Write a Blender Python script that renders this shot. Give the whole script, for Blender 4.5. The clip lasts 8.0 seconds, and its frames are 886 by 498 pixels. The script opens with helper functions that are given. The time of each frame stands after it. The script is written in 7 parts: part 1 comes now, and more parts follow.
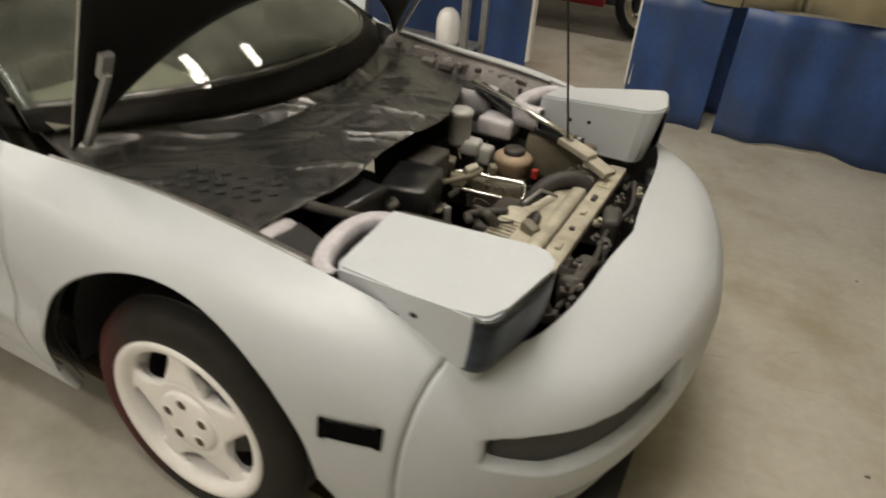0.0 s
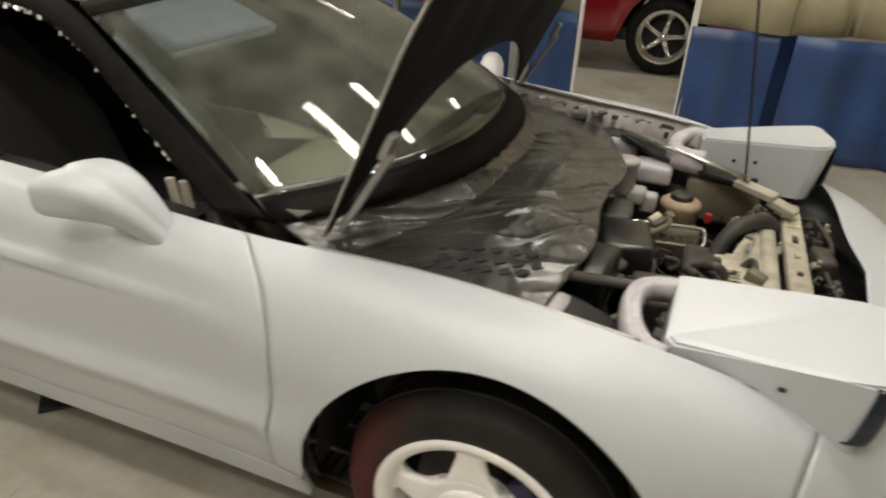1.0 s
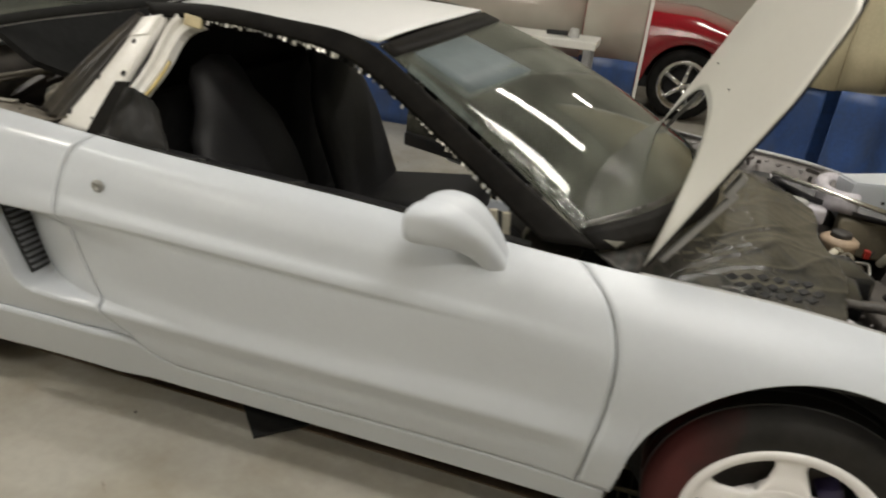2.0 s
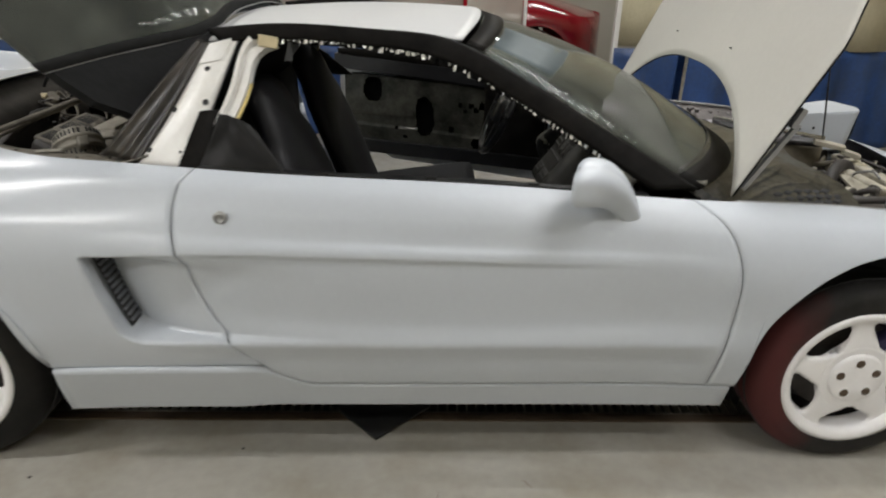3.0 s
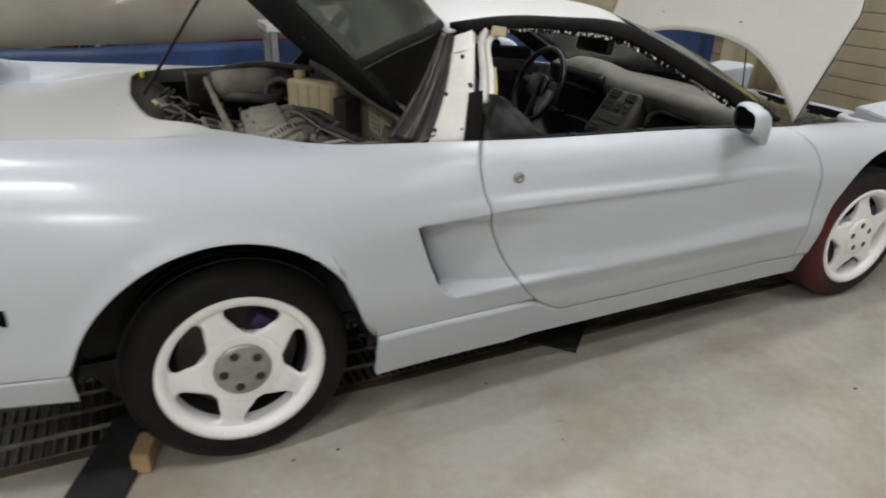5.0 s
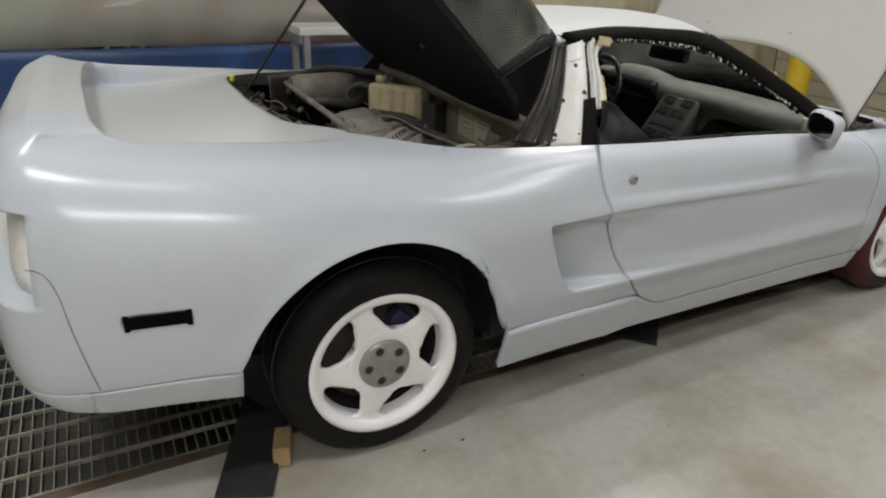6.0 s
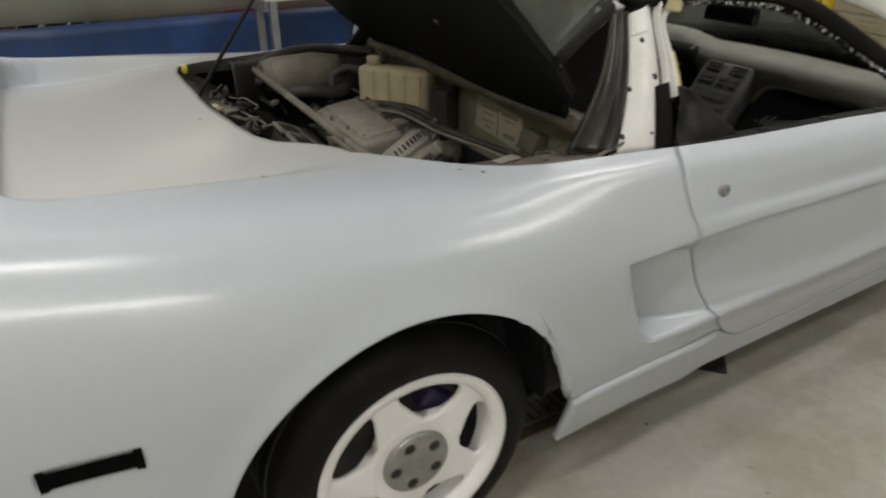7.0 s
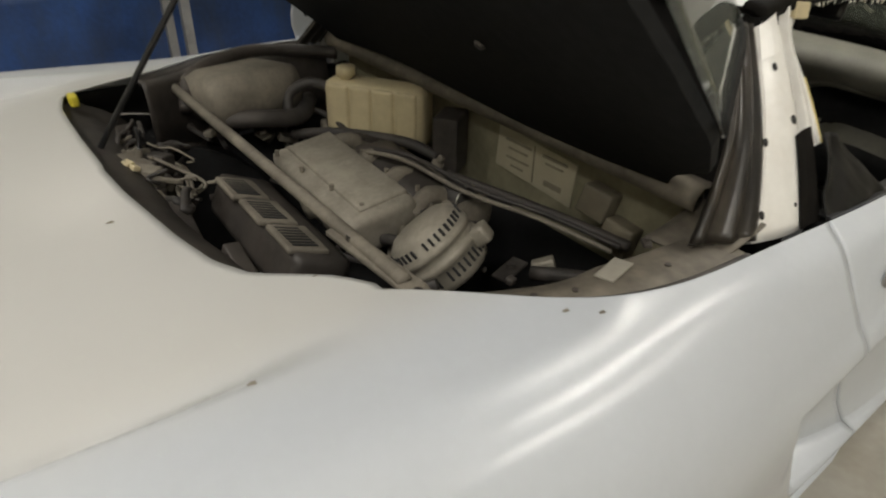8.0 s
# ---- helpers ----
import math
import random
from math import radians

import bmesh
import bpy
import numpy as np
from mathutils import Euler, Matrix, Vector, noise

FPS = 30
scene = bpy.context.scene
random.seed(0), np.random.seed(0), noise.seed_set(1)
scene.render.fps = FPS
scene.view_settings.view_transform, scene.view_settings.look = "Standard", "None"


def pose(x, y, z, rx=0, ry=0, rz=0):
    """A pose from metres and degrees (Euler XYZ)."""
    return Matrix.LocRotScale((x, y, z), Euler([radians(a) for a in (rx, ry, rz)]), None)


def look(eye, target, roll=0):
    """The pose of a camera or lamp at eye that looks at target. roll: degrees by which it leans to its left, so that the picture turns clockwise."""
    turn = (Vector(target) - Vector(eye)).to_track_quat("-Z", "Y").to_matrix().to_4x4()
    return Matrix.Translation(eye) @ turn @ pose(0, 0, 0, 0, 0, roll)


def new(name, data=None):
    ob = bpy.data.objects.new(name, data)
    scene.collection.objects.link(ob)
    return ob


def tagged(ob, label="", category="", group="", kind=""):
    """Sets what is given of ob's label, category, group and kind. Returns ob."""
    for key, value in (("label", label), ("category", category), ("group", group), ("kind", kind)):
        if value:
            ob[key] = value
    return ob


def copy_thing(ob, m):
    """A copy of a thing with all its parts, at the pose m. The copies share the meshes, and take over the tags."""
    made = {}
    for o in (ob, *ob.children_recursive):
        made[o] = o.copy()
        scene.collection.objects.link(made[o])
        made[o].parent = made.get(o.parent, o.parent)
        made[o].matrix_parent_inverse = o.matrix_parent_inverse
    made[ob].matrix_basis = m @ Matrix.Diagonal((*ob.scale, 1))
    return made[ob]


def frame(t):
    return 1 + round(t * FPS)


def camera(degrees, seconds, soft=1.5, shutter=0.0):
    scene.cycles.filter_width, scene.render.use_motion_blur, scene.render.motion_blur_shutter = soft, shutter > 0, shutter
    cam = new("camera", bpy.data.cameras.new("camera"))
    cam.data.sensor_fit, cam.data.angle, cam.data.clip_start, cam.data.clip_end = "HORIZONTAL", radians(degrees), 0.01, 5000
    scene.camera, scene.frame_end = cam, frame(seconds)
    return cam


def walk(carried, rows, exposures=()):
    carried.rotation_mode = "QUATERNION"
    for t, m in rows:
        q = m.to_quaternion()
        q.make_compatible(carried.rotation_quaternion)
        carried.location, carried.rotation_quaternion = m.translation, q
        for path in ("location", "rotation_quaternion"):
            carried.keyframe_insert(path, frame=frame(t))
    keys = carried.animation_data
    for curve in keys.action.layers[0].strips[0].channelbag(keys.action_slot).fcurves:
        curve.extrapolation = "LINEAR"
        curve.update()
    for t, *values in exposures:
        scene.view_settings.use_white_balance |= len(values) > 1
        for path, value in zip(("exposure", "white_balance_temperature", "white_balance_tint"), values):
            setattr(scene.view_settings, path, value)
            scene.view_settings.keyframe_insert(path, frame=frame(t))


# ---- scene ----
cam = camera(68.0, 8.0, 2.0, 0.4)
PATH = [
    (0, (0.913, -1.493, 1.406), (0.198, 0.046, 0.348), 4.8),
    (0.2, (0.799, -1.553, 1.421), (0.115, 0.011, 0.379), 3.7),
    (0.5, (0.668, -1.585, 1.404), (-0.05, -0.001, 0.417), 3.2),
    (1, (0.268, -1.673, 1.398), (-0.358, -0.034, 0.437), 2.2),
    (1.2, (0.152, -1.722, 1.365), (-0.449, -0.071, 0.41), 3.6),
    (1.5, (-0.076, -1.789, 1.362), (-0.579, -0.093, 0.429), 5.0),
    (2, (-0.452, -2.052, 1.393), (-0.935, -0.311, 0.536), 5.4),
    (2.2, (-0.598, -2.089, 1.365), (-0.951, -0.304, 0.533), 4.4),
    (3.5, (-1.562, -2.425, 1.358), (-1.323, -0.619, 0.532), 1.2),
    (3.7, (-1.724, -2.428, 1.345), (-1.381, -0.647, 0.503), 1.4),
    (4, (-1.981, -2.435, 1.362), (-1.533, -0.692, 0.489), 1.9),
    (4.2, (-2.115, -2.429, 1.366), (-1.527, -0.719, 0.512), 2.9),
    (5.5, (-2.967, -2.404, 1.388), (-2.144, -0.78, 0.559), 2.0),
    (5.9, (-3.127, -2.294, 1.395), (-2.211, -0.712, 0.583), 3.8),
    (6, (-3.136, -2.291, 1.395), (-2.277, -0.687, 0.565), 2.3),
    (6.5, (-3.182, -2.064, 1.408), (-2.237, -0.56, 0.489), 1.2),
    (6.8, (-3.061, -1.86, 1.374), (-2.104, -0.357, 0.465), 0.9),
    (7, (-3.0, -1.742, 1.374), (-2.107, -0.222, 0.429), 0.4),
    (7.4, (-2.919, -1.493, 1.363), (-2.075, 0.027, 0.373), -0.7),
    (7.5, (-2.912, -1.417, 1.371), (-2.019, 0.084, 0.396), -0.4),
    (7.8, (-2.888, -1.192, 1.39), (-1.856, 0.198, 0.389), 0.8),
    (8, (-2.867, -1.087, 1.386), (-1.81, 0.234, 0.32), 1.5),
]
LIGHT = [(0.0, 0.17, 6950, 10), (0.5, 0.20, 6950, 10), (1.0, 0.24, 6800, 10), (1.5, 0.24, 6650, 10), (2.2, 0.20, 6400, 10), (3.5, 0.19, 5890, 12),
         (4.2, 0.22, 5870, 12), (5.5, 0.13, 5900, 12), (6.5, -0.01, 6000, 12), (7.0, -0.06, 6150, 10), (7.5, -0.07, 6320, 10), (8.0, 0.18, 6450, 10)]
walk(cam, [(t, look(eye, target, roll)) for t, eye, target, roll in PATH], LIGHT)

# ---- world and lights ----
world = bpy.data.worlds.new("world")
scene.world = world
world.use_nodes = True
world.node_tree.nodes["Background"].inputs["Color"].default_value = (0.75, 0.78, 0.8, 1)
world.node_tree.nodes["Background"].inputs["Strength"].default_value = 0.02

ROOM = (-6.5, 3.5, -4.6, 7.0, 3.4)          # x0 x1 y0 y1 height
TUBES = [(-3.9, -3.7, 1.75), (-3.9, -1.5, 1.3), (-3.9, 0.6, 1.15),
         (0.2, -2.6, 0.85), (0.2, -1.5, 0.66), (0.2, -0.45, 0.62), (0.2, 0.6, 0.66), (0.2, 1.7, 0.85),
         (-2.6, 4.6, 1.0), (0.8, 4.6, 1.0)]                # x, y and how strongly each burns
LAMP_WATTS = 23.5
for lx, ly, lw in TUBES:
    lamp = bpy.data.lights.new("ceiling_lamp", "AREA")
    lamp.shape, lamp.size, lamp.size_y = "RECTANGLE", 1.2, 0.16
    lamp.energy, lamp.color = LAMP_WATTS * lw, (1.0, 0.955, 0.87)
    ob = new("ceiling_lamp", lamp)
    ob.matrix_world = pose(lx, ly, 3.235)

# ---- materials ----


def mat(name, base, rough=0.5, metal=0.0, vary=0.08, scale=6.0, fine=60.0, bump=0.0, coat=0.0,
        dark=None, stain=0.0, stain_scale=2.0, random_obj=0.0, spec=0.5, detail=5, streak=1.0, coat_rough=0.12):
    """A surface with colour and gloss that vary at two scales, stains and a fine relief."""
    m = bpy.data.materials.new(name)
    m.use_nodes = True
    nt = m.node_tree
    n, l = nt.nodes, nt.links
    b = n["Principled BSDF"]
    tc = n.new("ShaderNodeTexCoord")
    big = n.new("ShaderNodeTexNoise")
    big.inputs["Scale"].default_value, big.inputs["Detail"].default_value = scale, detail
    small = n.new("ShaderNodeTexNoise")
    small.inputs["Scale"].default_value, small.inputs["Detail"].default_value = fine, 3
    for t in (big, small):
        l.new(tc.outputs["Object"], t.inputs["Vector"])
    add = n.new("ShaderNodeMath")
    add.operation = "MULTIPLY_ADD"
    add.inputs[1].default_value = 0.4 if detail > 2 else 0.02
    l.new(small.outputs["Fac"], add.inputs[0])
    l.new(big.outputs["Fac"], add.inputs[2])
    ramp = n.new("ShaderNodeMapRange")
    ramp.interpolation_type = "SMOOTHSTEP"
    ramp.inputs["From Min"].default_value, ramp.inputs["From Max"].default_value = (0.4, 1.0) if detail > 2 else (0.15, 0.9)
    ramp.inputs["To Min"].default_value, ramp.inputs["To Max"].default_value = 1 - vary, 1 + vary
    l.new(add.outputs[0], ramp.inputs["Value"])
    mul = n.new("ShaderNodeMix")
    mul.data_type, mul.blend_type = "RGBA", "MULTIPLY"
    mul.inputs["Factor"].default_value = 1.0
    mul.inputs["A"].default_value = (*base, 1)
    l.new(ramp.outputs["Result"], mul.inputs["B"])
    colour = mul.outputs["Result"]
    if stain:
        sn = n.new("ShaderNodeTexNoise")
        sn.inputs["Scale"].default_value, sn.inputs["Detail"].default_value = stain_scale, detail
        sn.inputs["Roughness"].default_value = 0.65
        mp = n.new("ShaderNodeMapping")
        mp.inputs["Scale"].default_value = (1, 1, streak)
        l.new(tc.outputs["Object"], mp.inputs["Vector"])
        l.new(mp.outputs["Vector"], sn.inputs["Vector"])
        sr = n.new("ShaderNodeMapRange")
        sr.interpolation_type = "SMOOTHSTEP"
        sr.inputs["From Min"].default_value, sr.inputs["From Max"].default_value = 0.36, 0.82
        sr.inputs["To Max"].default_value = stain
        l.new(sn.outputs["Fac"], sr.inputs["Value"])
        mx = n.new("ShaderNodeMix")
        mx.data_type = "RGBA"
        mx.inputs["B"].default_value = (*(dark or tuple(c * 0.4 for c in base)), 1)
        l.new(sr.outputs["Result"], mx.inputs["Factor"])
        l.new(colour, mx.inputs["A"])
        colour = mx.outputs["Result"]
    if random_obj:
        oi = n.new("ShaderNodeObjectInfo")
        rr = n.new("ShaderNodeMapRange")
        rr.inputs["To Min"].default_value, rr.inputs["To Max"].default_value = 1 - random_obj, 1 + random_obj
        l.new(oi.outputs["Random"], rr.inputs["Value"])
        m2 = n.new("ShaderNodeMix")
        m2.data_type, m2.blend_type = "RGBA", "MULTIPLY"
        m2.inputs["Factor"].default_value = 1.0
        l.new(colour, m2.inputs["A"])
        l.new(rr.outputs["Result"], m2.inputs["B"])
        colour = m2.outputs["Result"]
    l.new(colour, b.inputs["Base Color"])
    b.inputs["Roughness"].default_value = rough
    b.inputs["Metallic"].default_value = metal
    b.inputs["Coat Weight"].default_value = coat
    b.inputs["Coat Roughness"].default_value = coat_rough
    b.inputs["Specular IOR Level"].default_value = spec
    if bump:
        bp = n.new("ShaderNodeBump")
        bp.inputs["Strength"].default_value, bp.inputs["Distance"].default_value = bump, 0.004
        l.new(add.outputs[0], bp.inputs["Height"])
        l.new(bp.outputs["Normal"], b.inputs["Normal"])
    return m


def glass(name, tint, rough=0.02, mix=0.0, cloud=9.0, spread=0.45):
    m = bpy.data.materials.new(name)
    m.use_nodes = True
    nt = m.node_tree
    n, l = nt.nodes, nt.links
    out = n["Material Output"]
    n.remove(n["Principled BSDF"])
    tr = n.new("ShaderNodeBsdfTransparent")
    tr.inputs["Color"].default_value = (*tint, 1)
    gl = n.new("ShaderNodeBsdfGlossy")
    gl.inputs["Roughness"].default_value = rough
    fr = n.new("ShaderNodeFresnel")
    fr.inputs["IOR"].default_value = 1.5
    mx = n.new("ShaderNodeMixShader")
    l.new(fr.outputs["Fac"], mx.inputs["Fac"])
    l.new(tr.outputs["BSDF"], mx.inputs[1])
    l.new(gl.outputs["BSDF"], mx.inputs[2])
    last = mx.outputs["Shader"]
    if mix:
        df = n.new("ShaderNodeBsdfDiffuse")
        df.inputs["Color"].default_value = (0.62, 0.64, 0.56, 1)
        tc = n.new("ShaderNodeTexCoord")
        no = n.new("ShaderNodeTexNoise")
        no.inputs["Scale"].default_value, no.inputs["Detail"].default_value = cloud, 5
        l.new(tc.outputs["Object"], no.inputs["Vector"])
        mr = n.new("ShaderNodeMapRange")
        mr.inputs["From Min"].default_value, mr.inputs["From Max"].default_value = 0.35, 0.7
        mr.inputs["To Min"].default_value, mr.inputs["To Max"].default_value = mix * (1 - spread), min(mix * (1 + spread), 1)
        l.new(no.outputs["Fac"], mr.inputs["Value"])
        m2 = n.new("ShaderNodeMixShader")
        l.new(mr.outputs["Result"], m2.inputs["Fac"])
        l.new(last, m2.inputs[1])
        l.new(df.outputs["BSDF"], m2.inputs[2])
        last = m2.outputs["Shader"]
    l.new(last, out.inputs["Surface"])
    return m


def glow(name, colour, strength):
    m = bpy.data.materials.new(name)
    m.use_nodes = True
    n = m.node_tree.nodes
    b = n["Principled BSDF"]
    b.inputs["Base Color"].default_value = (0.8, 0.8, 0.8, 1)
    b.inputs["Emission Color"].default_value = (*colour, 1)
    b.inputs["Emission Strength"].default_value = strength
    return m


M_PRIMER = mat("primer_paint", (0.520, 0.553, 0.600), 0.40, vary=0.03, scale=1.6, detail=3, fine=60, coat=0.09,
               stain=0.14, dark=(0.47, 0.49, 0.51), stain_scale=2.2, coat_rough=0.16)
M_WHITE = mat("roof_primer", (0.64, 0.645, 0.65), 0.42, vary=0.03, scale=1.6, detail=3, stain=0.12, dark=(0.55, 0.54, 0.51), stain_scale=3, coat=0.08)
M_HOOD = mat("hood_primer", (0.57, 0.555, 0.515), 0.48, vary=0.04, scale=1.6, detail=3, stain=0.15, dark=(0.49, 0.47, 0.42), stain_scale=3, coat=0.05)
# near-black for unlit hollows: their shade is put into the colour
M_DEEP = mat("shade_black", (0.018, 0.018, 0.019), 0.7, vary=0.4)
M_GREY = mat("hood_underside", (0.008, 0.008, 0.008), 0.75, vary=0.3, scale=9, bump=0.15, spec=0.25)
M_RUBBER = mat("tyre_rubber", (0.010, 0.0098, 0.0092), 0.55, vary=0.25, scale=14, bump=0.1, stain=0.25,
               dark=(0.035, 0.030, 0.026), stain_scale=5, spec=0.14)
M_REDTYRE = mat("overspray_tyre", (0.018, 0.017, 0.016), 0.66, vary=0.25, scale=14, bump=0.1, stain=0.3, dark=(0.045, 0.038, 0.033), stain_scale=5, spec=0.25)
M_WHEEL = mat("wheel_paint", (0.93, 0.915, 0.925), 0.32, vary=0.03, scale=8, stain=0.12, dark=(0.55, 0.53, 0.50), stain_scale=9)
M_HUB = mat("hub_metal", (0.36, 0.36, 0.35), 0.45, 0.7, vary=0.12, scale=25)
M_CHROME = mat("chrome", (0.75, 0.75, 0.75), 0.14, 1.0, vary=0.05)
M_PILLAR = mat("pillar_primer", (0.80, 0.79, 0.765), 0.3, vary=0.06, scale=7, stain=0.45, dark=(0.5, 0.45, 0.37), stain_scale=8)
M_BLACK = mat("black_trim", (0.012, 0.012, 0.013), 0.28, vary=0.3, scale=20, coat=0.2)
M_CLOTH = mat("black_lining", (0.012, 0.012, 0.012), 0.9, vary=0.2, scale=40, spec=0.2)
M_SEAT = mat("seat_leather", (0.011, 0.011, 0.013), 0.6, vary=0.2, scale=14, bump=0.2, stain=0.3, dark=(0.026, 0.023, 0.028))
M_STACK = mat("stack_vinyl", (0.052, 0.050, 0.045), 0.62, vary=0.15, scale=20, bump=0.25, stain=0.3, dark=(0.10, 0.095, 0.085), stain_scale=5)
M_DASHPAD = mat("dash_pad_vinyl", (0.150, 0.144, 0.118), 0.6, vary=0.15, scale=20, bump=0.2, stain=0.4, dark=(0.075, 0.068, 0.056), stain_scale=5)
M_VISOR = mat("visor_vinyl", (0.085, 0.108, 0.115), 0.6, vary=0.1, scale=12)
M_CONSOLE = mat("console_plastic", (0.030, 0.028, 0.025), 0.55, vary=0.3, scale=14, stain=0.5, dark=(0.060, 0.055, 0.047), stain_scale=9)
M_DUST = mat("dusty_metal", (0.195, 0.175, 0.14), 0.72, vary=0.3, scale=11, fine=90, bump=0.35, stain=0.5,
             dark=(0.075, 0.06, 0.05), stain_scale=9)
M_ALU = mat("dusty_aluminium", (0.31, 0.285, 0.235), 0.6, 0.2, vary=0.22, scale=14, fine=100, bump=0.3, stain=0.45,
            dark=(0.12, 0.10, 0.085), stain_scale=8)
M_DARKM = mat("oily_black_metal", (0.045, 0.040, 0.036), 0.55, vary=0.4, scale=12, bump=0.3, stain=0.4, dark=(0.10, 0.08, 0.065), stain_scale=7)
M_TANK = mat("aged_plastic", (0.60, 0.52, 0.33), 0.5, vary=0.12, scale=9, stain=0.4, dark=(0.36, 0.29, 0.18), stain_scale=7)
M_FIRE = mat("bulkhead_metal", (0.27, 0.25, 0.17), 0.6, vary=0.25, scale=8, bump=0.2, stain=0.4, dark=(0.07, 0.06, 0.045))
M_LABEL = mat("paper_label", (0.50, 0.46, 0.34), 0.6, vary=0.08, scale=12, stain=0.3, dark=(0.33, 0.29, 0.2), stain_scale=10)
M_INK = mat("label_ink", (0.27, 0.24, 0.18), 0.6)
M_HOSE = mat("rubber_hose", (0.035, 0.032, 0.030), 0.6, vary=0.3, scale=20, stain=0.5, dark=(0.11, 0.09, 0.075), stain_scale=9)
M_FILM = mat("masking_film", (0.028, 0.029, 0.0285), 0.27, vary=0.3, scale=5, fine=60, bump=0.05, coat=0.25, stain=0.4,
             dark=(0.090, 0.085, 0.080), stain_scale=5)
M_MASK = mat("black_masking", (0.007, 0.0065, 0.006), 0.55, vary=0.4, scale=16, bump=0.15, stain=0.3, dark=(0.022, 0.018, 0.015), stain_scale=9, spec=0.06)
# near-black for sheets that stand in for the shade of openings
M_VOID = mat("opening_shade", (0.003, 0.003, 0.003), 0.9, spec=0.05)
M_VINYL = mat("black_vinyl", (0.008, 0.008, 0.008), 0.45, vary=0.3, scale=10, bump=0.05, coat=0.0, spec=0.18, stain=0.3, dark=(0.04, 0.037, 0.034), stain_scale=9)
M_SEAL = mat("dusty_seal", (0.016, 0.014, 0.012), 0.30, vary=0.4, scale=9, bump=0.15, stain=0.6, dark=(0.10, 0.083, 0.064), stain_scale=7)
M_SLOT = mat("slot_grey", (0.07, 0.07, 0.072), 0.6, vary=0.2, scale=8)
M_SLAT = mat("overspray_slat", (0.17, 0.175, 0.19), 0.6, vary=0.2, scale=14)
M_GRATE = mat("dusty_grating", (0.30, 0.28, 0.225), 0.55, 0.35, vary=0.3, scale=9, stain=0.5, dark=(0.13, 0.10, 0.07), stain_scale=3)
M_TUBING = mat("polished_tube", (0.70, 0.69, 0.65), 0.25, 0.9, vary=0.1, scale=20)
M_MIRROR = mat("mirror_glass", (0.16, 0.16, 0.17), 0.04, 1.0, vary=0.05)
# bright metal for the glints drawn onto the black tape
M_GLINT = mat("tape_glint", (0.86, 0.87, 0.90), 0.20, 1.0, vary=0.1, scale=30)
M_BEIGE = mat("dusty_beige_metal", (0.46, 0.43, 0.35), 0.55, vary=0.2, scale=10, stain=0.75, dark=(0.17, 0.145, 0.11), stain_scale=9)
M_LILAC = mat("lilac_overspray", (0.53, 0.51, 0.55), 0.5, vary=0.2, scale=12, stain=0.7, dark=(0.16, 0.14, 0.16), stain_scale=9)
M_DIRTY = mat("grimy_ledge", (0.17, 0.155, 0.15), 0.5, vary=0.4, scale=10, bump=0.2, stain=0.8, dark=(0.05, 0.043, 0.04), stain_scale=8)
M_OLIVE = mat("olive_plastic", (0.16, 0.14, 0.10), 0.5, vary=0.2, scale=14, stain=0.4)
M_BRAKE = mat("dusty_reservoir", (0.36, 0.27, 0.19), 0.55, vary=0.15, scale=15, stain=0.4, dark=(0.2, 0.14, 0.1))
M_BOTTLE = mat("milky_plastic", (0.42, 0.42, 0.41), 0.45, vary=0.12, stain=0.6, dark=(0.18, 0.17, 0.16), stain_scale=12)
M_BRASS = mat("yellowed_strip", (0.62, 0.50, 0.20), 0.35, 0.3, vary=0.2, scale=18)
M_REDP = mat("red_plastic", (0.35, 0.03, 0.02), 0.4, vary=0.2)
M_YELLOW = mat("yellow_plastic", (0.65, 0.55, 0.05), 0.45, vary=0.1)
M_CALIPER = mat("violet_caliper", (0.028, 0.022, 0.065), 0.5, vary=0.2)
M_LENS = mat("headlamp_glass", (0.030, 0.040, 0.056), 0.30, vary=0.6, scale=14, spec=0.18)
M_FLOOR = mat("epoxy_floor", (0.45, 0.432, 0.385), 0.24, vary=0.12, scale=1.0, detail=5, fine=30,
              stain=0.9, dark=(0.275, 0.235, 0.170), stain_scale=1.7, coat=0.25)
M_SCUFF = mat("floor_scuff", (0.27, 0.24, 0.195), 0.5, vary=0.2, scale=12)
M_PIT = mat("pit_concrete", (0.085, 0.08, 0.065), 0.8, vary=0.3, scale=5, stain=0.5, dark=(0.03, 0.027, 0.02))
M_STICK = mat("dusty_sticker", (0.36, 0.34, 0.29), 0.5, vary=0.2, scale=20, stain=0.5, dark=(0.16, 0.14, 0.11), stain_scale=20)
M_LEDGE = mat("dusty_ledge", (0.165, 0.145, 0.115), 0.6, vary=0.4, scale=10, bump=0.25, stain=0.6, dark=(0.03, 0.026, 0.022), stain_scale=8)
M_STEEL = mat("rusty_steel", (0.13, 0.095, 0.065), 0.6, 0.4, vary=0.3, scale=9, stain=0.5, dark=(0.07, 0.045, 0.03))
M_BOARD = mat("black_rubber_mat", (0.018, 0.018, 0.018), 0.7, vary=0.3, scale=12, bump=0.2)
M_WOOD = mat("pine_block", (0.42, 0.29, 0.15), 0.65, vary=0.2, scale=12, fine=120, stain=0.3, dark=(0.25, 0.16, 0.08), stain_scale=14)
M_BLUE = mat("blue_vinyl", (0.020, 0.058, 0.190), 0.42, vary=0.35, scale=3.5, fine=40, stain=0.9, dark=(0.040, 0.058, 0.105), stain_scale=7, streak=0.3)
M_CREAM = mat("cream_vinyl", (0.46, 0.42, 0.29), 0.5, vary=0.12, scale=2.5, stain=0.5, dark=(0.33, 0.27, 0.18), stain_scale=5, streak=0.15)
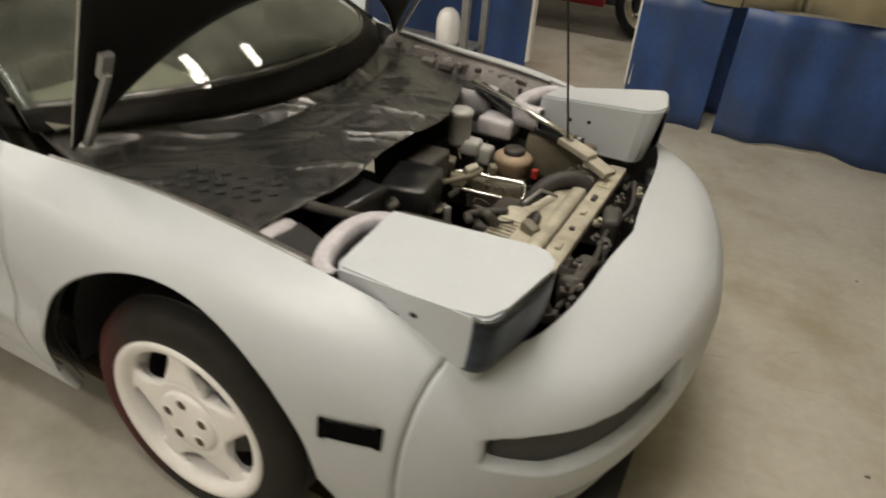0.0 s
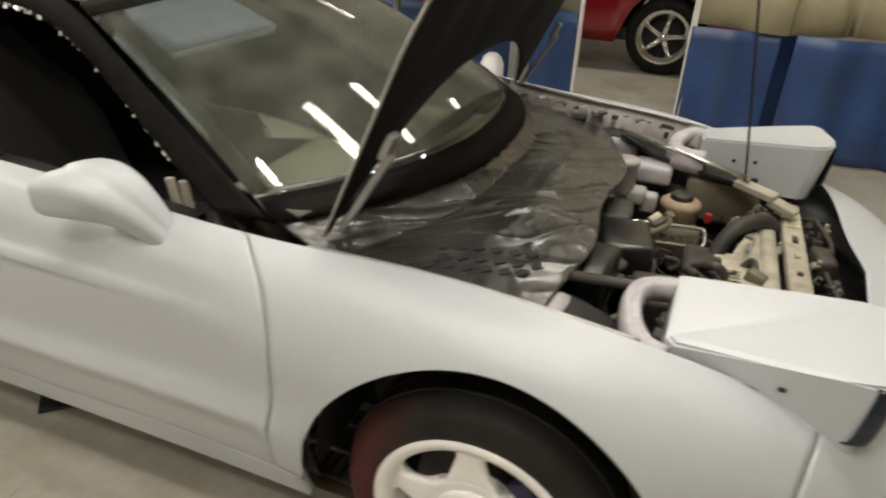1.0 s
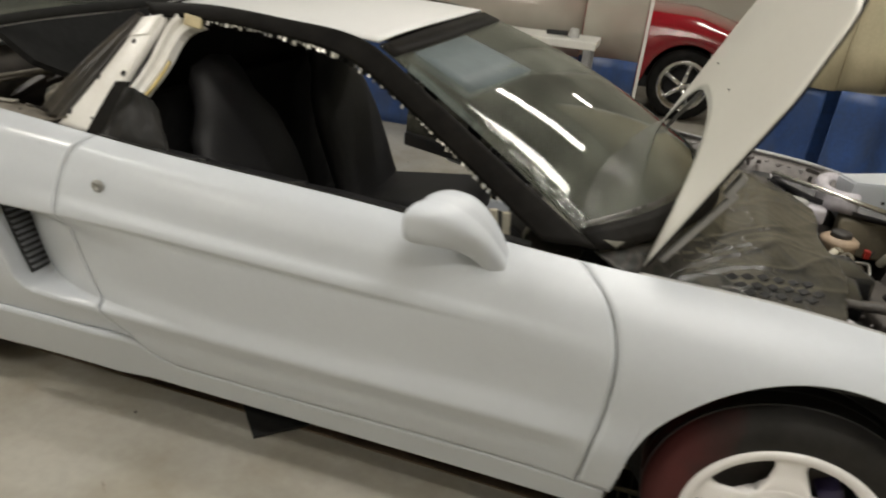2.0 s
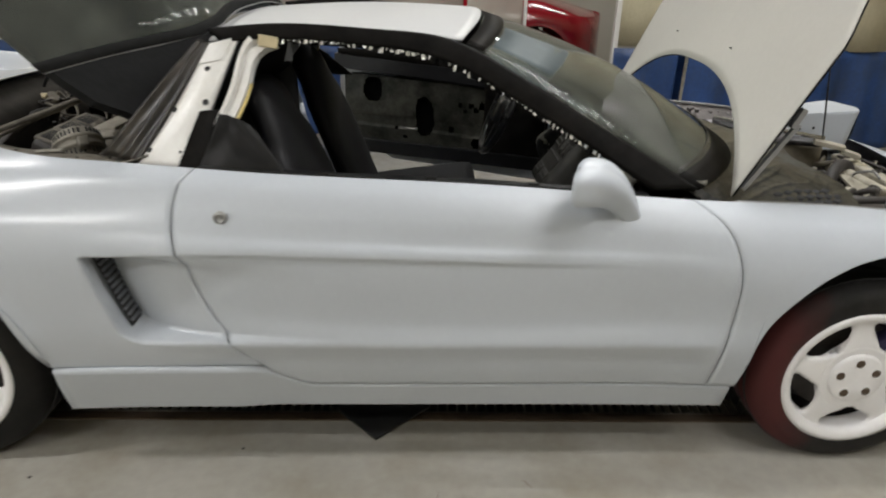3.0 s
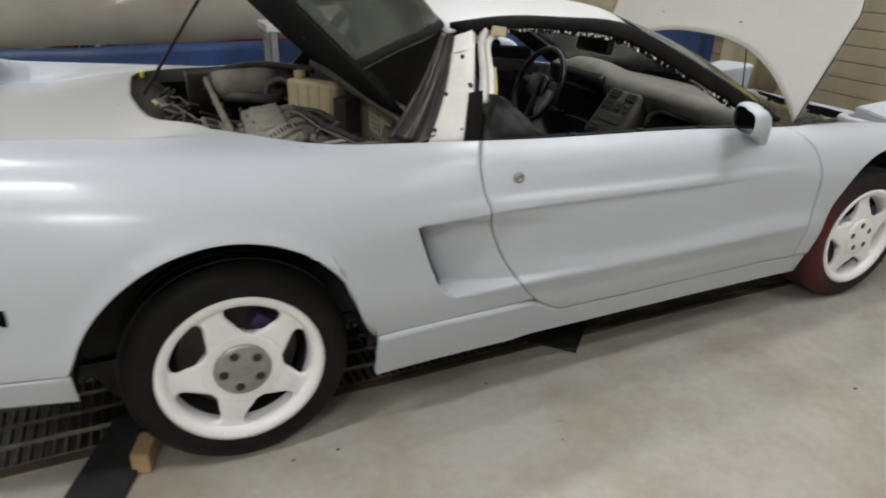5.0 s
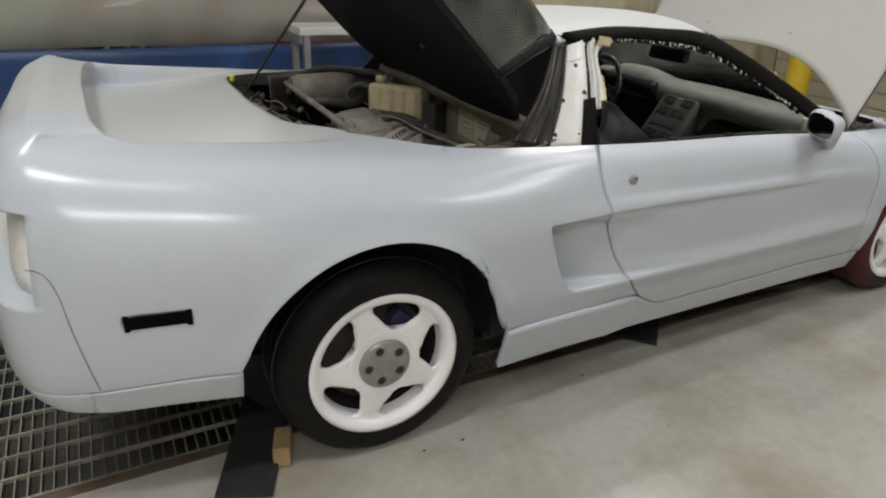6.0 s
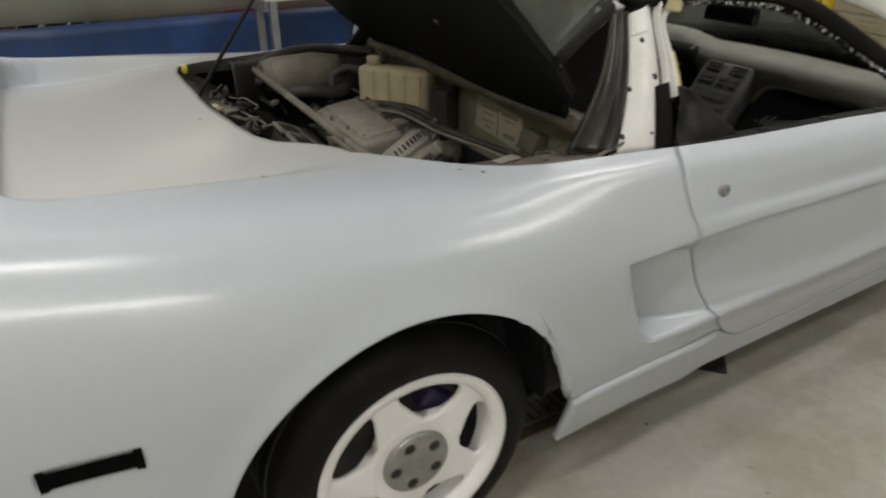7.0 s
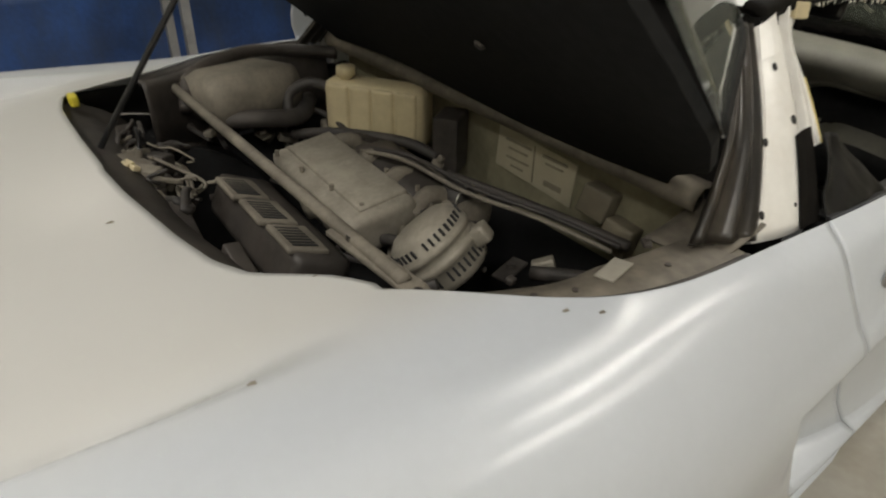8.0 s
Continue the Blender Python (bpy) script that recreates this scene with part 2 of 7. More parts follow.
M_CLEAR = glass("clear_vinyl", (0.84, 0.82, 0.79), 0.12, 0.46, 1.6, 0.18)
M_WALL = mat("painted_wall", (0.60, 0.58, 0.50), 0.6, vary=0.06, scale=1.5, stain=0.2, dark=(0.45, 0.42, 0.34), bump=0.05)
M_CEIL = mat("ceiling_sheet", (0.55, 0.54, 0.50), 0.7, vary=0.15, scale=2)
M_RED = mat("red_car_paint", (0.28, 0.008, 0.016), 0.16, vary=0.06, coat=0.8)
M_PALE = mat("pale_frame", (0.60, 0.59, 0.56), 0.45, vary=0.08, scale=6, stain=0.2)
M_GALV = mat("galvanised_post", (0.34, 0.34, 0.34), 0.42, 0.6, vary=0.15, scale=12)
M_POST = mat("yellow_paint", (0.62, 0.45, 0.02), 0.45, vary=0.1, scale=5, stain=0.3, dark=(0.3, 0.2, 0.02))
# 0.034 is dust plus reflected room haze, mixed in as a pale diffuse share
M_GLASS = glass("windscreen_glass", (0.84, 0.88, 0.82), 0.008, 0.034)
M_HATCH = glass("tinted_glass", (0.62, 0.66, 0.65), 0.02, 0.05)
M_TUBE = glow("tube_glow", (1.0, 0.95, 0.85), 12.0)

M_REAR = mat("rear_primer", (0.520, 0.553, 0.600), 0.27, vary=0.03, scale=1.6, detail=3, fine=60, coat=0.22, stain=0.14, dark=(0.47, 0.49, 0.51), stain_scale=2.2, coat_rough=0.16)


def beige_deck(m):
    """A warm tone over the deck, its soft edge along the shoulder."""
    n, l = m.node_tree.nodes, m.node_tree.links
    b = n["Principled BSDF"]
    old = b.inputs["Base Color"].links[0].from_socket
    tc, sep, ab = n.new("ShaderNodeTexCoord"), n.new("ShaderNodeSeparateXYZ"), n.new("ShaderNodeMath")
    l.new(tc.outputs["Object"], sep.inputs[0])
    ab.operation = "ABSOLUTE"
    l.new(sep.outputs["Y"], ab.inputs[0])
    bend = n.new("ShaderNodeMapRange")
    bend.inputs["From Min"].default_value, bend.inputs["From Max"].default_value = -2.9, -3.2
    bend.inputs["To Max"].default_value = 0.2
    l.new(sep.outputs["X"], bend.inputs["Value"])
    add = n.new("ShaderNodeMath")
    l.new(ab.outputs[0], add.inputs[0])
    l.new(bend.outputs["Result"], add.inputs[1])
    edge = n.new("ShaderNodeMapRange")
    edge.interpolation_type = "SMOOTHSTEP"
    edge.inputs["From Min"].default_value, edge.inputs["From Max"].default_value = 0.66, 0.50
    edge.inputs["To Max"].default_value = 0.75
    l.new(add.outputs[0], edge.inputs["Value"])
    mx = n.new("ShaderNodeMix")
    mx.data_type = "RGBA"
    mx.inputs["B"].default_value = (0.555, 0.545, 0.51, 1)
    l.new(edge.outputs["Result"], mx.inputs["Factor"])
    l.new(old, mx.inputs["A"])
    l.new(mx.outputs["Result"], b.inputs["Base Color"])


def film_cells(m):
    """Dusty lines between the dark cells of stretched film."""
    n, l = m.node_tree.nodes, m.node_tree.links
    b = n["Principled BSDF"]
    old = b.inputs["Base Color"].links[0].from_socket
    tc, mp, vo = n.new("ShaderNodeTexCoord"), n.new("ShaderNodeMapping"), n.new("ShaderNodeTexVoronoi")
    mp.inputs["Scale"].default_value = (26, 15, 26)
    l.new(tc.outputs["Object"], mp.inputs["Vector"])
    vo.feature = "DISTANCE_TO_EDGE"
    vo.inputs["Scale"].default_value = 1.0
    l.new(mp.outputs["Vector"], vo.inputs["Vector"])
    r = n.new("ShaderNodeMapRange")
    r.inputs["From Min"].default_value, r.inputs["From Max"].default_value = 0.0, 0.22
    r.inputs["To Min"].default_value, r.inputs["To Max"].default_value = 0.8, 0.0
    l.new(vo.outputs["Distance"], r.inputs["Value"])
    no = n.new("ShaderNodeTexNoise")
    no.inputs["Scale"].default_value = 4.0
    l.new(tc.outputs["Object"], no.inputs["Vector"])
    mk = n.new("ShaderNodeMapRange")
    mk.inputs["From Min"].default_value, mk.inputs["From Max"].default_value = 0.42, 0.62
    l.new(no.outputs["Fac"], mk.inputs["Value"])
    mu = n.new("ShaderNodeMath")
    mu.operation = "MULTIPLY"
    l.new(r.outputs["Result"], mu.inputs[0])
    l.new(mk.outputs["Result"], mu.inputs[1])
    mx = n.new("ShaderNodeMix")
    mx.data_type = "RGBA"
    mx.inputs["B"].default_value = (0.075, 0.067, 0.063, 1)
    l.new(mu.outputs[0], mx.inputs["Factor"])
    l.new(old, mx.inputs["A"])
    l.new(mx.outputs["Result"], b.inputs["Base Color"])


def red_side(m):
    """Dull red overspray over one side of the tyre, fading out unevenly."""
    n, l = m.node_tree.nodes, m.node_tree.links
    b = n["Principled BSDF"]
    old = b.inputs["Base Color"].links[0].from_socket
    tc, sep, no, ad, r = n.new("ShaderNodeTexCoord"), n.new("ShaderNodeSeparateXYZ"), n.new("ShaderNodeTexNoise"), n.new("ShaderNodeMath"), n.new("ShaderNodeMapRange")
    l.new(tc.outputs["Object"], sep.inputs[0])
    l.new(tc.outputs["Object"], no.inputs["Vector"])
    no.inputs["Scale"].default_value = 9.0
    ad.operation = "MULTIPLY_ADD"
    ad.inputs[1].default_value = 0.16
    l.new(no.outputs["Fac"], ad.inputs[0])
    l.new(sep.outputs["X"], ad.inputs[2])
    r.inputs["From Min"].default_value, r.inputs["From Max"].default_value = -0.02, -0.14
    r.inputs["To Max"].default_value = 0.9
    l.new(ad.outputs[0], r.inputs["Value"])
    mx = n.new("ShaderNodeMix")
    mx.data_type = "RGBA"
    mx.inputs["B"].default_value = (0.085, 0.020, 0.020, 1)
    l.new(r.outputs["Result"], mx.inputs["Factor"])
    l.new(old, mx.inputs["A"])
    l.new(mx.outputs["Result"], b.inputs["Base Color"])


red_side(M_REDTYRE)
beige_deck(M_REAR)
film_cells(M_FILM)

# ---- mesh helpers ----


def part(name, data, material, parent=None, label="", smooth=False):
    """Link a bmesh or mesh as one object under parent."""
    if isinstance(data, bmesh.types.BMesh):
        me = bpy.data.meshes.new(name)
        bmesh.ops.recalc_face_normals(data, faces=data.faces)
        data.to_mesh(me)
        data.free()
    else:
        me = data
    if not me.materials:
        me.materials.append(material)
    if smooth:
        for p in me.polygons:
            p.use_smooth = True
    ob = new(name, me)
    ob.parent = parent
    if label:
        ob["label"] = label
    return ob


def thing(name, label, category, group="", kind="", at=(0, 0, 0)):
    ob = new(name)
    ob.location = at
    ob.empty_display_size = 0.1
    return tagged(ob, label, category, group, kind)


def block(bm, c, size, turn=None, bevel=0.0):
    """A box with softened edges, its middle at c."""
    made = bmesh.ops.create_cube(bm, size=1)["verts"]
    m = Matrix.Translation(c) @ (turn or Matrix.Identity(4)) @ Matrix.Diagonal((*size, 1))
    bmesh.ops.transform(bm, matrix=m, verts=made)
    if bevel:
        edges = list({e for v in made for e in v.link_edges})
        bmesh.ops.bevel(bm, geom=edges, offset=bevel, segments=2, affect="EDGES", profile=0.6)


def rod(bm, a, b, r, n=10, r2=None):
    """A round bar from a to b."""
    a, b = Vector(a), Vector(b)
    made = bmesh.ops.create_cone(bm, cap_ends=True, segments=n, radius1=r, radius2=r if r2 is None else r2, depth=(b - a).length)["verts"]
    q = (b - a).to_track_quat("Z", "Y").to_matrix().to_4x4()
    bmesh.ops.transform(bm, matrix=Matrix.Translation((a + b) / 2) @ q, verts=made)


def hose(bm, pts, r, n=8, steps=6):
    """A tube that follows a smooth line through pts."""
    pts = [Vector(p) for p in pts]
    line = []
    for i in range(len(pts) - 1):
        p0, p1, p2, p3 = pts[max(i - 1, 0)], pts[i], pts[i + 1], pts[min(i + 2, len(pts) - 1)]
        for k in range(steps):
            t = k / steps
            line.append(0.5 * ((2 * p1) + (p2 - p0) * t + (2 * p0 - 5 * p1 + 4 * p2 - p3) * t * t + (3 * p1 - p0 - 3 * p2 + p3) * t ** 3))
    line.append(pts[-1])
    rings = []
    for i, p in enumerate(line):
        d = (line[min(i + 1, len(line) - 1)] - line[max(i - 1, 0)]).normalized()
        q = d.to_track_quat("Z", "Y").to_matrix()
        rings.append([bm.verts.new(p + q @ Vector((r * math.cos(2 * math.pi * k / n), r * math.sin(2 * math.pi * k / n), 0))) for k in range(n)])
    for a, b in zip(rings, rings[1:]):
        for k in range(n):
            bm.faces.new((a[k], a[(k + 1) % n], b[(k + 1) % n], b[k]))
    bm.faces.new(rings[0][::-1])
    bm.faces.new(rings[-1])


def sheet(points, thick=0.0, mirror=False, close=False):
    """A bmesh from a grid of points (rows of rows); thick gives it a back, inward by its normals."""
    bm = bmesh.new()
    p = np.array(points, float)
    if mirror:
        p = p * (1, -1, 1)
    nu, nv = p.shape[:2]
    du = np.gradient(p, axis=0)
    dv = np.gradient(p, axis=1)
    nor = np.cross(du, dv)
    nor /= np.linalg.norm(nor, axis=-1, keepdims=True) + 1e-12
    front = [[bm.verts.new(p[i, j]) for j in range(nv)] for i in range(nu)]
    layers = [front]
    if thick:
        back = p + nor * thick * (-1 if mirror else 1)
        layers.append([[bm.verts.new(back[i, j]) for j in range(nv)] for i in range(nu)])
    for n, g in enumerate(layers):
        for i in range(nu - 1):
            for j in range(nv - 1):
                q = (g[i][j], g[i + 1][j], g[i + 1][j + 1], g[i][j + 1])
                bm.faces.new(q if n == 0 else q[::-1])
    if thick:
        f, b = layers
        for i in range(nu - 1):
            for j in (0, nv - 1):
                bm.faces.new((f[i][j], f[i + 1][j], b[i + 1][j], b[i][j]))
        for j in range(nv - 1):
            for i in (0, nu - 1):
                bm.faces.new((f[i][j], f[i][j + 1], b[i][j + 1], b[i][j]))
    return bm


def lathe(profile, n=48, axis="Y"):
    """A bmesh turned from (radius, offset) pairs about the axis."""
    bm = bmesh.new()
    rings = []
    for r, o in profile:
        ring = []
        for k in range(n):
            a = 2 * math.pi * k / n
            c, s = r * math.cos(a), r * math.sin(a)
            ring.append(bm.verts.new({"Y": (c, o, s), "Z": (c, s, o), "X": (o, c, s)}[axis]))
        rings.append(ring)
    for a, b in zip(rings, rings[1:]):
        for k in range(n):
            bm.faces.new((a[k], a[(k + 1) % n], b[(k + 1) % n], b[k]))
    return bm

# ---- the setting ----
X0, X1, Y0, Y1, H = ROOM
PIT = (-4.3, 0.55, -0.62, 0.62)              # the floor pit under the car


def slab(name, c, size, material, label, category):
    bm = bmesh.new()
    block(bm, c, size)
    return tagged(part(name, bm, material), label, category, kind="structure")


bm = bmesh.new()
px0, px1, py0, py1 = PIT
for a, b, c, d in ((X0, px0, Y0, Y1), (px1, X1, Y0, Y1), (px0, px1, Y0, py0), (px0, px1, py1, Y1)):
    block(bm, ((a + b) / 2, (c + d) / 2, -0.1), (b - a, d - c, 0.2))
floor = tagged(part("floor", bm, M_FLOOR), "glossy beige-grey epoxy floor with scuffs and stains", "floor", kind="structure")
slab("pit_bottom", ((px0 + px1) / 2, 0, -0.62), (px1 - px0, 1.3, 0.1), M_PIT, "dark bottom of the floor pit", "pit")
# the pit side is coloured near-black in place of shade under the car
slab("pit_side", ((px0 + px1) / 2, py0 - 0.03, -0.38), (px1 - px0, 0.05, 0.36), M_DEEP, "side of the floor pit, its shade put into the colour", "pit")
slab("ceiling", ((X0 + X1) / 2, (Y0 + Y1) / 2, H + 0.1), (X1 - X0 + 0.4, Y1 - Y0 + 0.4, 0.2), M_CEIL, "pale grey workshop ceiling", "ceiling")
slab("wall_south", ((X0 + X1) / 2, Y0 - 0.1, H / 2), (X1 - X0, 0.2, H), M_WALL, "pale painted workshop wall", "wall")
slab("wall_north", ((X0 + X1) / 2, Y1 + 0.1, H / 2), (X1 - X0, 0.2, H), M_WALL, "pale painted workshop wall", "wall")
slab("wall_west", (X0 - 0.1, (Y0 + Y1) / 2, H / 2), (0.2, Y1 - Y0 + 0.4, H), M_WALL, "pale painted workshop wall", "wall")
slab("wall_east", (X1 + 0.1, (Y0 + Y1) / 2, H / 2), (0.2, Y1 - Y0 + 0.4, H), M_WALL, "cream painted workshop wall", "wall")

fix = thing("ceiling_light", "white fluorescent ceiling fixture with two lit tubes", "light", "ceiling lights", at=(0, 0, H))
bm = bmesh.new()
block(bm, (0, 0, -0.035), (1.24, 0.2, 0.07), bevel=0.008)
part("housing", bm, M_PALE, fix)
for dy in (-0.05, 0.05):
    bm = bmesh.new()
    rod(bm, (-0.58, dy, -0.09), (0.58, dy, -0.09), 0.014, 12)
    part("tube", bm, M_TUBE, fix, "glowing fluorescent tube")
for n, (lx, ly, lw) in enumerate(TUBES):
    if n:
        copy_thing(fix, pose(lx, ly, H))
fix.location = (*TUBES[0][:2], H)


def curtain(name, x0, x1, y, top, z0, material, label, folds=7.0, deep=0.05, lean=0.0, seed=0, slits=()):
    """A hanging vinyl sheet with soft folds, y drifting by lean along it."""
    nx, nz = max(int((x1 - x0) * 90), 8), 10
    rows = []
    for i in range(nx + 1):
        u = i / nx
        x = x0 + (x1 - x0) * u
        w = deep * (math.sin(folds * x + seed) + 0.5 * math.sin(2.3 * folds * x + 1.7 * seed) + 0.8 * noise.noise((x * 1.3, seed, 0)))
        rows.append([(x, y + lean * u + w * (1 - 0.55 * j / nz) + sum(d * math.exp(-((x - c + 0.085 * min(j / nz * (top - z0), 0.75) - 0.06) / s) ** 4) for c, s, d in slits), z0 + (top - z0) * j / nz + (0.012 * math.sin(5 * x + seed) if j == 0 else 0))
                     for j in range(nz + 1)])
    ob = part(name, sheet(rows, 0.003), material, smooth=True)
    return tagged(ob, label, "curtain", kind="structure")


CY = 2.62
# the blue band below and cream vinyl above, to the right of the opening
curtain("curtain_blue_post", 0.15, 0.640, CY, 0.74, 0.01, M_BLUE, "blue vinyl lower curtain beside the opening", 11.0, 0.026, 0.02, 1)
curtain("curtain_blue_east", 0.715, 2.60, CY + 0.01, 0.74, 0.01, M_BLUE, "blue vinyl lower curtain hanging in soft folds", 9.5, 0.036, 0.05, 2)
# strip added behind the gap between the panels to block light from beyond
curtain("curtain_blue_back", 0.52, 0.84, CY + 0.42, 0.74, 0.01, M_BLUE, "blue strip added behind the curtain gap to keep it dark", 3.0, 0.01, 0.0, 1)
curtain("curtain_cream_post", 0.15, 0.675, CY + 0.012, H, 0.742, M_CREAM, "cream translucent vinyl upper curtain", 7.0, 0.022, 0.02, 1)
curtain("curtain_cream_east", 0.680, 2.60, CY + 0.022, H, 0.742, M_CREAM, "cream translucent vinyl upper curtain", 7.0, 0.026, 0.05, 2, ((0.92, 0.014, 0.04), (1.6, 0.014, 0.03)))
curtain("curtain_cream_end", 2.605, X1, CY - 0.08, H, 0.01, M_CREAM, "cream vinyl curtain reaching down to the floor", 9.0, 0.03, 0.0, 3)
curtain("curtain_blue_west", X0, -0.95, CY + 0.22, 0.70, 0.01, M_BLUE, "blue vinyl lower curtain on the far side", 4.0, 0.03, 0.0, 4)
curtain("curtain_clear_west", X0, -0.95, CY + 0.235, H, 0.702, M_CLEAR, "cloudy clear vinyl upper curtain", 4.0, 0.02, 0.0, 4)

# ---- the car's outer surface ----
# plan line of the widest outline, the way inward, and the profile as (inset, height) from the bottom edge to the top edge
ST = [
    ((0.985, 0.0), (-1, 0), [(.10, .20), (.04, .27), (.005, .36), (0, .42), (.003, .47), (.014, .52), (.045, .565), (.11, .597), (.25, .615)]),
    ((0.965, -.20), (-.99, .1), [(.10, .20), (.04, .27), (.005, .36), (0, .42), (.003, .47), (.014, .52), (.045, .565), (.11, .597), (.25, .615)]),
    ((0.915, -.41), (-.93, .36), [(.09, .20), (.04, .27), (.005, .36), (0, .42), (.003, .47), (.014, .525), (.045, .57), (.11, .60), (.22, .62)]),
    ((0.83, -.595), (-.76, .65), [(.08, .20), (.03, .27), (.005, .36), (0, .43), (.003, .48), (.016, .535), (.048, .58), (.10, .608), (.18, .63)]),
    ((0.695, -.722), (-.45, .89), [(.06, .20), (.02, .27), (0, .37), (0, .44), (.006, .49), (.022, .54), (.05, .585), (.085, .615), (.13, .637)]),
    ((0.45, -.826), (-.1, 1), [(.05, .20), (.015, .28), (0, .38), (0, .45), (.006, .52), (.025, .59), (.06, .645), (.10, .675), (.15, .69)]),
    ((0.15, -.868), (0, 1), [(.05, .20), (.01, .28), (0, .38), (0, .46), (.002, .55), (.02, .63), (.055, .69), (.105, .725), (.18, .738)]),
    ((-.15, -.872), (0, 1), [(.05, .20), (.01, .28), (0, .38), (0, .47), (.002, .56), (.022, .65), (.055, .71), (.10, .745), (.18, .762)]),
    ((-.45, -.874), (0, 1), [(.055, .20), (.03, .29), (0, .42), (.012, .50), (.014, .62), (.03, .68), (.055, .73), (.09, .765), (.14, .785)]),
    ((-1.0, -.880), (0, 1), [(.06, .20), (.035, .29), (0, .425), (.014, .50), (.014, .655), (.034, .70), (.052, .755), (.085, .80), (.13, .825)]),
    ((-1.6, -.886), (0, 1), [(.06, .20), (.035, .29), (0, .43), (.012, .52), (.012, .672), (.038, .72), (.062, .77), (.095, .82), (.14, .848)]),
    ((-2.0, -.892), (0, 1), [(.06, .20), (.03, .29), (0, .43), (0, .55), (.008, .67), (.036, .74), (.075, .80), (.115, .845), (.165, .868)]),
    ((-2.3, -.902), (0, 1), [(.05, .20), (.02, .30), (0, .43), (0, .55), (.006, .66), (.034, .748), (.085, .815), (.150, .860), (.242, .884)]),
    ((-2.53, -.905), (0, 1), [(.05, .20), (.02, .30), (0, .43), (0, .55), (.006, .66), (.032, .752), (.088, .830), (.185, .884), (.395, .906)]),
    ((-2.85, -.885), (0, 1), [(.05, .28), (.022, .345), (0, .43), (0, .55), (.006, .66), (.030, .757), (.080, .842), (.165, .905), (.345, .935)]),
    ((-3.12, -.838), (.02, 1), [(.04, .30), (.018, .36), (0, .44), (0, .56), (.008, .67), (.032, .768), (.075, .855), (.145, .922), (.270, .958)]),
    ((-3.27, -.815), (.10, 1), [(.04, .32), (.018, .37), (0, .45), (0, .56), (.010, .67), (.034, .778), (.072, .865), (.130, .936), (.220, .975)]),
    ((-3.375, -.762), (.55, .83), [(.05, .34), (.02, .38), (0, .45), (0, .56), (.012, .67), (.032, .785), (.065, .873), (.115, .946), (.190, .984)]),
    ((-3.435, -.62), (.93, .36), [(.06, .35), (.02, .39), (0, .45), (0, .56), (.010, .67), (.028, .790), (.055, .880), (.098, .953), (.160, .989)]),
    ((-3.462, -.30), (1, .05), [(.07, .35), (.03, .39), (0, .45), (0, .56), (.010, .67), (.028, .800), (.055, .885), (.098, .957), (.160, .992)]),
    ((-3.468, 0.0), (1, 0), [(.07, .35), (.03, .39), (0, .45), (0, .56), (.010, .67), (.028, .800), (.055, .885), (.098, .957), (.160, .992)]),
]


class Spline:
    """A natural cubic spline through rows of values."""

    def __init__(self, t, v):
        self.t, self.v = np.array(t, float), np.array(v, float)
        n, h = len(t), np.diff(np.array(t, float))
        a, r = np.zeros((n, n)), np.zeros((n,) + self.v.shape[1:])
        a[0, 0] = a[-1, -1] = 1
        for i in range(1, n - 1):
            a[i, i - 1:i + 2] = h[i - 1], 2 * (h[i - 1] + h[i]), h[i]
            r[i] = 6 * ((self.v[i + 1] - self.v[i]) / h[i] - (self.v[i] - self.v[i - 1]) / h[i - 1])
        self.m = np.linalg.solve(a, r.reshape(n, -1)).reshape(r.shape)

    def __call__(self, x):
        x = np.asarray(x, float)
        i = np.clip(np.searchsorted(self.t, x) - 1, 0, len(self.t) - 2)
        h = self.t[i + 1] - self.t[i]
        a, b = (self.t[i + 1] - x) / h, (x - self.t[i]) / h
        e = (...,) + (None,) * (self.v.ndim - 1)
        a, b, h = a[e], b[e], h[e]
        return a * self.v[i] + b * self.v[i + 1] + ((a ** 3 - a) * self.m[i] + (b ** 3 - b) * self.m[i + 1]) * h * h / 6


def smooth_line(pts, n):
    """n points along a smooth line through pts."""
    p = np.array(pts, float)
    t = np.r_[0, np.cumsum(np.linalg.norm(np.diff(p, axis=0), axis=1))]
    return Spline(t, p)(np.linspace(0, t[-1], n))


PLAN = np.array([s[0] for s in ST])
US = np.r_[0, np.cumsum(np.linalg.norm(np.diff(PLAN, axis=0), axis=1))]
S_PLAN, S_WAY, S_PROF = Spline(US, PLAN), Spline(US, [s[1] for s in ST]), Spline(US, [s[2] for s in ST])
UT = np.linspace(0, US[-1], 1500)
XT = S_PLAN(UT)[:, 0]


def u_of(x):
    return np.interp(-np.asarray(x, float), -XT, UT)


def skin(u, s):
    """Points of the right side: u along the plan, s from 0 (bottom edge) to 1 (top edge)."""
    u, s = np.broadcast_arrays(np.asarray(u, float), np.asarray(s, float))
    p, w, q = S_PLAN(u), S_WAY(u), S_PROF(u)
    w = w / np.linalg.norm(w, axis=-1, keepdims=True)
    k = np.clip(s, 0, 1) * 8
    i = np.clip(k.astype(int), 0, 7)
    t = (k - i)[..., None]

    def at(j):
        return np.take_along_axis(q, np.clip(j, 0, 8)[..., None, None].repeat(2, -1), -2)[..., 0, :]
    a, b, c, d = at(i - 1), at(i), at(i + 1), at(i + 2)
    v = 0.5 * (2 * b + (c - a) * t + (2 * a - 5 * b + 4 * c - d) * t * t + (3 * b - a - 3 * c + d) * t ** 3)
    xy = p + w * v[..., :1]
    return np.concatenate([xy, v[..., 1:]], -1), w


SS = np.linspace(0, 1, 400)


ZT = skin(UT[:, None], SS[None])[0][..., 2]


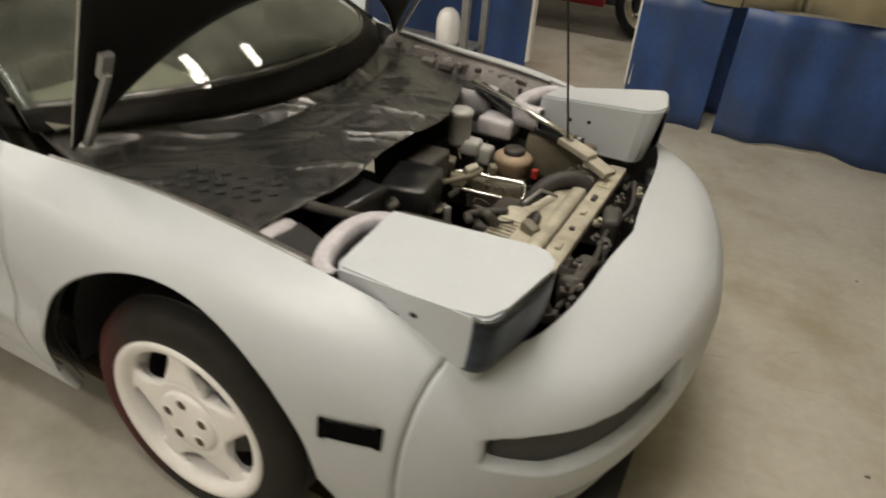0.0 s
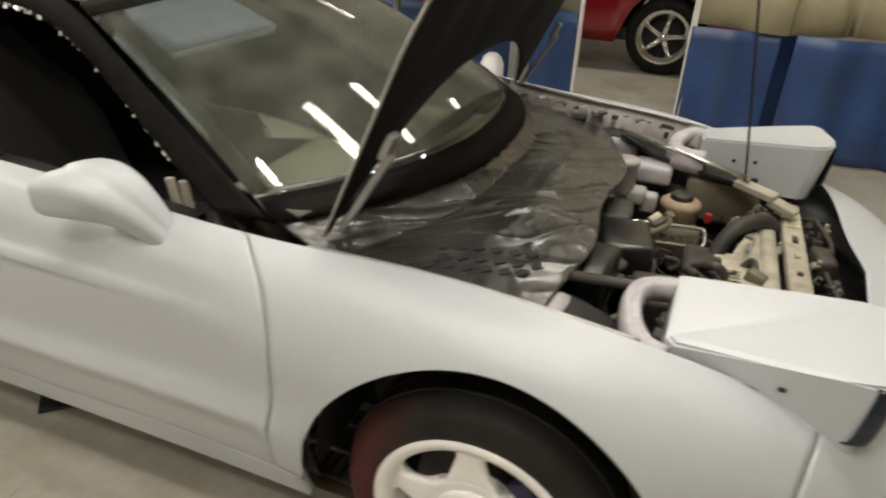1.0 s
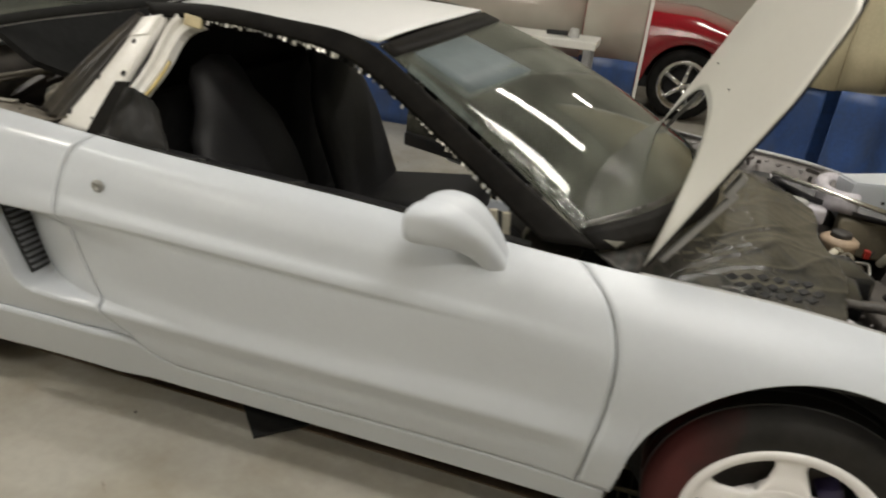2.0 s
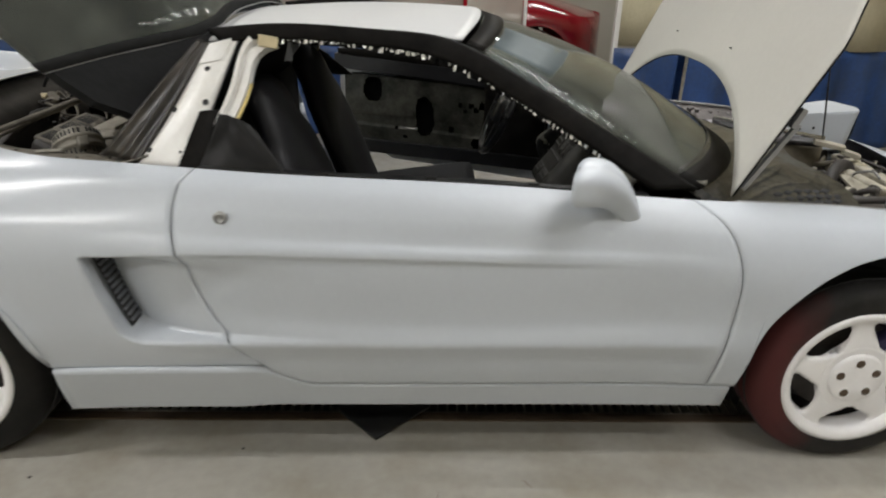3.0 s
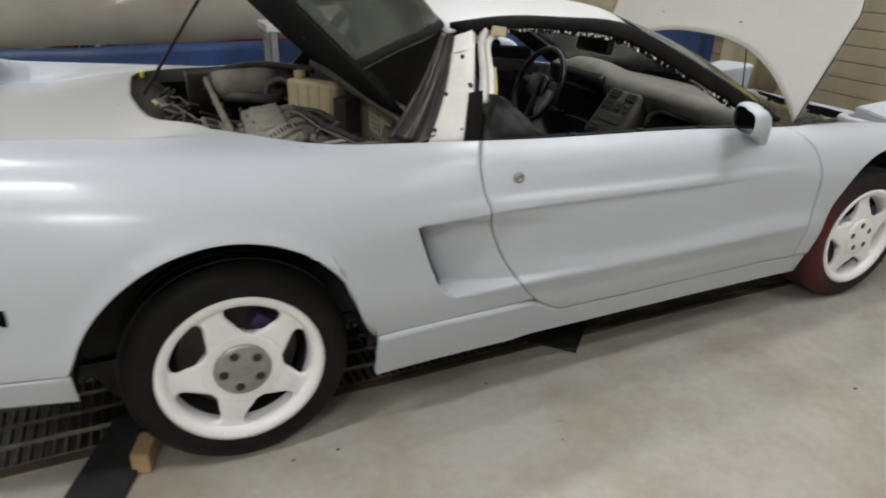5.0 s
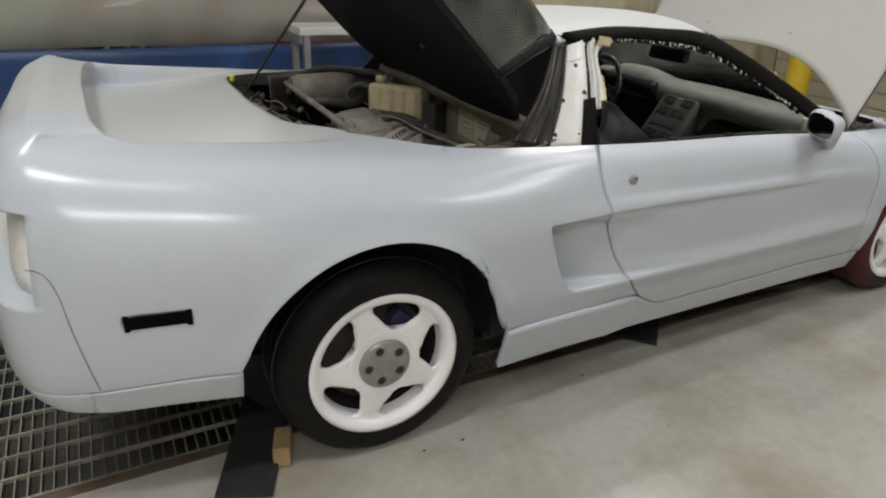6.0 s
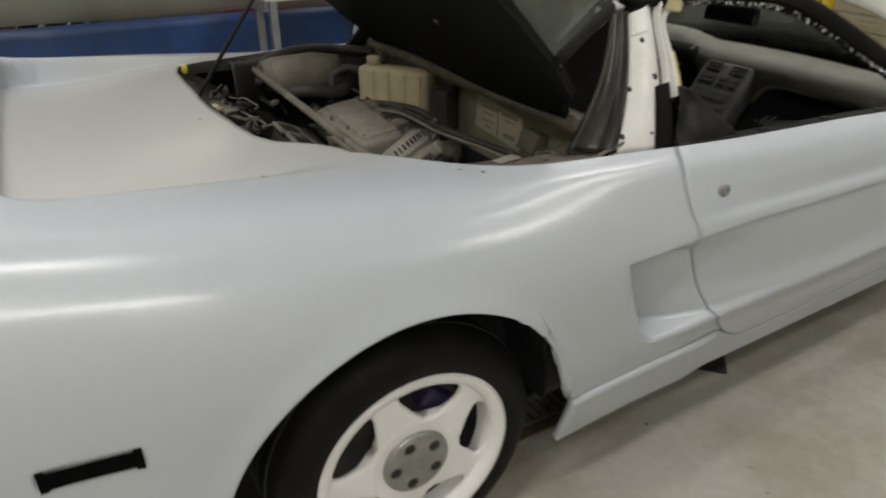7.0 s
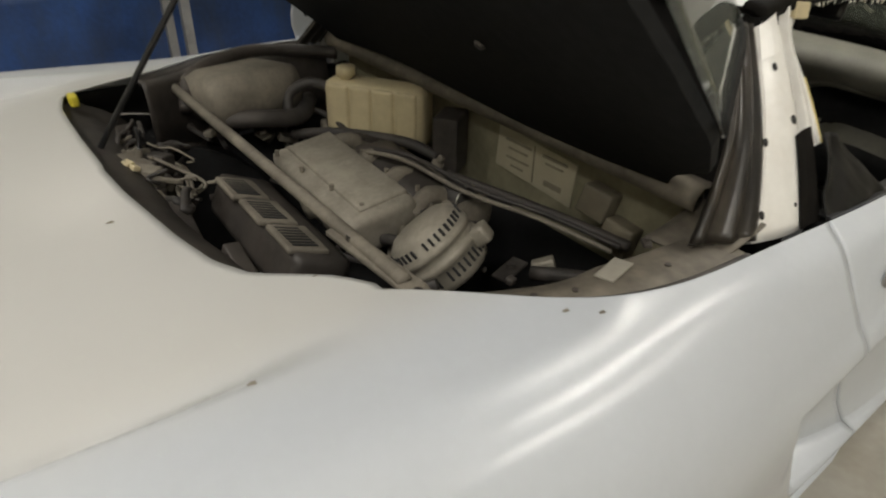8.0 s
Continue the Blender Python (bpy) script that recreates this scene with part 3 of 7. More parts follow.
def s_at(u, z):
    """The s at which the surface at u has height z."""
    k = min(max(float(u) / US[-1] * (len(UT) - 1), 0.0), len(UT) - 1.001)
    i = int(k)
    return float(np.interp(z, ZT[i] * (i + 1 - k) + ZT[i + 1] * (k - i), SS))


ARCH_F, ARCH_R = (0.027, 0.314, 0.365), (-2.546, 0.322, 0.390)     # middle x, middle z, radius


def arch(x, low):
    """The lower edge of the body at x: the wheel arch, or low away from it."""
    z = low
    for cx, cz, r in (ARCH_F, ARCH_R):
        if abs(x - cx) < r:
            z = max(z, cz + math.sqrt(r * r - (x - cx) ** 2))
    return z


def dent(p, w, x0, x1, z0, z1, deep, soft=0.012, ramp=None):
    """Push points inward inside a box of x and z."""
    def edge(v, a, b, e):
        return np.clip((v - a) / e, 0, 1) * np.clip((b - v) / e, 0, 1)
    m = edge(p[..., 0], x0, x1, soft) * edge(p[..., 2], z0, z1, soft)
    m = m * m * (3 - 2 * m)
    if ramp is not None:
        m = m * ramp(p)
    p[..., :2] += w * (m * deep)[..., None]
    return p


def panel(xl, xr, nx, ns, low, high=None, shape=None, spacing=None, inset=0.0):
    """A grid of points over the right side from xl(v) to xr(v), between the heights low(x) and high(x) (None: the top edge)."""
    us = np.linspace(0, 1, nx + 1) if spacing is None else np.array(spacing)
    rows = []
    for a in us:
        row = []
        x_low = xl(0) + (xr(0) - xl(0)) * a
        vs = np.linspace(0, 1, ns + 1)
        for v in vs:
            x = xl(v) + (xr(v) - xl(v)) * a
            u = float(u_of(x))
            s0 = s_at(u, low(x_low))
            s1 = 1.0 if high is None else s_at(u, high(x))
            row.append((u, s0 + (s1 - s0) * v))
        rows.append(row)
    g = np.array(rows)
    p, w = skin(g[..., 0], g[..., 1])
    if shape:
        p = shape(p, w)
    if inset:
        p[..., :2] += w * inset
    return p


car = thing("sports_car", "low two-seat coupe in grey-white primer, stripped for repainting", "car")


def both(name, pts, thick, material, label="", parent=None):
    """A panel on the right side and its mirror on the left."""
    a = part(name, sheet(pts, thick), material, parent or car, label, smooth=True)
    b = part(name, sheet(pts, thick, mirror=True), material, parent or car, label, smooth=True)
    return a, b


def const(c):
    return lambda v: c


FX = 0.545          # seam of bumper and front wing, near its middle


def front_seam(s):
    """x of the seam between bumper and wing at s, leaning forward towards the headlamp."""
    return float(np.interp(s, [0, 0.3, 0.5, 0.65, 0.75, 0.875, 1.0], [0.533, 0.533, 0.541, 0.556, 0.570, 0.590, 0.606]))


GAP = 0.0016


def cosine(n, a=0.0, b=1.0):
    return [a + (b - a) * (0.5 - 0.5 * math.cos(math.pi * i / n)) for i in range(n + 1)]


# front bumper, one piece across the nose
sb = np.linspace(0, 1, 120)
gu = np.linspace(0, 1, 84)[:, None] * np.array([float(u_of(front_seam(v) + 0.0008)) for v in sb])[None]
gs = np.repeat(sb[None], 84, 0)
p, w = skin(gu, gs)


def slot(p, w, u0, u1, z0, z1, deep, soft=0.014):
    def edge(v, a, b, e):
        return np.clip((v - a) / e, 0, 1) * np.clip((b - v) / e, 0, 1)
    m = edge(gu, u0, u1, 0.03) * edge(p[..., 2], z0, z1, soft)
    m = m * m * (3 - 2 * m)
    p[..., :2] += w * (m * deep)[..., None]
    return p


p = slot(p, w, float(u_of(0.945)), float(u_of(0.668)), 0.425 + 0.035 * np.clip((0.78 - p[..., 0]) / 0.1, 0, 1), 0.520, 0.085, 0.010)
p = slot(p, w, -1, float(u_of(0.74)), 0.265, 0.345, 0.035, 0.02)
nose = np.concatenate([(p * (1, -1, 1))[:0:-1], p])
bumper = part("front_bumper", sheet(nose, 0.004), M_PRIMER, car, smooth=True)
for side in (-1, 1):
    rows = []
    for u in np.linspace(float(u_of(0.940)), float(u_of(0.682)), 24):
        row = []
        for z in np.linspace(0.432, 0.512, 5):
            q, w = skin(u, s_at(u, z))
            row.append((q[0] + w[0] * 0.030, -side * (q[1] + w[1] * 0.030), z))
        rows.append(row)
    part("slot_sheet", sheet(rows, 0.002), M_SLOT, bumper, "dark grey sheet inside the bumper slot", smooth=True)

# front wings
sp = sorted(set([0.0, 1.0] + cosine(26, 0.0, 0.5) + list(np.linspace(0, 1, 60))))
xf = FX - 0.0008


DOOR_EDGE = Spline([0, 0.22, 0.39, 0.573, 0.74, 0.89, 1.0], [-0.420, -0.398, -0.389, -0.401, -0.430, -0.472, -0.512])


def door_front(v):
    return float(DOOR_EDGE(v))


def wing_low(x):
    """Lower edge of the wing, running down gently ahead of the arch."""
    end = ARCH_F[0] + ARCH_F[2]
    if x > end - 0.004:
        return max(0.205, 0.366 - 1.6 * (x - end + 0.004))
    return arch(x, 0.205 if x > 0.2 else 0.288)


def wing_shape(p, w):
    return dent(p, w, 0.392, 0.508, 0.487, 0.525, 0.03, 0.005)


xs = sorted(set(list(np.linspace(xf, -0.41, 64)) + list(np.linspace(0.515, 0.380, 46)) + [ARCH_F[0] + ARCH_F[2] * math.cos(a) for a in np.linspace(0.02, math.pi - 0.02, 40)]))
xs = [x for x in xs if x <= xf]
sp = [(x - xf) / (-0.41 - xf) for x in reversed(xs)]
pts = panel(lambda v: front_seam(v) - 0.0008, lambda v: door_front(v) + GAP, 0, 60, wing_low, shape=wing_shape, spacing=sp)
both("front_wing", pts, 0.004, M_PRIMER)


def ramp01(v):
    v = np.clip(v, 0, 1)
    return v * v * (3 - 2 * v)


def crease_z(x):
    return np.interp(-x, [0.6, 1.0, 1.6, 2.0], [0.654, 0.661, 0.678, 0.676])


def body_lines(p, w):
    """The step of the waist line and the ridge along the foot of the door."""
    x, z = p[..., 0], p[..., 2]
    zc = crease_z(x)
    k = ramp01((-0.58 - x) / 0.55) * ramp01((x + 2.03) / 0.02)
    step = ramp01((zc - z) / 0.007) * np.clip(1 - (zc - z) / 0.17, 0, 1) ** 1.5
    ridge = np.exp(-((z - 0.432) / 0.016) ** 2) * ramp01((-0.40 - x) / 0.1) * ramp01((x + 1.93) / 0.15)
    under = np.exp(-((z - 0.375) / 0.030) ** 2) * ramp01((-0.40 - x) / 0.1) * ramp01((x + 1.80) / 0.15)
    p[..., :2] += w * (0.010 * k * step - 0.0045 * ridge + 0.007 * under)[..., None]
    return p


def door_rear(v):
    # runs from the belt down and forward to the sill
    k = np.interp(v, [0, 0.05, 0.1, 0.143, 0.25, 0.35, 0.43, 0.57, 0.714, 0.857, 1.0], [-1.50, -1.595, -1.652, -1.686, -1.733, -1.774, -1.797, -1.808, -1.808, -1.796, -1.768])
    return float(k)


def scoop_shape(p, w):
    p = body_lines(p, w)
    x, z = p[..., 0], p[..., 2]
    xr = -2.030 + 0.30 * np.clip(0.672 - z, 0, 0.3) * (1 + 1.2 * np.clip(0.56 - z, 0, 0.2))   # leaning rear edge
    xf = -1.48 + 0.30 * np.clip(0.672 - z, 0, 0.3)
    d = np.clip((xf - x) / (xf - xr), 0, 1)
    dx, dz, r = x - xr, z - 0.440, 0.045                     # rounded lower corner
    e = np.where((dx < r) & (dz < r), r - np.hypot(r - np.minimum(dx, r), r - np.minimum(dz, r)), np.minimum(dx, dz))
    m = ramp01(e / 0.012) * ramp01((0.672 - z) / (0.012 + 0.075 * (1 - d)))
    p[..., :2] += w * (m * (0.085 * d ** 4.0 + 0.032 * d))[..., None]
    return p


pts = panel(lambda v: door_front(v) - GAP, lambda v: door_rear(v) + GAP, 100, 110, const(0.288), shape=scoop_shape)
doors = both("door", pts, 0.004, M_PRIMER)

# sills under the doors
def sill_top(x):
    return float(np.interp(-x, [0.3, 1.5, 1.55, 1.595, 1.625, 1.70, 2.2], [0.282, 0.283, 0.305, 0.333, 0.350, 0.3545, 0.3545]))


pts = panel(const(-0.352), const(-2.152), 60, 12, const(0.20), sill_top)
pts[..., 1] -= 0.012 * np.clip((-1.6 - pts[..., 0]) / 0.1, 0, 1)
both("side_sill", pts, 0.02, M_PRIMER)

# rear quarters
RB = -3.262
xs = sorted(set(list(np.linspace(RB, -1.79, 90)) + list(np.linspace(-2.05, -1.93, 50)) + list(np.linspace(-3.18, -3.01, 30)) + [ARCH_R[0] + ARCH_R[2] * math.cos(a) for a in np.linspace(0.02, math.pi - 0.02, 44)]))
sp = [(x + 1.79) / (RB + 1.79) for x in reversed(xs)]


def arch_lip(p, w, a, out=0.008):
    """A soft flare that follows the edge of a wheel arch."""
    q = np.hypot(p[..., 0] - a[0], p[..., 2] - a[1]) - a[2]
    p[..., :2] -= w * (out * np.exp(-(q / 0.026) ** 2) * ramp01((p[..., 2] - 0.36) / 0.12))[..., None]
    return p


def quarter_shape(p, w):
    p = arch_lip(scoop_shape(p, w), w, ARCH_R)
    return dent(p, w, -3.168, -3.022, 0.577, 0.610, 0.035, 0.006)


def quarter_low(x):
    return arch(x, 0.357) if x > -2.6 else arch(x, 0.420)


s_q, s_d = s_at(u_of(-1.7), 0.357), s_at(u_of(-1.7), 0.288)
quarter = panel(lambda v: door_rear((s_q + (1 - s_q) * v - s_d) / (1 - s_d)) - GAP, const(RB), 0, 140, quarter_low, shape=quarter_shape, spacing=sp)

NQ = 72
ur = np.linspace(float(u_of(RB)), US[-1], NQ // 2 + 1)
s_low = np.array([s_at(u, quarter_low(RB)) for u in ur])
s_low[0] = s_at(float(u_of(RB)), quarter_low(RB))
gs = s_low[:, None] + (1 - s_low[:, None]) * np.linspace(0, 1, 141)[None]
tail, w = skin(np.repeat(ur[:, None], 141, 1), gs)
tail_edge = tail[:, -1]                                     # inner rim of the tail, from the side to the middle
m = ramp01((ur - float(u_of(-3.350))) / 0.012)[:, None] * ramp01((tail[..., 2] - 0.640) / 0.012) * ramp01((0.850 - tail[..., 2]) / 0.012)
tail[..., :2] += w * (0.055 * m)[..., None]                 # empty recess of the tail lamps
gs = s_low[:, None] * np.linspace(0, 0.985, 14)[None]
p, w = skin(np.repeat(ur[:, None], 14, 1), gs)
p[..., 2] = np.maximum(p[..., 2], 0.347)
low = np.concatenate([p, (p * (1, -1, 1))[-2::-1]])
part("rear_valance", sheet(low, 0.004), M_PRIMER, car, smooth=True)
# seam of the rear bumper, curving up from the valance to the lamp recess
SEAM = smooth_line([(-3.240, 0.424), (-3.258, 0.52), (-3.275, 0.62), (-3.292, 0.700), (-3.312, 0.728), (-3.345, 0.735)], 30)
for side in (-1, 1):
    rows = []
    for k, (x, z) in enumerate(SEAM):
        d = SEAM[min(k + 1, 29)] - SEAM[max(k - 1, 0)]
        d = d / np.linalg.norm(d) * 0.0011
        row = []
        for e in (-1, 1):
            u = float(u_of(x - e * d[1]))
            q, w = skin(u, s_at(u, z + e * d[0]))
            row.append((q[0] - w[0] * 0.0008, -side * (q[1] - w[1] * 0.0008), q[2]))
        rows.append(row)
    part("panel_gap", sheet(rows), M_LEDGE, car)
    # bare cream panel at the bottom of the lamp recess
    rows = []
    for u in np.linspace(float(u_of(-3.362)), US[-1] - 0.01, 24):
        row = []
        for z in np.linspace(0.652, 0.838, 6):
            q, w = skin(u, s_at(u, z))
            row.append((q[0] + w[0] * 0.050, -side * (q[1] + w[1] * 0.050), z))
        rows.append(row)
    part("tail_panel", sheet(rows, 0.002), M_PILLAR, car, "bare cream panel in the empty tail lamp recess", smooth=True)
# valance ends of the rear bumper, ahead of its seam
pts = panel(const(-2.925), const(RB), 20, 10, lambda x: 0.325 + 0.02 * max(0.0, (-2.95 - x) / 0.3), const(0.417))
both("bumper_end", pts, 0.004, M_PRIMER)

# rear deck between the quarters
def deck_front(y):
    if y > 0:
        return float(np.interp(y, [0, .15, .27, .35, .44, .462, .478, .49], [-2.697, -2.697, -2.693, -2.688, -2.668, -2.64, -2.58, -2.50]))
    return float(np.interp(-y, [0, .10, .26, .345, .40, .43, .45, .475, .53], [-2.700, -2.695, -2.675, -2.657, -2.628, -2.585, -2.545, -2.51, -2.475]))


EDGE_X = np.linspace(-2.40, -3.30, 60)
EDGE = np.array([skin(float(u_of(x)), 1.0)[0] for x in EDGE_X])
o = np.argsort(EDGE[:, 0])
EDGE = EDGE[o]


def ease(v):
    v = max(0.0, min(1.0, v))
    return v * v * (3 - 2 * v)


rim_pts = [p for p in quarter[:, -1] if p[0] < deck_front(0.49) - 0.004]      # the edge that deck and quarter share


def shoulder(x):
    """Half width of the sunken deck at x."""
    return float(np.interp(-x, [2.4, 2.9, 3.05, 3.10, 3.13, 3.15, 3.163, 3.170, 3.174], [0.600, 0.600, 0.600, 0.590, 0.565, 0.51, 0.42, 0.28, 0.0]))


def sunken(x, y, z):
    deep = 0.085 * ease((-2.50 - x) / 0.6)
    return z - deep * ease((shoulder(x) - abs(y)) / 0.050) * ease((x + 3.186) / 0.052)


rear = bmesh.new()
grids = []
for side in (-1, 1):
    grids.append([[(p[0], -side * p[1], p[2]) for p in row] for row in quarter])
rows = []
for i in range(NQ + 1):
    q = -1 + 2 * i / NQ
    xf = deck_front(0.49 * q)
    n = min(i, NQ - i)
    end = Vector(tail_edge[n]) if q <= 0 else Vector(tail_edge[n] * (1, -1, 1))
    side_x = rim_pts[0][0]
    row = []
    for e in rim_pts:
        t = (e[0] - side_x) / (rim_pts[-1][0] - side_x)
        if n == 0:
            row.append((e[0], (-1 if q > 0 else 1) * e[1], e[2]))
            continue
        if t > 0.9999:
            row.append(tuple(end))
            continue
        x = xf + (end.x - xf) * t
        ye = -np.interp(x, EDGE[:, 0], EDGE[:, 1])
        ze = np.interp(x, EDGE[:, 0], EDGE[:, 2])
        y_end = -np.interp(end.x, EDGE[:, 0], EDGE[:, 1]) * q
        z_end = np.interp(end.x, EDGE[:, 0], EDGE[:, 2]) + 0.020 * (1 - q * q)
        row.append((x, ye * q + (end.y - y_end) * t ** 4, ze + 0.020 * (1 - q * q) + (end.z - z_end) * ease((t - 0.8) / 0.2)))
    rows.append(row)
grids.append(rows)
grids.append([[tuple(v) for v in row] for row in tail])
grids.append([[tuple(v) for v in row] for row in tail * (1, -1, 1)])
for g in grids:
    vs = [[rear.verts.new((p[0], p[1], sunken(*p) if p[0] < -2.4 and p[2] > 0.8 else p[2])) for p in row] for row in g]
    for a, b in zip(vs, vs[1:]):
        for k in range(len(a) - 1):
            rear.faces.new((a[k], b[k], b[k + 1], a[k + 1]))
bmesh.ops.remove_doubles(rear, verts=rear.verts, dist=0.0004)
shell = part("rear_body", rear, M_REAR, car, "one-piece primed rear quarters and deck", smooth=True)
thick = shell.modifiers.new("thickness", "SOLIDIFY")
thick.thickness, thick.offset = 0.004, -1.0

# inner shell behind the panel gaps, its near-black colour carrying their shade
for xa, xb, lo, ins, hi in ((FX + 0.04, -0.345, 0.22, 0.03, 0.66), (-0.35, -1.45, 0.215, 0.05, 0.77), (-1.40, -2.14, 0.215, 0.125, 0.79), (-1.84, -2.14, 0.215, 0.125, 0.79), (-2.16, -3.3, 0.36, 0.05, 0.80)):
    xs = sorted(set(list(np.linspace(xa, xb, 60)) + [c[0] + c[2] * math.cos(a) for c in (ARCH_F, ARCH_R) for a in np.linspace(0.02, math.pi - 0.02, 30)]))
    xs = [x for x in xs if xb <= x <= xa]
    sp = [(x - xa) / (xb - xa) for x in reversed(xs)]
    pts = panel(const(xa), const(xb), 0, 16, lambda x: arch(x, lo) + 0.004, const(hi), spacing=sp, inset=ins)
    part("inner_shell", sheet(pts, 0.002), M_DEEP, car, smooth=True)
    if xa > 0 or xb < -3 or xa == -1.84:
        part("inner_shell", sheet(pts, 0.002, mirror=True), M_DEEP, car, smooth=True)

# ---- wheels ----


def build_wheel(name, r_tyre, width, r_rim, red):
    """A wheel about its own axis, outer face towards -y."""
    wheel = new(name)
    wheel.parent = car
    h = width / 2
    prof = [(r_rim - 0.012, h - 0.012), (r_rim + 0.006, h), (r_rim + 0.04, h + 0.004), (r_tyre - 0.030, h - 0.004), (r_tyre - 0.012, h - 0.018),
            (r_tyre - 0.003, h - 0.04), (r_tyre, 0)]
    full = prof + [(r, -o) for r, o in prof[-2::-1]]
    tyre = part("tyre", lathe(full, 72), M_REDTYRE if red else M_RUBBER, wheel, "black tyre with dull red overspray" if red else "", smooth=True)
    for k in range(3):
        rr = r_tyre + 0.0004
        o = -0.05 + 0.05 * k
        part("tread_groove", lathe([(rr - 0.002, o - 0.005), (rr + 0.0008, o - 0.004), (rr + 0.0008, o + 0.004), (rr - 0.002, o + 0.005)], 48), M_DEEP, tyre)
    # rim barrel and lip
    part("barrel", lathe([(r_rim - 0.03, h - 0.02), (r_rim - 0.022, -h + 0.062)], 48), M_DEEP, wheel, "inside of the rim, its shade put into the near-black colour", smooth=True)
    lip = [(r_rim - 0.014, -h + 0.05), (r_rim - 0.014, -h + 0.018), (r_rim + 0.003, -h + 0.010), (r_rim + 0.008, -h - 0.003),
           (r_rim - 0.004, -h - 0.006), (r_rim - 0.020, -h + 0.002), (r_rim - 0.026, -h + 0.02), (r_rim - 0.03, -h + 0.06)]
    rim = part("rim", lathe(lip, 72), M_WHEEL, wheel, smooth=True)
    # five broad spokes that flare into the rim
    yo = -h + 0.016
    for k in range(5):
        bms = bmesh.new()
        a0 = math.pi / 2 + 2 * math.pi * k / 5
        rows = []
        for i in range(19):
            t = i / 18
            r = 0.055 + (r_rim - 0.020 - 0.055) * t
            k2 = (r - 0.055) / (r_rim - 0.075)
            half = radians(36.4 - 25.0 * max(0.0, min(1.0, (r - 0.475 * r_rim) / (0.28 * r_rim))) ** 0.55 + 15 * max(0.0, (k2 - 0.86) / 0.14) ** 2)
            row = []
            for j in range(11):
                q = -1 + 2 * j / 10
                a = a0 + q * half
                o = yo - 0.008 * math.sin(math.pi * min(t * 1.1, 1)) + 0.009 * abs(q) ** 6 * min(1, max(0, k2 - 0.42) * 5)
                row.append((r * math.cos(a), o, r * math.sin(a)))
            rows.append(row)
        part("spoke", sheet(rows, -0.03), M_WHEEL, rim, smooth=True)
    # plain dish between the hub and the openings
    dish = []
    for i in range(9):
        r = 0.070 + (0.505 * r_rim - 0.070) * i / 8
        t = (r - 0.055) / (r_rim - 0.075)
        dish.append((r, yo - 0.008 * math.sin(math.pi * min(t * 1.1, 1)) - 0.0016 + (0.004 if i == 8 else 0)))
    part("wheel_dish", lathe(dish, 60), M_WHEEL, rim, smooth=True)
    part("hub", lathe([(0.0, yo - 0.014), (0.024, yo - 0.0165), (0.072, yo - 0.0165), (0.076, yo - 0.014), (0.078, yo - 0.008), (0.078, yo + 0.05)], 40), M_WHEEL if red else M_HUB, rim, "white painted hub" if red else "bare grey metal hub", smooth=True)
    for k in range(5):
        a = math.pi / 2 + 2 * math.pi * k / 5
        bmn = lathe([(0.0, -0.0008), (0.0125, -0.0008), (0.0125, -0.0002)], 18)
        bmesh.ops.translate(bmn, verts=bmn.verts, vec=(0.052 * math.cos(a), yo - 0.0165, 0.052 * math.sin(a)))
        part("bolt_hole", bmn, M_DEEP if not red else M_STEEL, rim)
        bmn = lathe([(0.0125, -0.0005), (0.0135, -0.0016), (0.0165, -0.0016), (0.0175, 0.0)], 18)
        bmesh.ops.translate(bmn, verts=bmn.verts, vec=(0.052 * math.cos(a), yo - 0.0165, 0.052 * math.sin(a)))
        part("bolt_seat", bmn, M_WHEEL if red else M_ALU, rim, smooth=True)
    # brake disc and caliper behind the spokes
    part("brake_disc", lathe([(0.05, -0.02), (r_rim - 0.055, -0.02), (r_rim - 0.055, 0.0), (0.05, 0.0)], 40), M_DARKM, wheel)
    bmc = bmesh.new()
    block(bmc, (0.112, -0.03, 0.045), (0.05, 0.07, 0.12), pose(0, 0, 0, 0, -25, 0), 0.008)
    part("brake_caliper", bmc, M_CALIPER, wheel, "violet-black brake caliper")
    # disc that closes the wheel, coloured for the shade behind the spokes
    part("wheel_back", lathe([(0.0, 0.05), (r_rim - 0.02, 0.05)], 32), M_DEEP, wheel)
    return wheel


def place_wheel(w, x, y, z, spin, flip=False):
    w.matrix_basis = pose(x, y, z, 0, spin, 180 if flip else 0)


FWX, RWX = 0.020, -2.527
fw = build_wheel("front_wheel", 0.293, 0.205, 0.204, True)
rw = build_wheel("rear_wheel", 0.312, 0.225, 0.219, False)
copy_thing(fw, pose(FWX, 0.715, 0.289, 0, 20, 180))
copy_thing(rw, pose(RWX, 0.725, 0.308, 0, 40, 180))
place_wheel(fw, FWX, -0.715, 0.289, -5)
place_wheel(rw, RWX, -0.725, 0.308, -21)

# wheel wells, their shade put into the near-black colour
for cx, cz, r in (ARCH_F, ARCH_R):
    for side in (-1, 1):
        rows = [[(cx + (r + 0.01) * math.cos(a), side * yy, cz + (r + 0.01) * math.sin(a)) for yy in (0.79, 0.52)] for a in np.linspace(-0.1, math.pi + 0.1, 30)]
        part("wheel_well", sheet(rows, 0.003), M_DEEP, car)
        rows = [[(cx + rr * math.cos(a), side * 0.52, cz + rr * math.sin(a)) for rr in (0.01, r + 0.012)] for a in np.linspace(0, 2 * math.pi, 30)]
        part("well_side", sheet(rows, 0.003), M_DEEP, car)

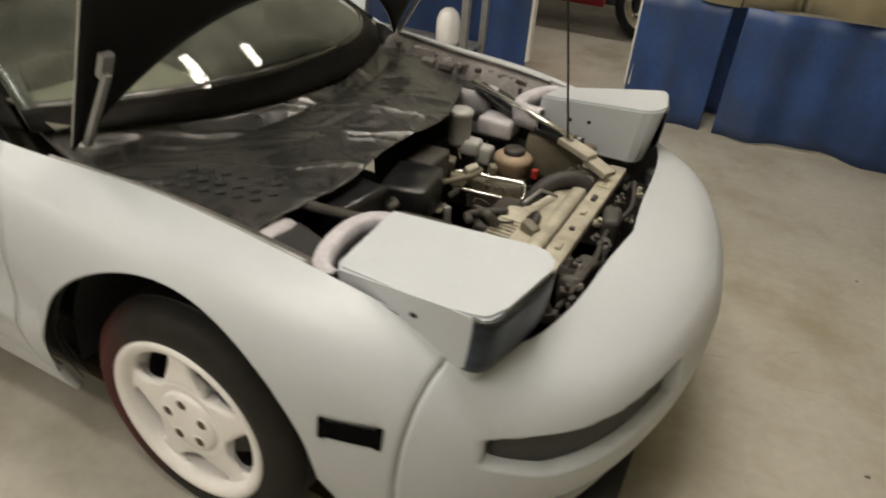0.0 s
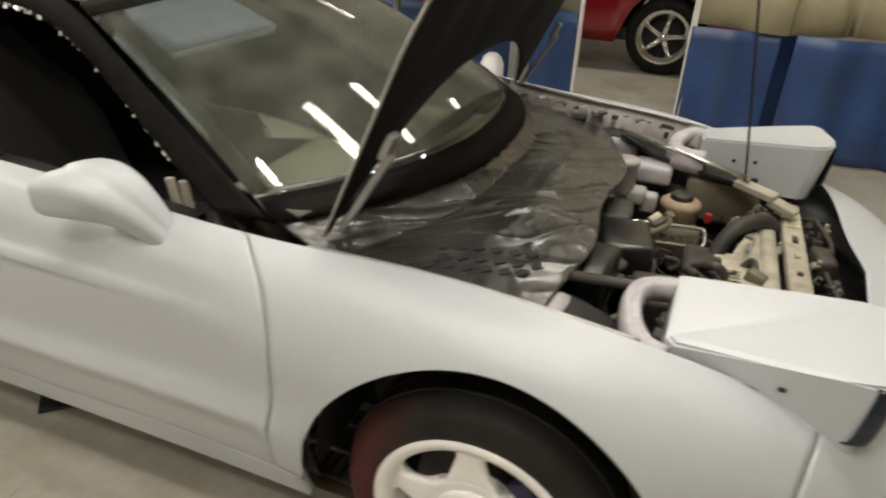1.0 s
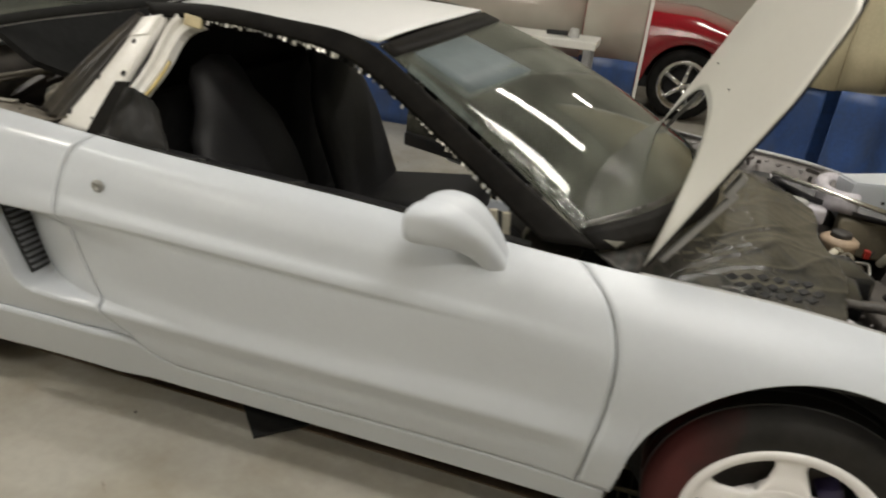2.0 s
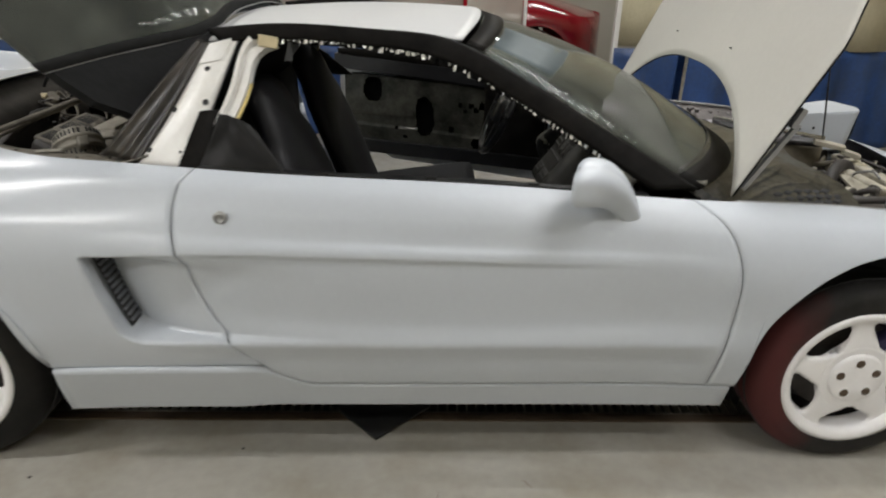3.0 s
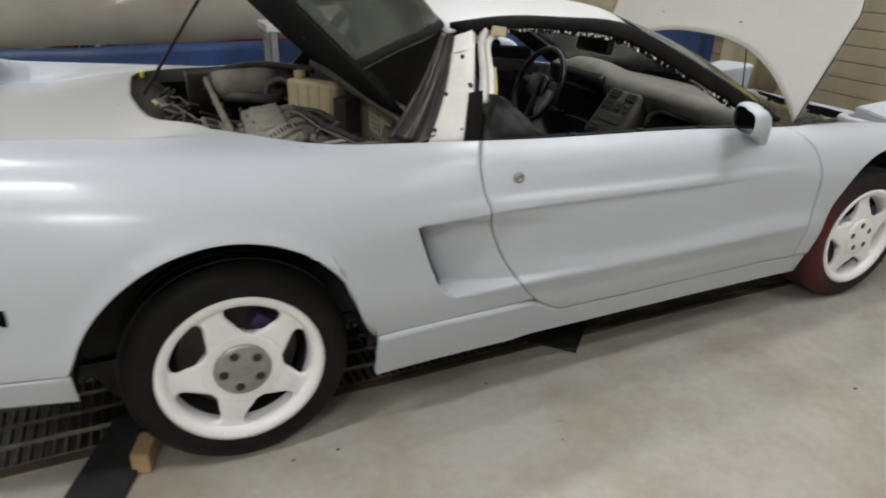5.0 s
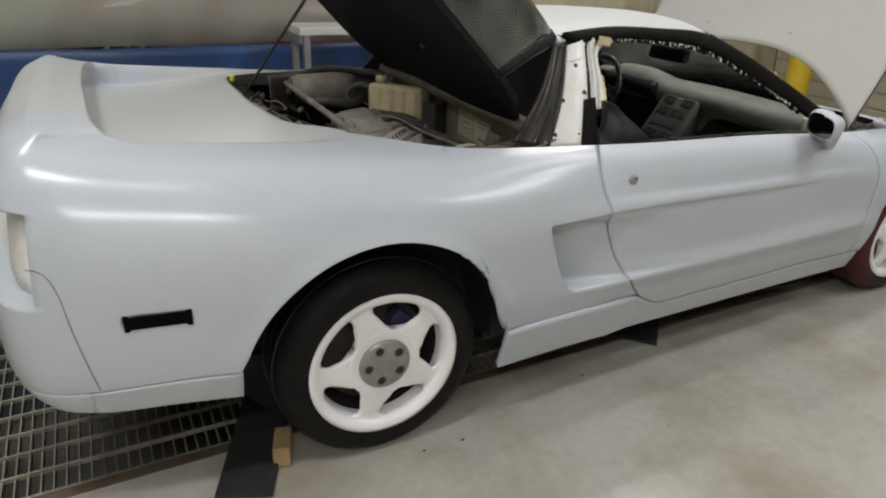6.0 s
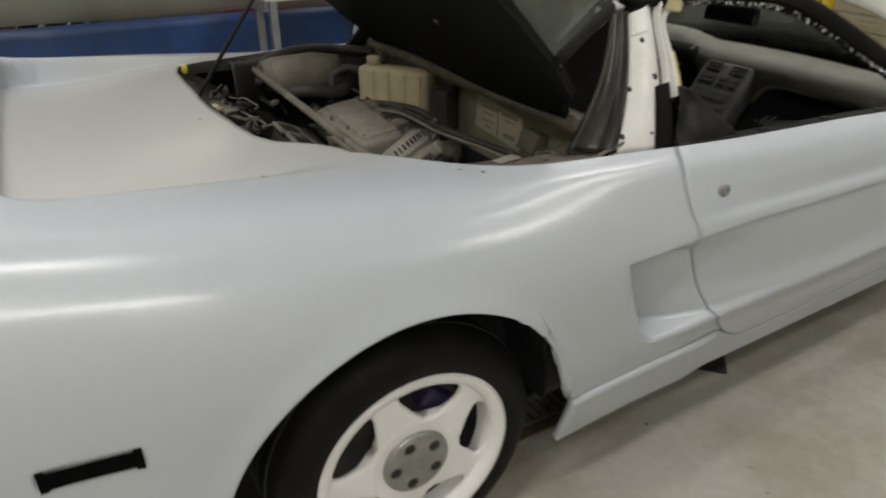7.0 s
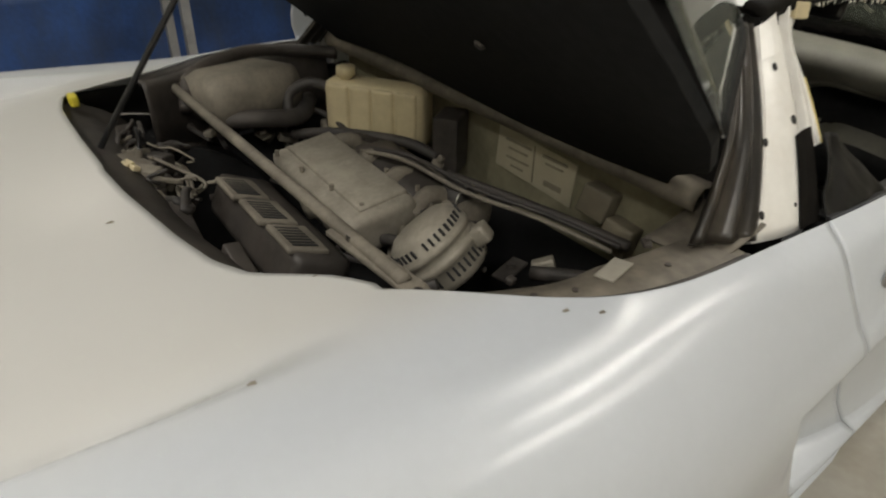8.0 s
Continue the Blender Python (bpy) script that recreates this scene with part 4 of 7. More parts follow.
# ---- glasshouse ----


def screen_point(a, b):
    """On the windscreen: a from -1 (right) to 1 (left), b from 0 (base) to 1 (top)."""
    base = np.array((-0.20 - 0.285 * abs(a) ** 2.3, 0.684 * a, 0.80))
    top = np.array((-1.015 - 0.075 * a * a, 0.508 * a, 1.172 - 0.036 * a * a))
    p = base + (top - base) * b
    bow = 1 - 0.75 * abs(a) ** 3
    p[0] += 0.030 * math.sin(math.pi * b) * bow
    p[2] += 0.034 * math.sin(math.pi * b) * bow
    return p


rows = [[screen_point(a, b) for b in np.linspace(0, 1, 16)] for a in np.linspace(-1, 1, 33)]
screen = part("windscreen", sheet(rows, 0.005), M_GLASS, car, "green-tinted dusty windscreen with reflected haze mixed into the glass", smooth=True)
screen.visible_shadow = False
# black band round the glass
rows = [[screen_point(a, b) + (0.001, 0, 0.004) for b in np.linspace(-0.02, 0.075, 4)] for a in np.linspace(-1, 1, 33)]
part("screen_band", sheet(rows, 0.003), M_MASK, screen, "black lower edge band", smooth=True)
rows = [[screen_point(a, b) + (0.002, 0, 0.004) for b in np.linspace(0.93, 1.0, 3)] for a in np.linspace(-1, 1, 33)]
part("screen_band", sheet(rows, 0.003), M_MASK, screen, "black upper edge band", smooth=True)
rows = [[screen_point(a, b) + (-0.004, 0, -0.006) for b in np.linspace(0.69, 0.92, 4)] for a in np.linspace(-0.87, -0.40, 10)]
part("sun_visor", sheet(rows, 0.012), M_VISOR, car, "grey folded sun visor", smooth=True)

OUT = [(-0.485, -0.690, 0.795), (-0.75, -0.622, 0.948), (-1.0, -0.545, 1.082), (-1.13, -0.505, 1.135), (-1.32, -0.492, 1.155), (-1.6, -0.488, 1.163), (-1.77, -0.492, 1.147)]
INN = [(-0.600, -0.705, 0.800), (-0.80, -0.636, 0.918), (-1.01, -0.564, 1.036), (-1.15, -0.530, 1.096), (-1.32, -0.508, 1.126), (-1.56, -0.502, 1.142), (-1.735, -0.502, 1.134)]
o_line, i_line = smooth_line(OUT, 60), smooth_line(INN, 60)
rows = []
for o, i in zip(o_line, i_line):
    row = []
    for t in np.linspace(0, 1, 7):
        p = o + (i - o) * t
        p[1] -= 0.004 * math.sin(math.pi * t)
        p[2] += 0.002 * math.sin(math.pi * t)
        row.append(p)
    rows.append(row)
both("roof_pillar", rows, 0.02, M_MASK, "black masked windscreen pillar and roof rail")
# crumpled masking tape along the window's upper edge, its glints added as bright metal flecks
rng = random.Random(7)
for side in (1, -1):
    rows = []
    line = smooth_line(INN, 260)[30:240]
    for k, p in enumerate(line):
        a, b, c = rng.uniform(-.004, .004), rng.uniform(-.005, .005), rng.uniform(-.004, .004)
        rows.append([(p[0] + a, side * (p[1] - 0.006), p[2] + 0.010 + b * 0.3),
                     (p[0] + b, side * (p[1] - 0.010 + c), p[2] + 0.001 + a),
                     (p[0] + c, side * (p[1] - 0.004 + a), p[2] - 0.011 + b)])
    tape = part("masking_tape", sheet(rows), M_VINYL, car, "crumpled shiny black masking tape along the window edge")
    # flecks added in place of highlights on the tape's folds
    for k in range(6, 204, 3):
        if rng.random() < 0.18:
            continue
        p, q = Vector(line[k]), Vector(line[k + 1])
        d = (q - p).normalized()
        bm = bmesh.new()
        w, h = rng.uniform(0.004, 0.012), rng.uniform(0.008, 0.022)
        c = Vector((p.x, p.y - 0.0125, p.z - 0.001 + rng.uniform(-.004, .005)))
        o = Vector((0, rng.uniform(-.004, .004), 0))
        up = Vector((0.15, 0.25, 1)).normalized() * h
        quad = [c - d * w / 2 - up / 2, c + d * w / 2 - up / 2 + o, c + d * w / 2 + up / 2, c - d * w / 2 + up / 2 + o]
        f1 = [bm.verts.new((v.x, side * v.y, v.z)) for v in quad]
        f2 = [bm.verts.new((v.x, side * (v.y + 0.0015), v.z)) for v in quad]
        bm.faces.new(f1)
        bm.faces.new(f2[::-1])
        for n in range(4):
            bm.faces.new((f1[n], f2[n], f2[(n + 1) % 4], f1[(n + 1) % 4]))
        part("glint_fleck", bm, M_GLINT, tape)

# roof skin
rows = []
for a in np.linspace(-1, 1, 33):
    row = []
    x_f, x_r = -1.022 - 0.078 * a * a, -1.775 - 0.0 * a
    for b in np.linspace(0, 1, 22):
        x = x_f + (x_r - x_f) * b
        z = 1.178 - 0.027 * a * a - 0.010 * abs(a) ** 6 + 0.016 * math.sin(math.pi * b) - 0.012 * b
        row.append((x, 0.487 * a, z))
    rows.append(row)
part("roof", sheet(rows, 0.006), M_WHITE, car, "pale primed roof panel", smooth=True)

# bare rear door pillars
left = smooth_line([(-1.930, -0.700, 0.852), (-1.86, -0.640, 0.955), (-1.765, -0.525, 1.128)], 20)
right = smooth_line([(-1.792, -0.715, 0.846), (-1.758, -0.655, 0.955), (-1.690, -0.512, 1.145)], 20)
rows = []
for l, r in zip(left, right):
    rows.append([l + (r - l) * t + np.array((0, -0.008 * math.sin(math.pi * t), 0)) for t in np.linspace(0, 1, 9)])
pillars = both("door_pillar", rows, 0.03, M_PILLAR, "bare cream-primed pillar with bolt holes")
for side in (-1, 1):
    pl = pillars[0 if side < 0 else 1]

    def on_pillar(u, t, out=0.0):
        """A point of the pillar's face: u up, t across from its rear edge."""
        k = u * 19
        n = min(max(int(k), 0), 18)
        l = left[n] + (left[n + 1] - left[n]) * (k - n)
        r = right[n] + (right[n + 1] - right[n]) * (k - n)
        p = l + (r - l) * t
        return Vector((p[0], -side * (p[1] - out - 0.008 * math.sin(math.pi * min(max(t, 0), 1))), p[2] + 0.6 * out))

    for u, t, r in ((0.775, 0.43, 0.0075), (0.49, 0.84, 0.0085), (0.45, 0.09, 0.0075), (0.12, 0.08, 0.0075), (0.12, 0.72, 0.004), (0.95, 0.33, 0.007)):
        c = on_pillar(u, t, 0.0012)
        nrm = (on_pillar(u, t, 0.05) - on_pillar(u, t)).normalized()
        bm = lathe([(0.0, 0.0003), (r * 0.7, 0.0003), (r, -0.001)], 14, "Z")
        bmesh.ops.transform(bm, matrix=Matrix.Translation(c) @ nrm.to_track_quat("Z", "Y").to_matrix().to_4x4(), verts=bm.verts)
        part("bolt_hole", bm, M_DEEP, pl)
    rows = [[on_pillar(u, t, 0.0035) for t in np.linspace(0.03, 0.80, 5)] for u in np.linspace(0.83, 1.0, 5)]
    part("striker_plate", sheet(rows, 0.002), M_PILLAR, pl)
    # pressed double channel of the window along the pillar's front edge, bent forward at its head
    a = smooth_line([(-1.735, 0.652, 0.945), (-1.697, 0.577, 1.045), (-1.672, 0.520, 1.130), (-1.655, 0.508, 1.150)], 18)
    c = smooth_line([(-1.688, 0.648, 0.945), (-1.655, 0.571, 1.035), (-1.630, 0.515, 1.105), (-1.590, 0.503, 1.122)], 18)
    prof = ((-0.12, -0.004), (0.0, 0.010), (0.22, 0.010), (0.30, -0.003), (0.46, -0.003), (0.54, 0.009), (0.92, 0.009), (1.0, -0.014))
    rows = [[Vector(p + (q - p) * t) * 1.0 + Vector((0, o, 0.5 * o)) for t, o in prof] for p, q in zip(a, c)]
    rows = [[Vector((v.x, side * v.y, v.z)) for v in r] for r in rows]
    part("window_channel", sheet(rows, 0.002), M_PILLAR, pl, "pale pressed metal window channel")
    bm = bmesh.new()
    block(bm, (-1.612, side * 0.520, 1.136), (0.052, 0.012, 0.030), pose(0, 0, 0, 8 * side, 8, 0), 0.004)
    part("channel_end", bm, M_TANK, pl, "yellowed cut end of the channel")
    bm = bmesh.new()
    hose(bm, [(p[0] + 0.004, side * (p[1] + 0.006), p[2]) for p in c[:9]], 0.0045, 6, 2)
    part("channel_edge", bm, M_BRASS, pl, "yellowed edge of the window channel", smooth=True)
    rows = [[on_pillar(u, t, 0.004) for t in np.linspace(0.80, 1.25, 5)] for u in np.linspace(0.0, 0.42, 6)]
    part("lock_plate", sheet(rows, 0.003), M_MASK, pl, "black plate under the window channel")
    # wide dusty seal channel between the pillar and the engine bay
    a = smooth_line([(-2.035, side * 0.655, 0.866), (-1.93, side * 0.615, 0.985), (-1.80, side * 0.500, 1.138)], 24)
    b = smooth_line([(-1.925, side * 0.702, 0.856), (-1.855, side * 0.642, 0.962), (-1.765, side * 0.522, 1.132)], 24)
    prof = ((0, -0.020), (0.02, 0.004), (0.08, 0.010), (0.14, 0.004), (0.20, -0.010), (0.40, -0.014), (0.46, -0.006), (0.52, 0.010), (0.57, 0.013), (0.62, 0.008), (0.68, -0.010), (0.76, -0.014), (0.82, -0.004), (0.88, 0.004), (0.93, 0.002), (1.0, -0.006))
    rows = [[p + (q - p) * t + np.array((-0.15 * o, side * 0.38 * o, 0.15 * o)) for t, o in prof] for p, q in zip(a, b)]
    part("weather_strip", sheet(rows, 0.004), M_SEAL, car, "dark brown dusty seal channel", smooth=True)
    # crumpled vinyl sail at the rear of the window
    rows = []
    for i in range(26):
        u = i / 25
        row = []
        for j in range(20):
            v = j / 19
            x = -1.765 + 0.225 * u * (1 - 0.66 * v) + 0.050 * v
            n = noise.noise((u * 3, v * 2, 3 + side)) * 0.012 + 0.005 * abs(noise.noise((u * 5 + v * 3, v * 1.5, 7)))
            row.append((x, side * (0.738 - 0.075 * v + n), 0.842 + 0.133 * v * (1 - 0.25 * u * u)))
        rows.append(row)
    part("vinyl_sail", sheet(rows, 0.004), M_VINYL, car, "wrinkled black plastic corner cover", smooth=True)
    bm = bmesh.new()
    block(bm, (-1.755, side * 0.72, 0.800), (0.03, 0.03, 0.09), bevel=0.004)
    part("window_guide", bm, M_BLACK, car)

# ---- hood, standing open ----
HTH = radians(65)


def hood_point(h, y):
    b = 0.024 * (1 - (y / 0.69) ** 2) - 0.006 * (h / 1.05) ** 2
    return (-0.372 + h * math.cos(HTH) - b * math.sin(HTH), y, 0.775 + h * math.sin(HTH) + b * math.cos(HTH))


hood = new("hood")
hood.parent = car
rows = []
for a in np.linspace(-1, 1, 49):
    row = []
    for b in np.linspace(0, 1, 33):
        half = np.interp(b, [0, 0.45, 0.62, 0.70, 0.85, 1.0], [0.672, 0.697, 0.64, 0.49, 0.43, 0.39])
        y = a * half
        h0 = 0.278 * (1 - abs(a) ** 2.6)
        h1 = 1.09 - 0.10 * abs(a) ** 2
        row.append(hood_point(h0 + (h1 - h0) * b, y))
    rows.append(row)
part("hood_skin", sheet(rows, -0.003), M_HOOD, hood, "pale primed hood panel standing open", smooth=True)
inner = []
for i, r in enumerate(rows):
    line = []
    for j, p in enumerate(r):
        e = (1 - abs(i - 24) / 24) * (1 - abs(j - 16) / 16)
        e = min(1.0, e * 9)
        line.append((p[0] + 0.004 + e * (0.012 + 0.010 * noise.noise((p[1] * 7, p[2] * 6, 2)) + 0.006 * abs(noise.noise((p[1] * 15, p[2] * 9, 5)))), p[1] * (1.002 - 0.004 * e), p[2] - 0.003))
    inner.append(line)
part("hood_lining", sheet(inner, -0.001), M_GREY, hood, "black crumpled film on the hood underside", smooth=True)
for y in (-0.21, 0.28):
    c = Vector(hood_point(0.345, y))
    bm = lathe([(0.0, 0.004), (0.005, 0.004), (0.008, 0.0)], 12, "X")
    bmesh.ops.transform(bm, matrix=pose(c.x - 0.002, c.y, c.z + 0.001, 0, -30, 0), verts=bm.verts)
    part("nozzle_hole", bm, M_DEEP, hood)
for side in (-1, 1):
    bm = bmesh.new()
    block(bm, (-0.285, side * 0.655, 0.880), (0.014, 0.016, 0.21), pose(0, 0, 0, 0, 32, 0), 0.003)
    block(bm, (-0.235, side * 0.652, 0.985), (0.016, 0.030, 0.055), pose(0, 0, 0, 0, 25, 0), 0.004)
    part("hood_hinge", bm, M_GALV, hood, "pale metal hinge arm")
bm = bmesh.new()
hose(bm, [(0.445, 0.325, 0.68), (0.40, 0.318, 0.95), (0.33, 0.305, 1.35), (0.255, 0.292, 1.80)], 0.0034, 8, 4)
part("prop_rod", bm, M_BLACK, hood, "thin black prop rod", smooth=True)

# ---- rear hatch and raised inner cover ----
UP = np.array((-0.700, 0.0, 0.714))
hatch = new("rear_hatch")
hatch.parent = car
start = smooth_line([(-2.114, -0.700, 1.075), (-1.94, -0.605, 1.118), (-1.785, -0.480, 1.150), (-1.775, -0.25, 1.180), (-1.775, 0, 1.188), (-1.775, 0.25, 1.180), (-1.785, 0.480, 1.150), (-1.94, 0.605, 1.118), (-2.114, 0.700, 1.075)], 49)
rows = [[p + UP * s for s in np.linspace(0, 0.95, 14)] for p in start]
g = part("hatch_glass", sheet(rows, 0.004), M_HATCH, hatch, "dark tinted wraparound rear glass", smooth=True)
g.visible_shadow = False


def offset_rows(a0, a1, s0, s1, n, push=0.004):
    out = []
    mid = np.array((-1.9, 0, 1.0))
    for p in start[a0:a1]:
        d = p - mid
        d = d / np.linalg.norm(d)
        out.append([p + UP * s + d * push for s in np.linspace(s0, s1, n)])
    return out


part("glass_border", sheet(offset_rows(0, 49, 0.0, 0.03, 3), 0.002), M_CLOTH, hatch, "black printed glass border", smooth=True)
bm = bmesh.new()
hose(bm, [tuple(p) for p in start[::4]], 0.0022, 6, 4)
part("hatch_seal", bm, M_GALV, hatch, "pale edge seal", smooth=True)
rows = []
for a in np.linspace(-1, 1, 29):
    rows.append([(-1.955 + UP[0] * s, a * float(np.interp(s, [0, 0.05, 0.12, 0.22, 0.38, 0.49, 1.05], [0.545, 0.57, 0.655, 0.685, 0.675, 0.66, 0.60])),
                  0.902 + UP[2] * s + 0.010 * math.sin(3 * a)) for s in np.linspace(0, 1.05, 36)])
part("inner_cover", sheet(rows, 0.02), M_CLOTH, hatch, "flat black felt-lined engine cover")
for y, s in ((0.12, 0.5), (-0.05, 0.62), (-0.3, 0.3)):
    bm = lathe([(0.0, -0.006), (0.008, -0.005), (0.011, 0.0)], 10, "Z")
    bmesh.ops.transform(bm, matrix=pose(-1.955 + UP[0] * s - 0.009, y, 0.902 + UP[2] * s - 0.008, 0, 45, 0), verts=bm.verts)
    part("cover_clip", bm, M_HOSE, hatch)
bm = bmesh.new()
hose(bm, [(-2.690, 0.235, 0.80), (-2.66, 0.235, 0.86), (-2.55, 0.212, 1.02), (-2.36, 0.175, 1.29)], 0.006, 8, 4)
part("prop_rod", bm, M_BLACK, hatch, "thin black prop rod", smooth=True)

# ---- door fittings ----
rd = doors[0]
for side, d in ((-1, doors[0]), (1, doors[1])):
    bm = lathe([(0.0, 0.002), (0.008, 0.0), (0.0095, -0.003), (0.012, -0.003), (0.0125, 0.001), (0.0165, 0.0), (0.017, 0.006)], 24)
    bmesh.ops.transform(bm, matrix=pose(-1.690, side * 0.838, 0.762, 0, 0, 0 if side < 0 else 180), verts=bm.verts)
    part("door_lock", bm, M_HUB, d, "round metal key lock", smooth=True)
    # window slot seal along the belt
    top = np.array([skin(float(u_of(x)), 1.0)[0] for x in np.linspace(-0.62, -1.76, 40)])
    rows = [[(p[0], side * (-p[1] - 0.002), p[2] + 0.004), (p[0], side * (-p[1] - 0.03), p[2] + 0.003 + 0.004 * noise.noise((p[0] * 9, 0, side))), (p[0], side * (-p[1] - 0.035), p[2] - 0.06)] for p in top]
    part("belt_seal", sheet(rows, 0.004), M_BLACK, d, "black window slot seal")
    for x in (-1.45, -1.18, -0.92):
        bm = bmesh.new()
        q = skin(float(u_of(x)), 1.0)[0]
        block(bm, (x, side * (-q[1] - 0.012), q[2] + 0.006), (0.03, 0.018, 0.006), bevel=0.002)
        part("belt_clip", bm, M_BLACK, d)

    # mirror: one shell that runs from the glass rim forward and down into its foot
    mir = new("door_mirror")
    mir.parent = d
    keys = [(-0.834, -0.840, 0.866, 0.072, 0.040, -20), (-0.826, -0.840, 0.866, 0.080, 0.047, -20), (-0.802, -0.838, 0.866, 0.081, 0.050, -20),
            (-0.772, -0.831, 0.861, 0.075, 0.049, -18), (-0.742, -0.818, 0.843, 0.064, 0.044, -15), (-0.715, -0.803, 0.816, 0.050, 0.038, -10),
            (-0.692, -0.790, 0.786, 0.040, 0.032, -6), (-0.673, -0.779, 0.758, 0.034, 0.026, 0), (-0.661, -0.770, 0.738, 0.032, 0.022, 0)]
    line = smooth_line([(*k[:5], k[5] / 1000) for k in keys], 34) * (1, 1, 1, 1, 1, 1000)
    rows = []
    for k, (x, y, z, w, h, yaw) in enumerate(line):
        t = Vector(line[min(k + 1, 33)][:3]) - Vector(line[max(k - 1, 0)][:3])
        across = Vector((-math.sin(radians(yaw)), math.cos(radians(yaw)), 0))
        tip = min(1.0, max(0.0, (x + 0.80) / 0.10))
        up = Vector((0, 0, 1)).lerp(across.cross(t.normalized()) * -1, tip).normalized()
        row = []
        for a in np.linspace(0, 2 * math.pi, 41):
            ca, sa = math.cos(a), math.sin(a)
            q = (abs(ca) ** 3.4 + abs(sa) ** 3.4) ** (-1 / 3.4)
            v = Vector((x, y, z)) + across * (w * q * ca) + up * (h * q * sa * (0.88 if ca < 0 and sa > 0 else 1.0))
            row.append((v.x, -side * v.y, v.z))
        rows.append(row)
    part("housing", sheet(rows), M_PRIMER, mir, "pale primed mirror housing and foot", smooth=True)
    x, y, z, w, h, yaw = line[1]
    across = Vector((-math.sin(radians(yaw)), math.cos(radians(yaw)), 0))
    rows = []
    for r in (0.02, 0.5, 0.92):
        row = []
        for a in np.linspace(0, 2 * math.pi, 33):
            ca, sa = math.cos(a), math.sin(a)
            q = (abs(ca) ** 3.4 + abs(sa) ** 3.4) ** (-1 / 3.4)
            v = Vector((x + 0.002, y, z)) + across * (w * r * q * ca) + Vector((0, 0, h * r * q * sa))
            row.append((v.x, -side * v.y, v.z))
        rows.append(row)
    part("mirror_glass", sheet(rows, 0.002), M_MIRROR, mir, "dark reflecting mirror glass")
# two pale wedges stuck in the window slot by the mirror
for k, x in enumerate((-0.713, -0.686)):
    bm = bmesh.new()
    block(bm, (x, -0.700 + 0.006 * k, 0.812 - 0.004 * k), (0.018, 0.012, 0.082), pose(0, 0, 0, 0, -8 + 3 * k, 8), 0.003)
    part("wooden_wedge", bm, M_BEIGE, rd, "pale wooden wedge in the window slot")

# slatted grille in the rear face of each side intake
for side in (-1, 1):
    gr = new("intake_grille")
    gr.parent = car
    edge = [(-2.016 + 0.30 * (0.672 - z) * (1 + 1.2 * max(0, 0.56 - z)), z) for z in np.linspace(0.660, 0.464, 12)]
    rows = [[(x, side * y, z) for y in (0.850, 0.765)] for x, z in edge]
    # near-black backing stands in for the shade deep in the intake
    part("grille_back", sheet(rows, 0.002), M_DEEP, gr)
    for k in range(12):
        z = 0.652 - 0.0158 * k
        x = float(np.interp(-z, [-e[1] for e in edge], [e[0] for e in edge]))
        bm = bmesh.new()
        block(bm, (x + 0.003, side * 0.806, z), (0.010, 0.075, 0.004), pose(0, 0, 0, 0, 20, 0), 0.001)
        part("grille_slat", bm, M_SLAT, gr)

# small open holes and chips in the rear paint
for x, y, r in ((-2.330, -0.668, 0.0035), (-2.290, -0.694, 0.0035), (-2.735, -0.172, 0.004), (-2.711, -0.590, 0.0035), (-2.94, -0.35, 0.003), (-2.565, -0.452, 0.0025)):
    best = None
    for s in np.linspace(0.6, 1.0, 200):
        q = skin(float(u_of(x)), s)[0]
        if best is None or abs(q[1] - y) < abs(best[1] - y):
            best = q
    z = best[2] if abs(best[1] - y) < 0.02 else float(np.interp(x, EDGE[:, 0], EDGE[:, 2])) + 0.020 * (1 - (y / 0.49) ** 2)
    z = sunken(x, y, z) + 0.0006
    bm = bmesh.new()
    ring = [bm.verts.new((x + r * (1.8 if k % 3 else 1.0) * math.cos(a), y + r * math.sin(a), z)) for k, a in enumerate(np.linspace(0, 2 * math.pi, 10)[:-1])]
    bm.faces.new(ring)
    part("paint_chip", bm, M_DUST, shell)

# side marker openings, the shade inside each drawn as a black sheet
for side in (-1, 1):
    for x0, x1, z0, z1 in ((0.393, 0.507, 0.488, 0.524), (-3.168, -3.022, 0.578, 0.609)):
        rows = []
        for x in [x0, x0 + 0.003, x0 + 0.008, x0 + 0.0119, x0 + 0.0125] + list(np.linspace(x0 + 0.02, x1 - 0.02, 7)) + [x1 - 0.0125, x1 - 0.0119, x1 - 0.008, x1 - 0.003, x1]:
            u = float(u_of(x))
            row = []
            e = min(x - x0, x1 - x) < 0.012
            for z in np.linspace(z0 - (0.0045 if e else 0), z1 + (0.0045 if e else 0), 5):
                q, w = skin(u, s_at(u, z))
                row.append((q[0] - w[0] * 0.0012, (q[1] - w[1] * 0.0012) * -side, q[2]))
            rows.append(row)
        part("marker_shade", sheet(rows, 0.002), M_VOID, car, "black sheet for the shade in the empty side marker opening")

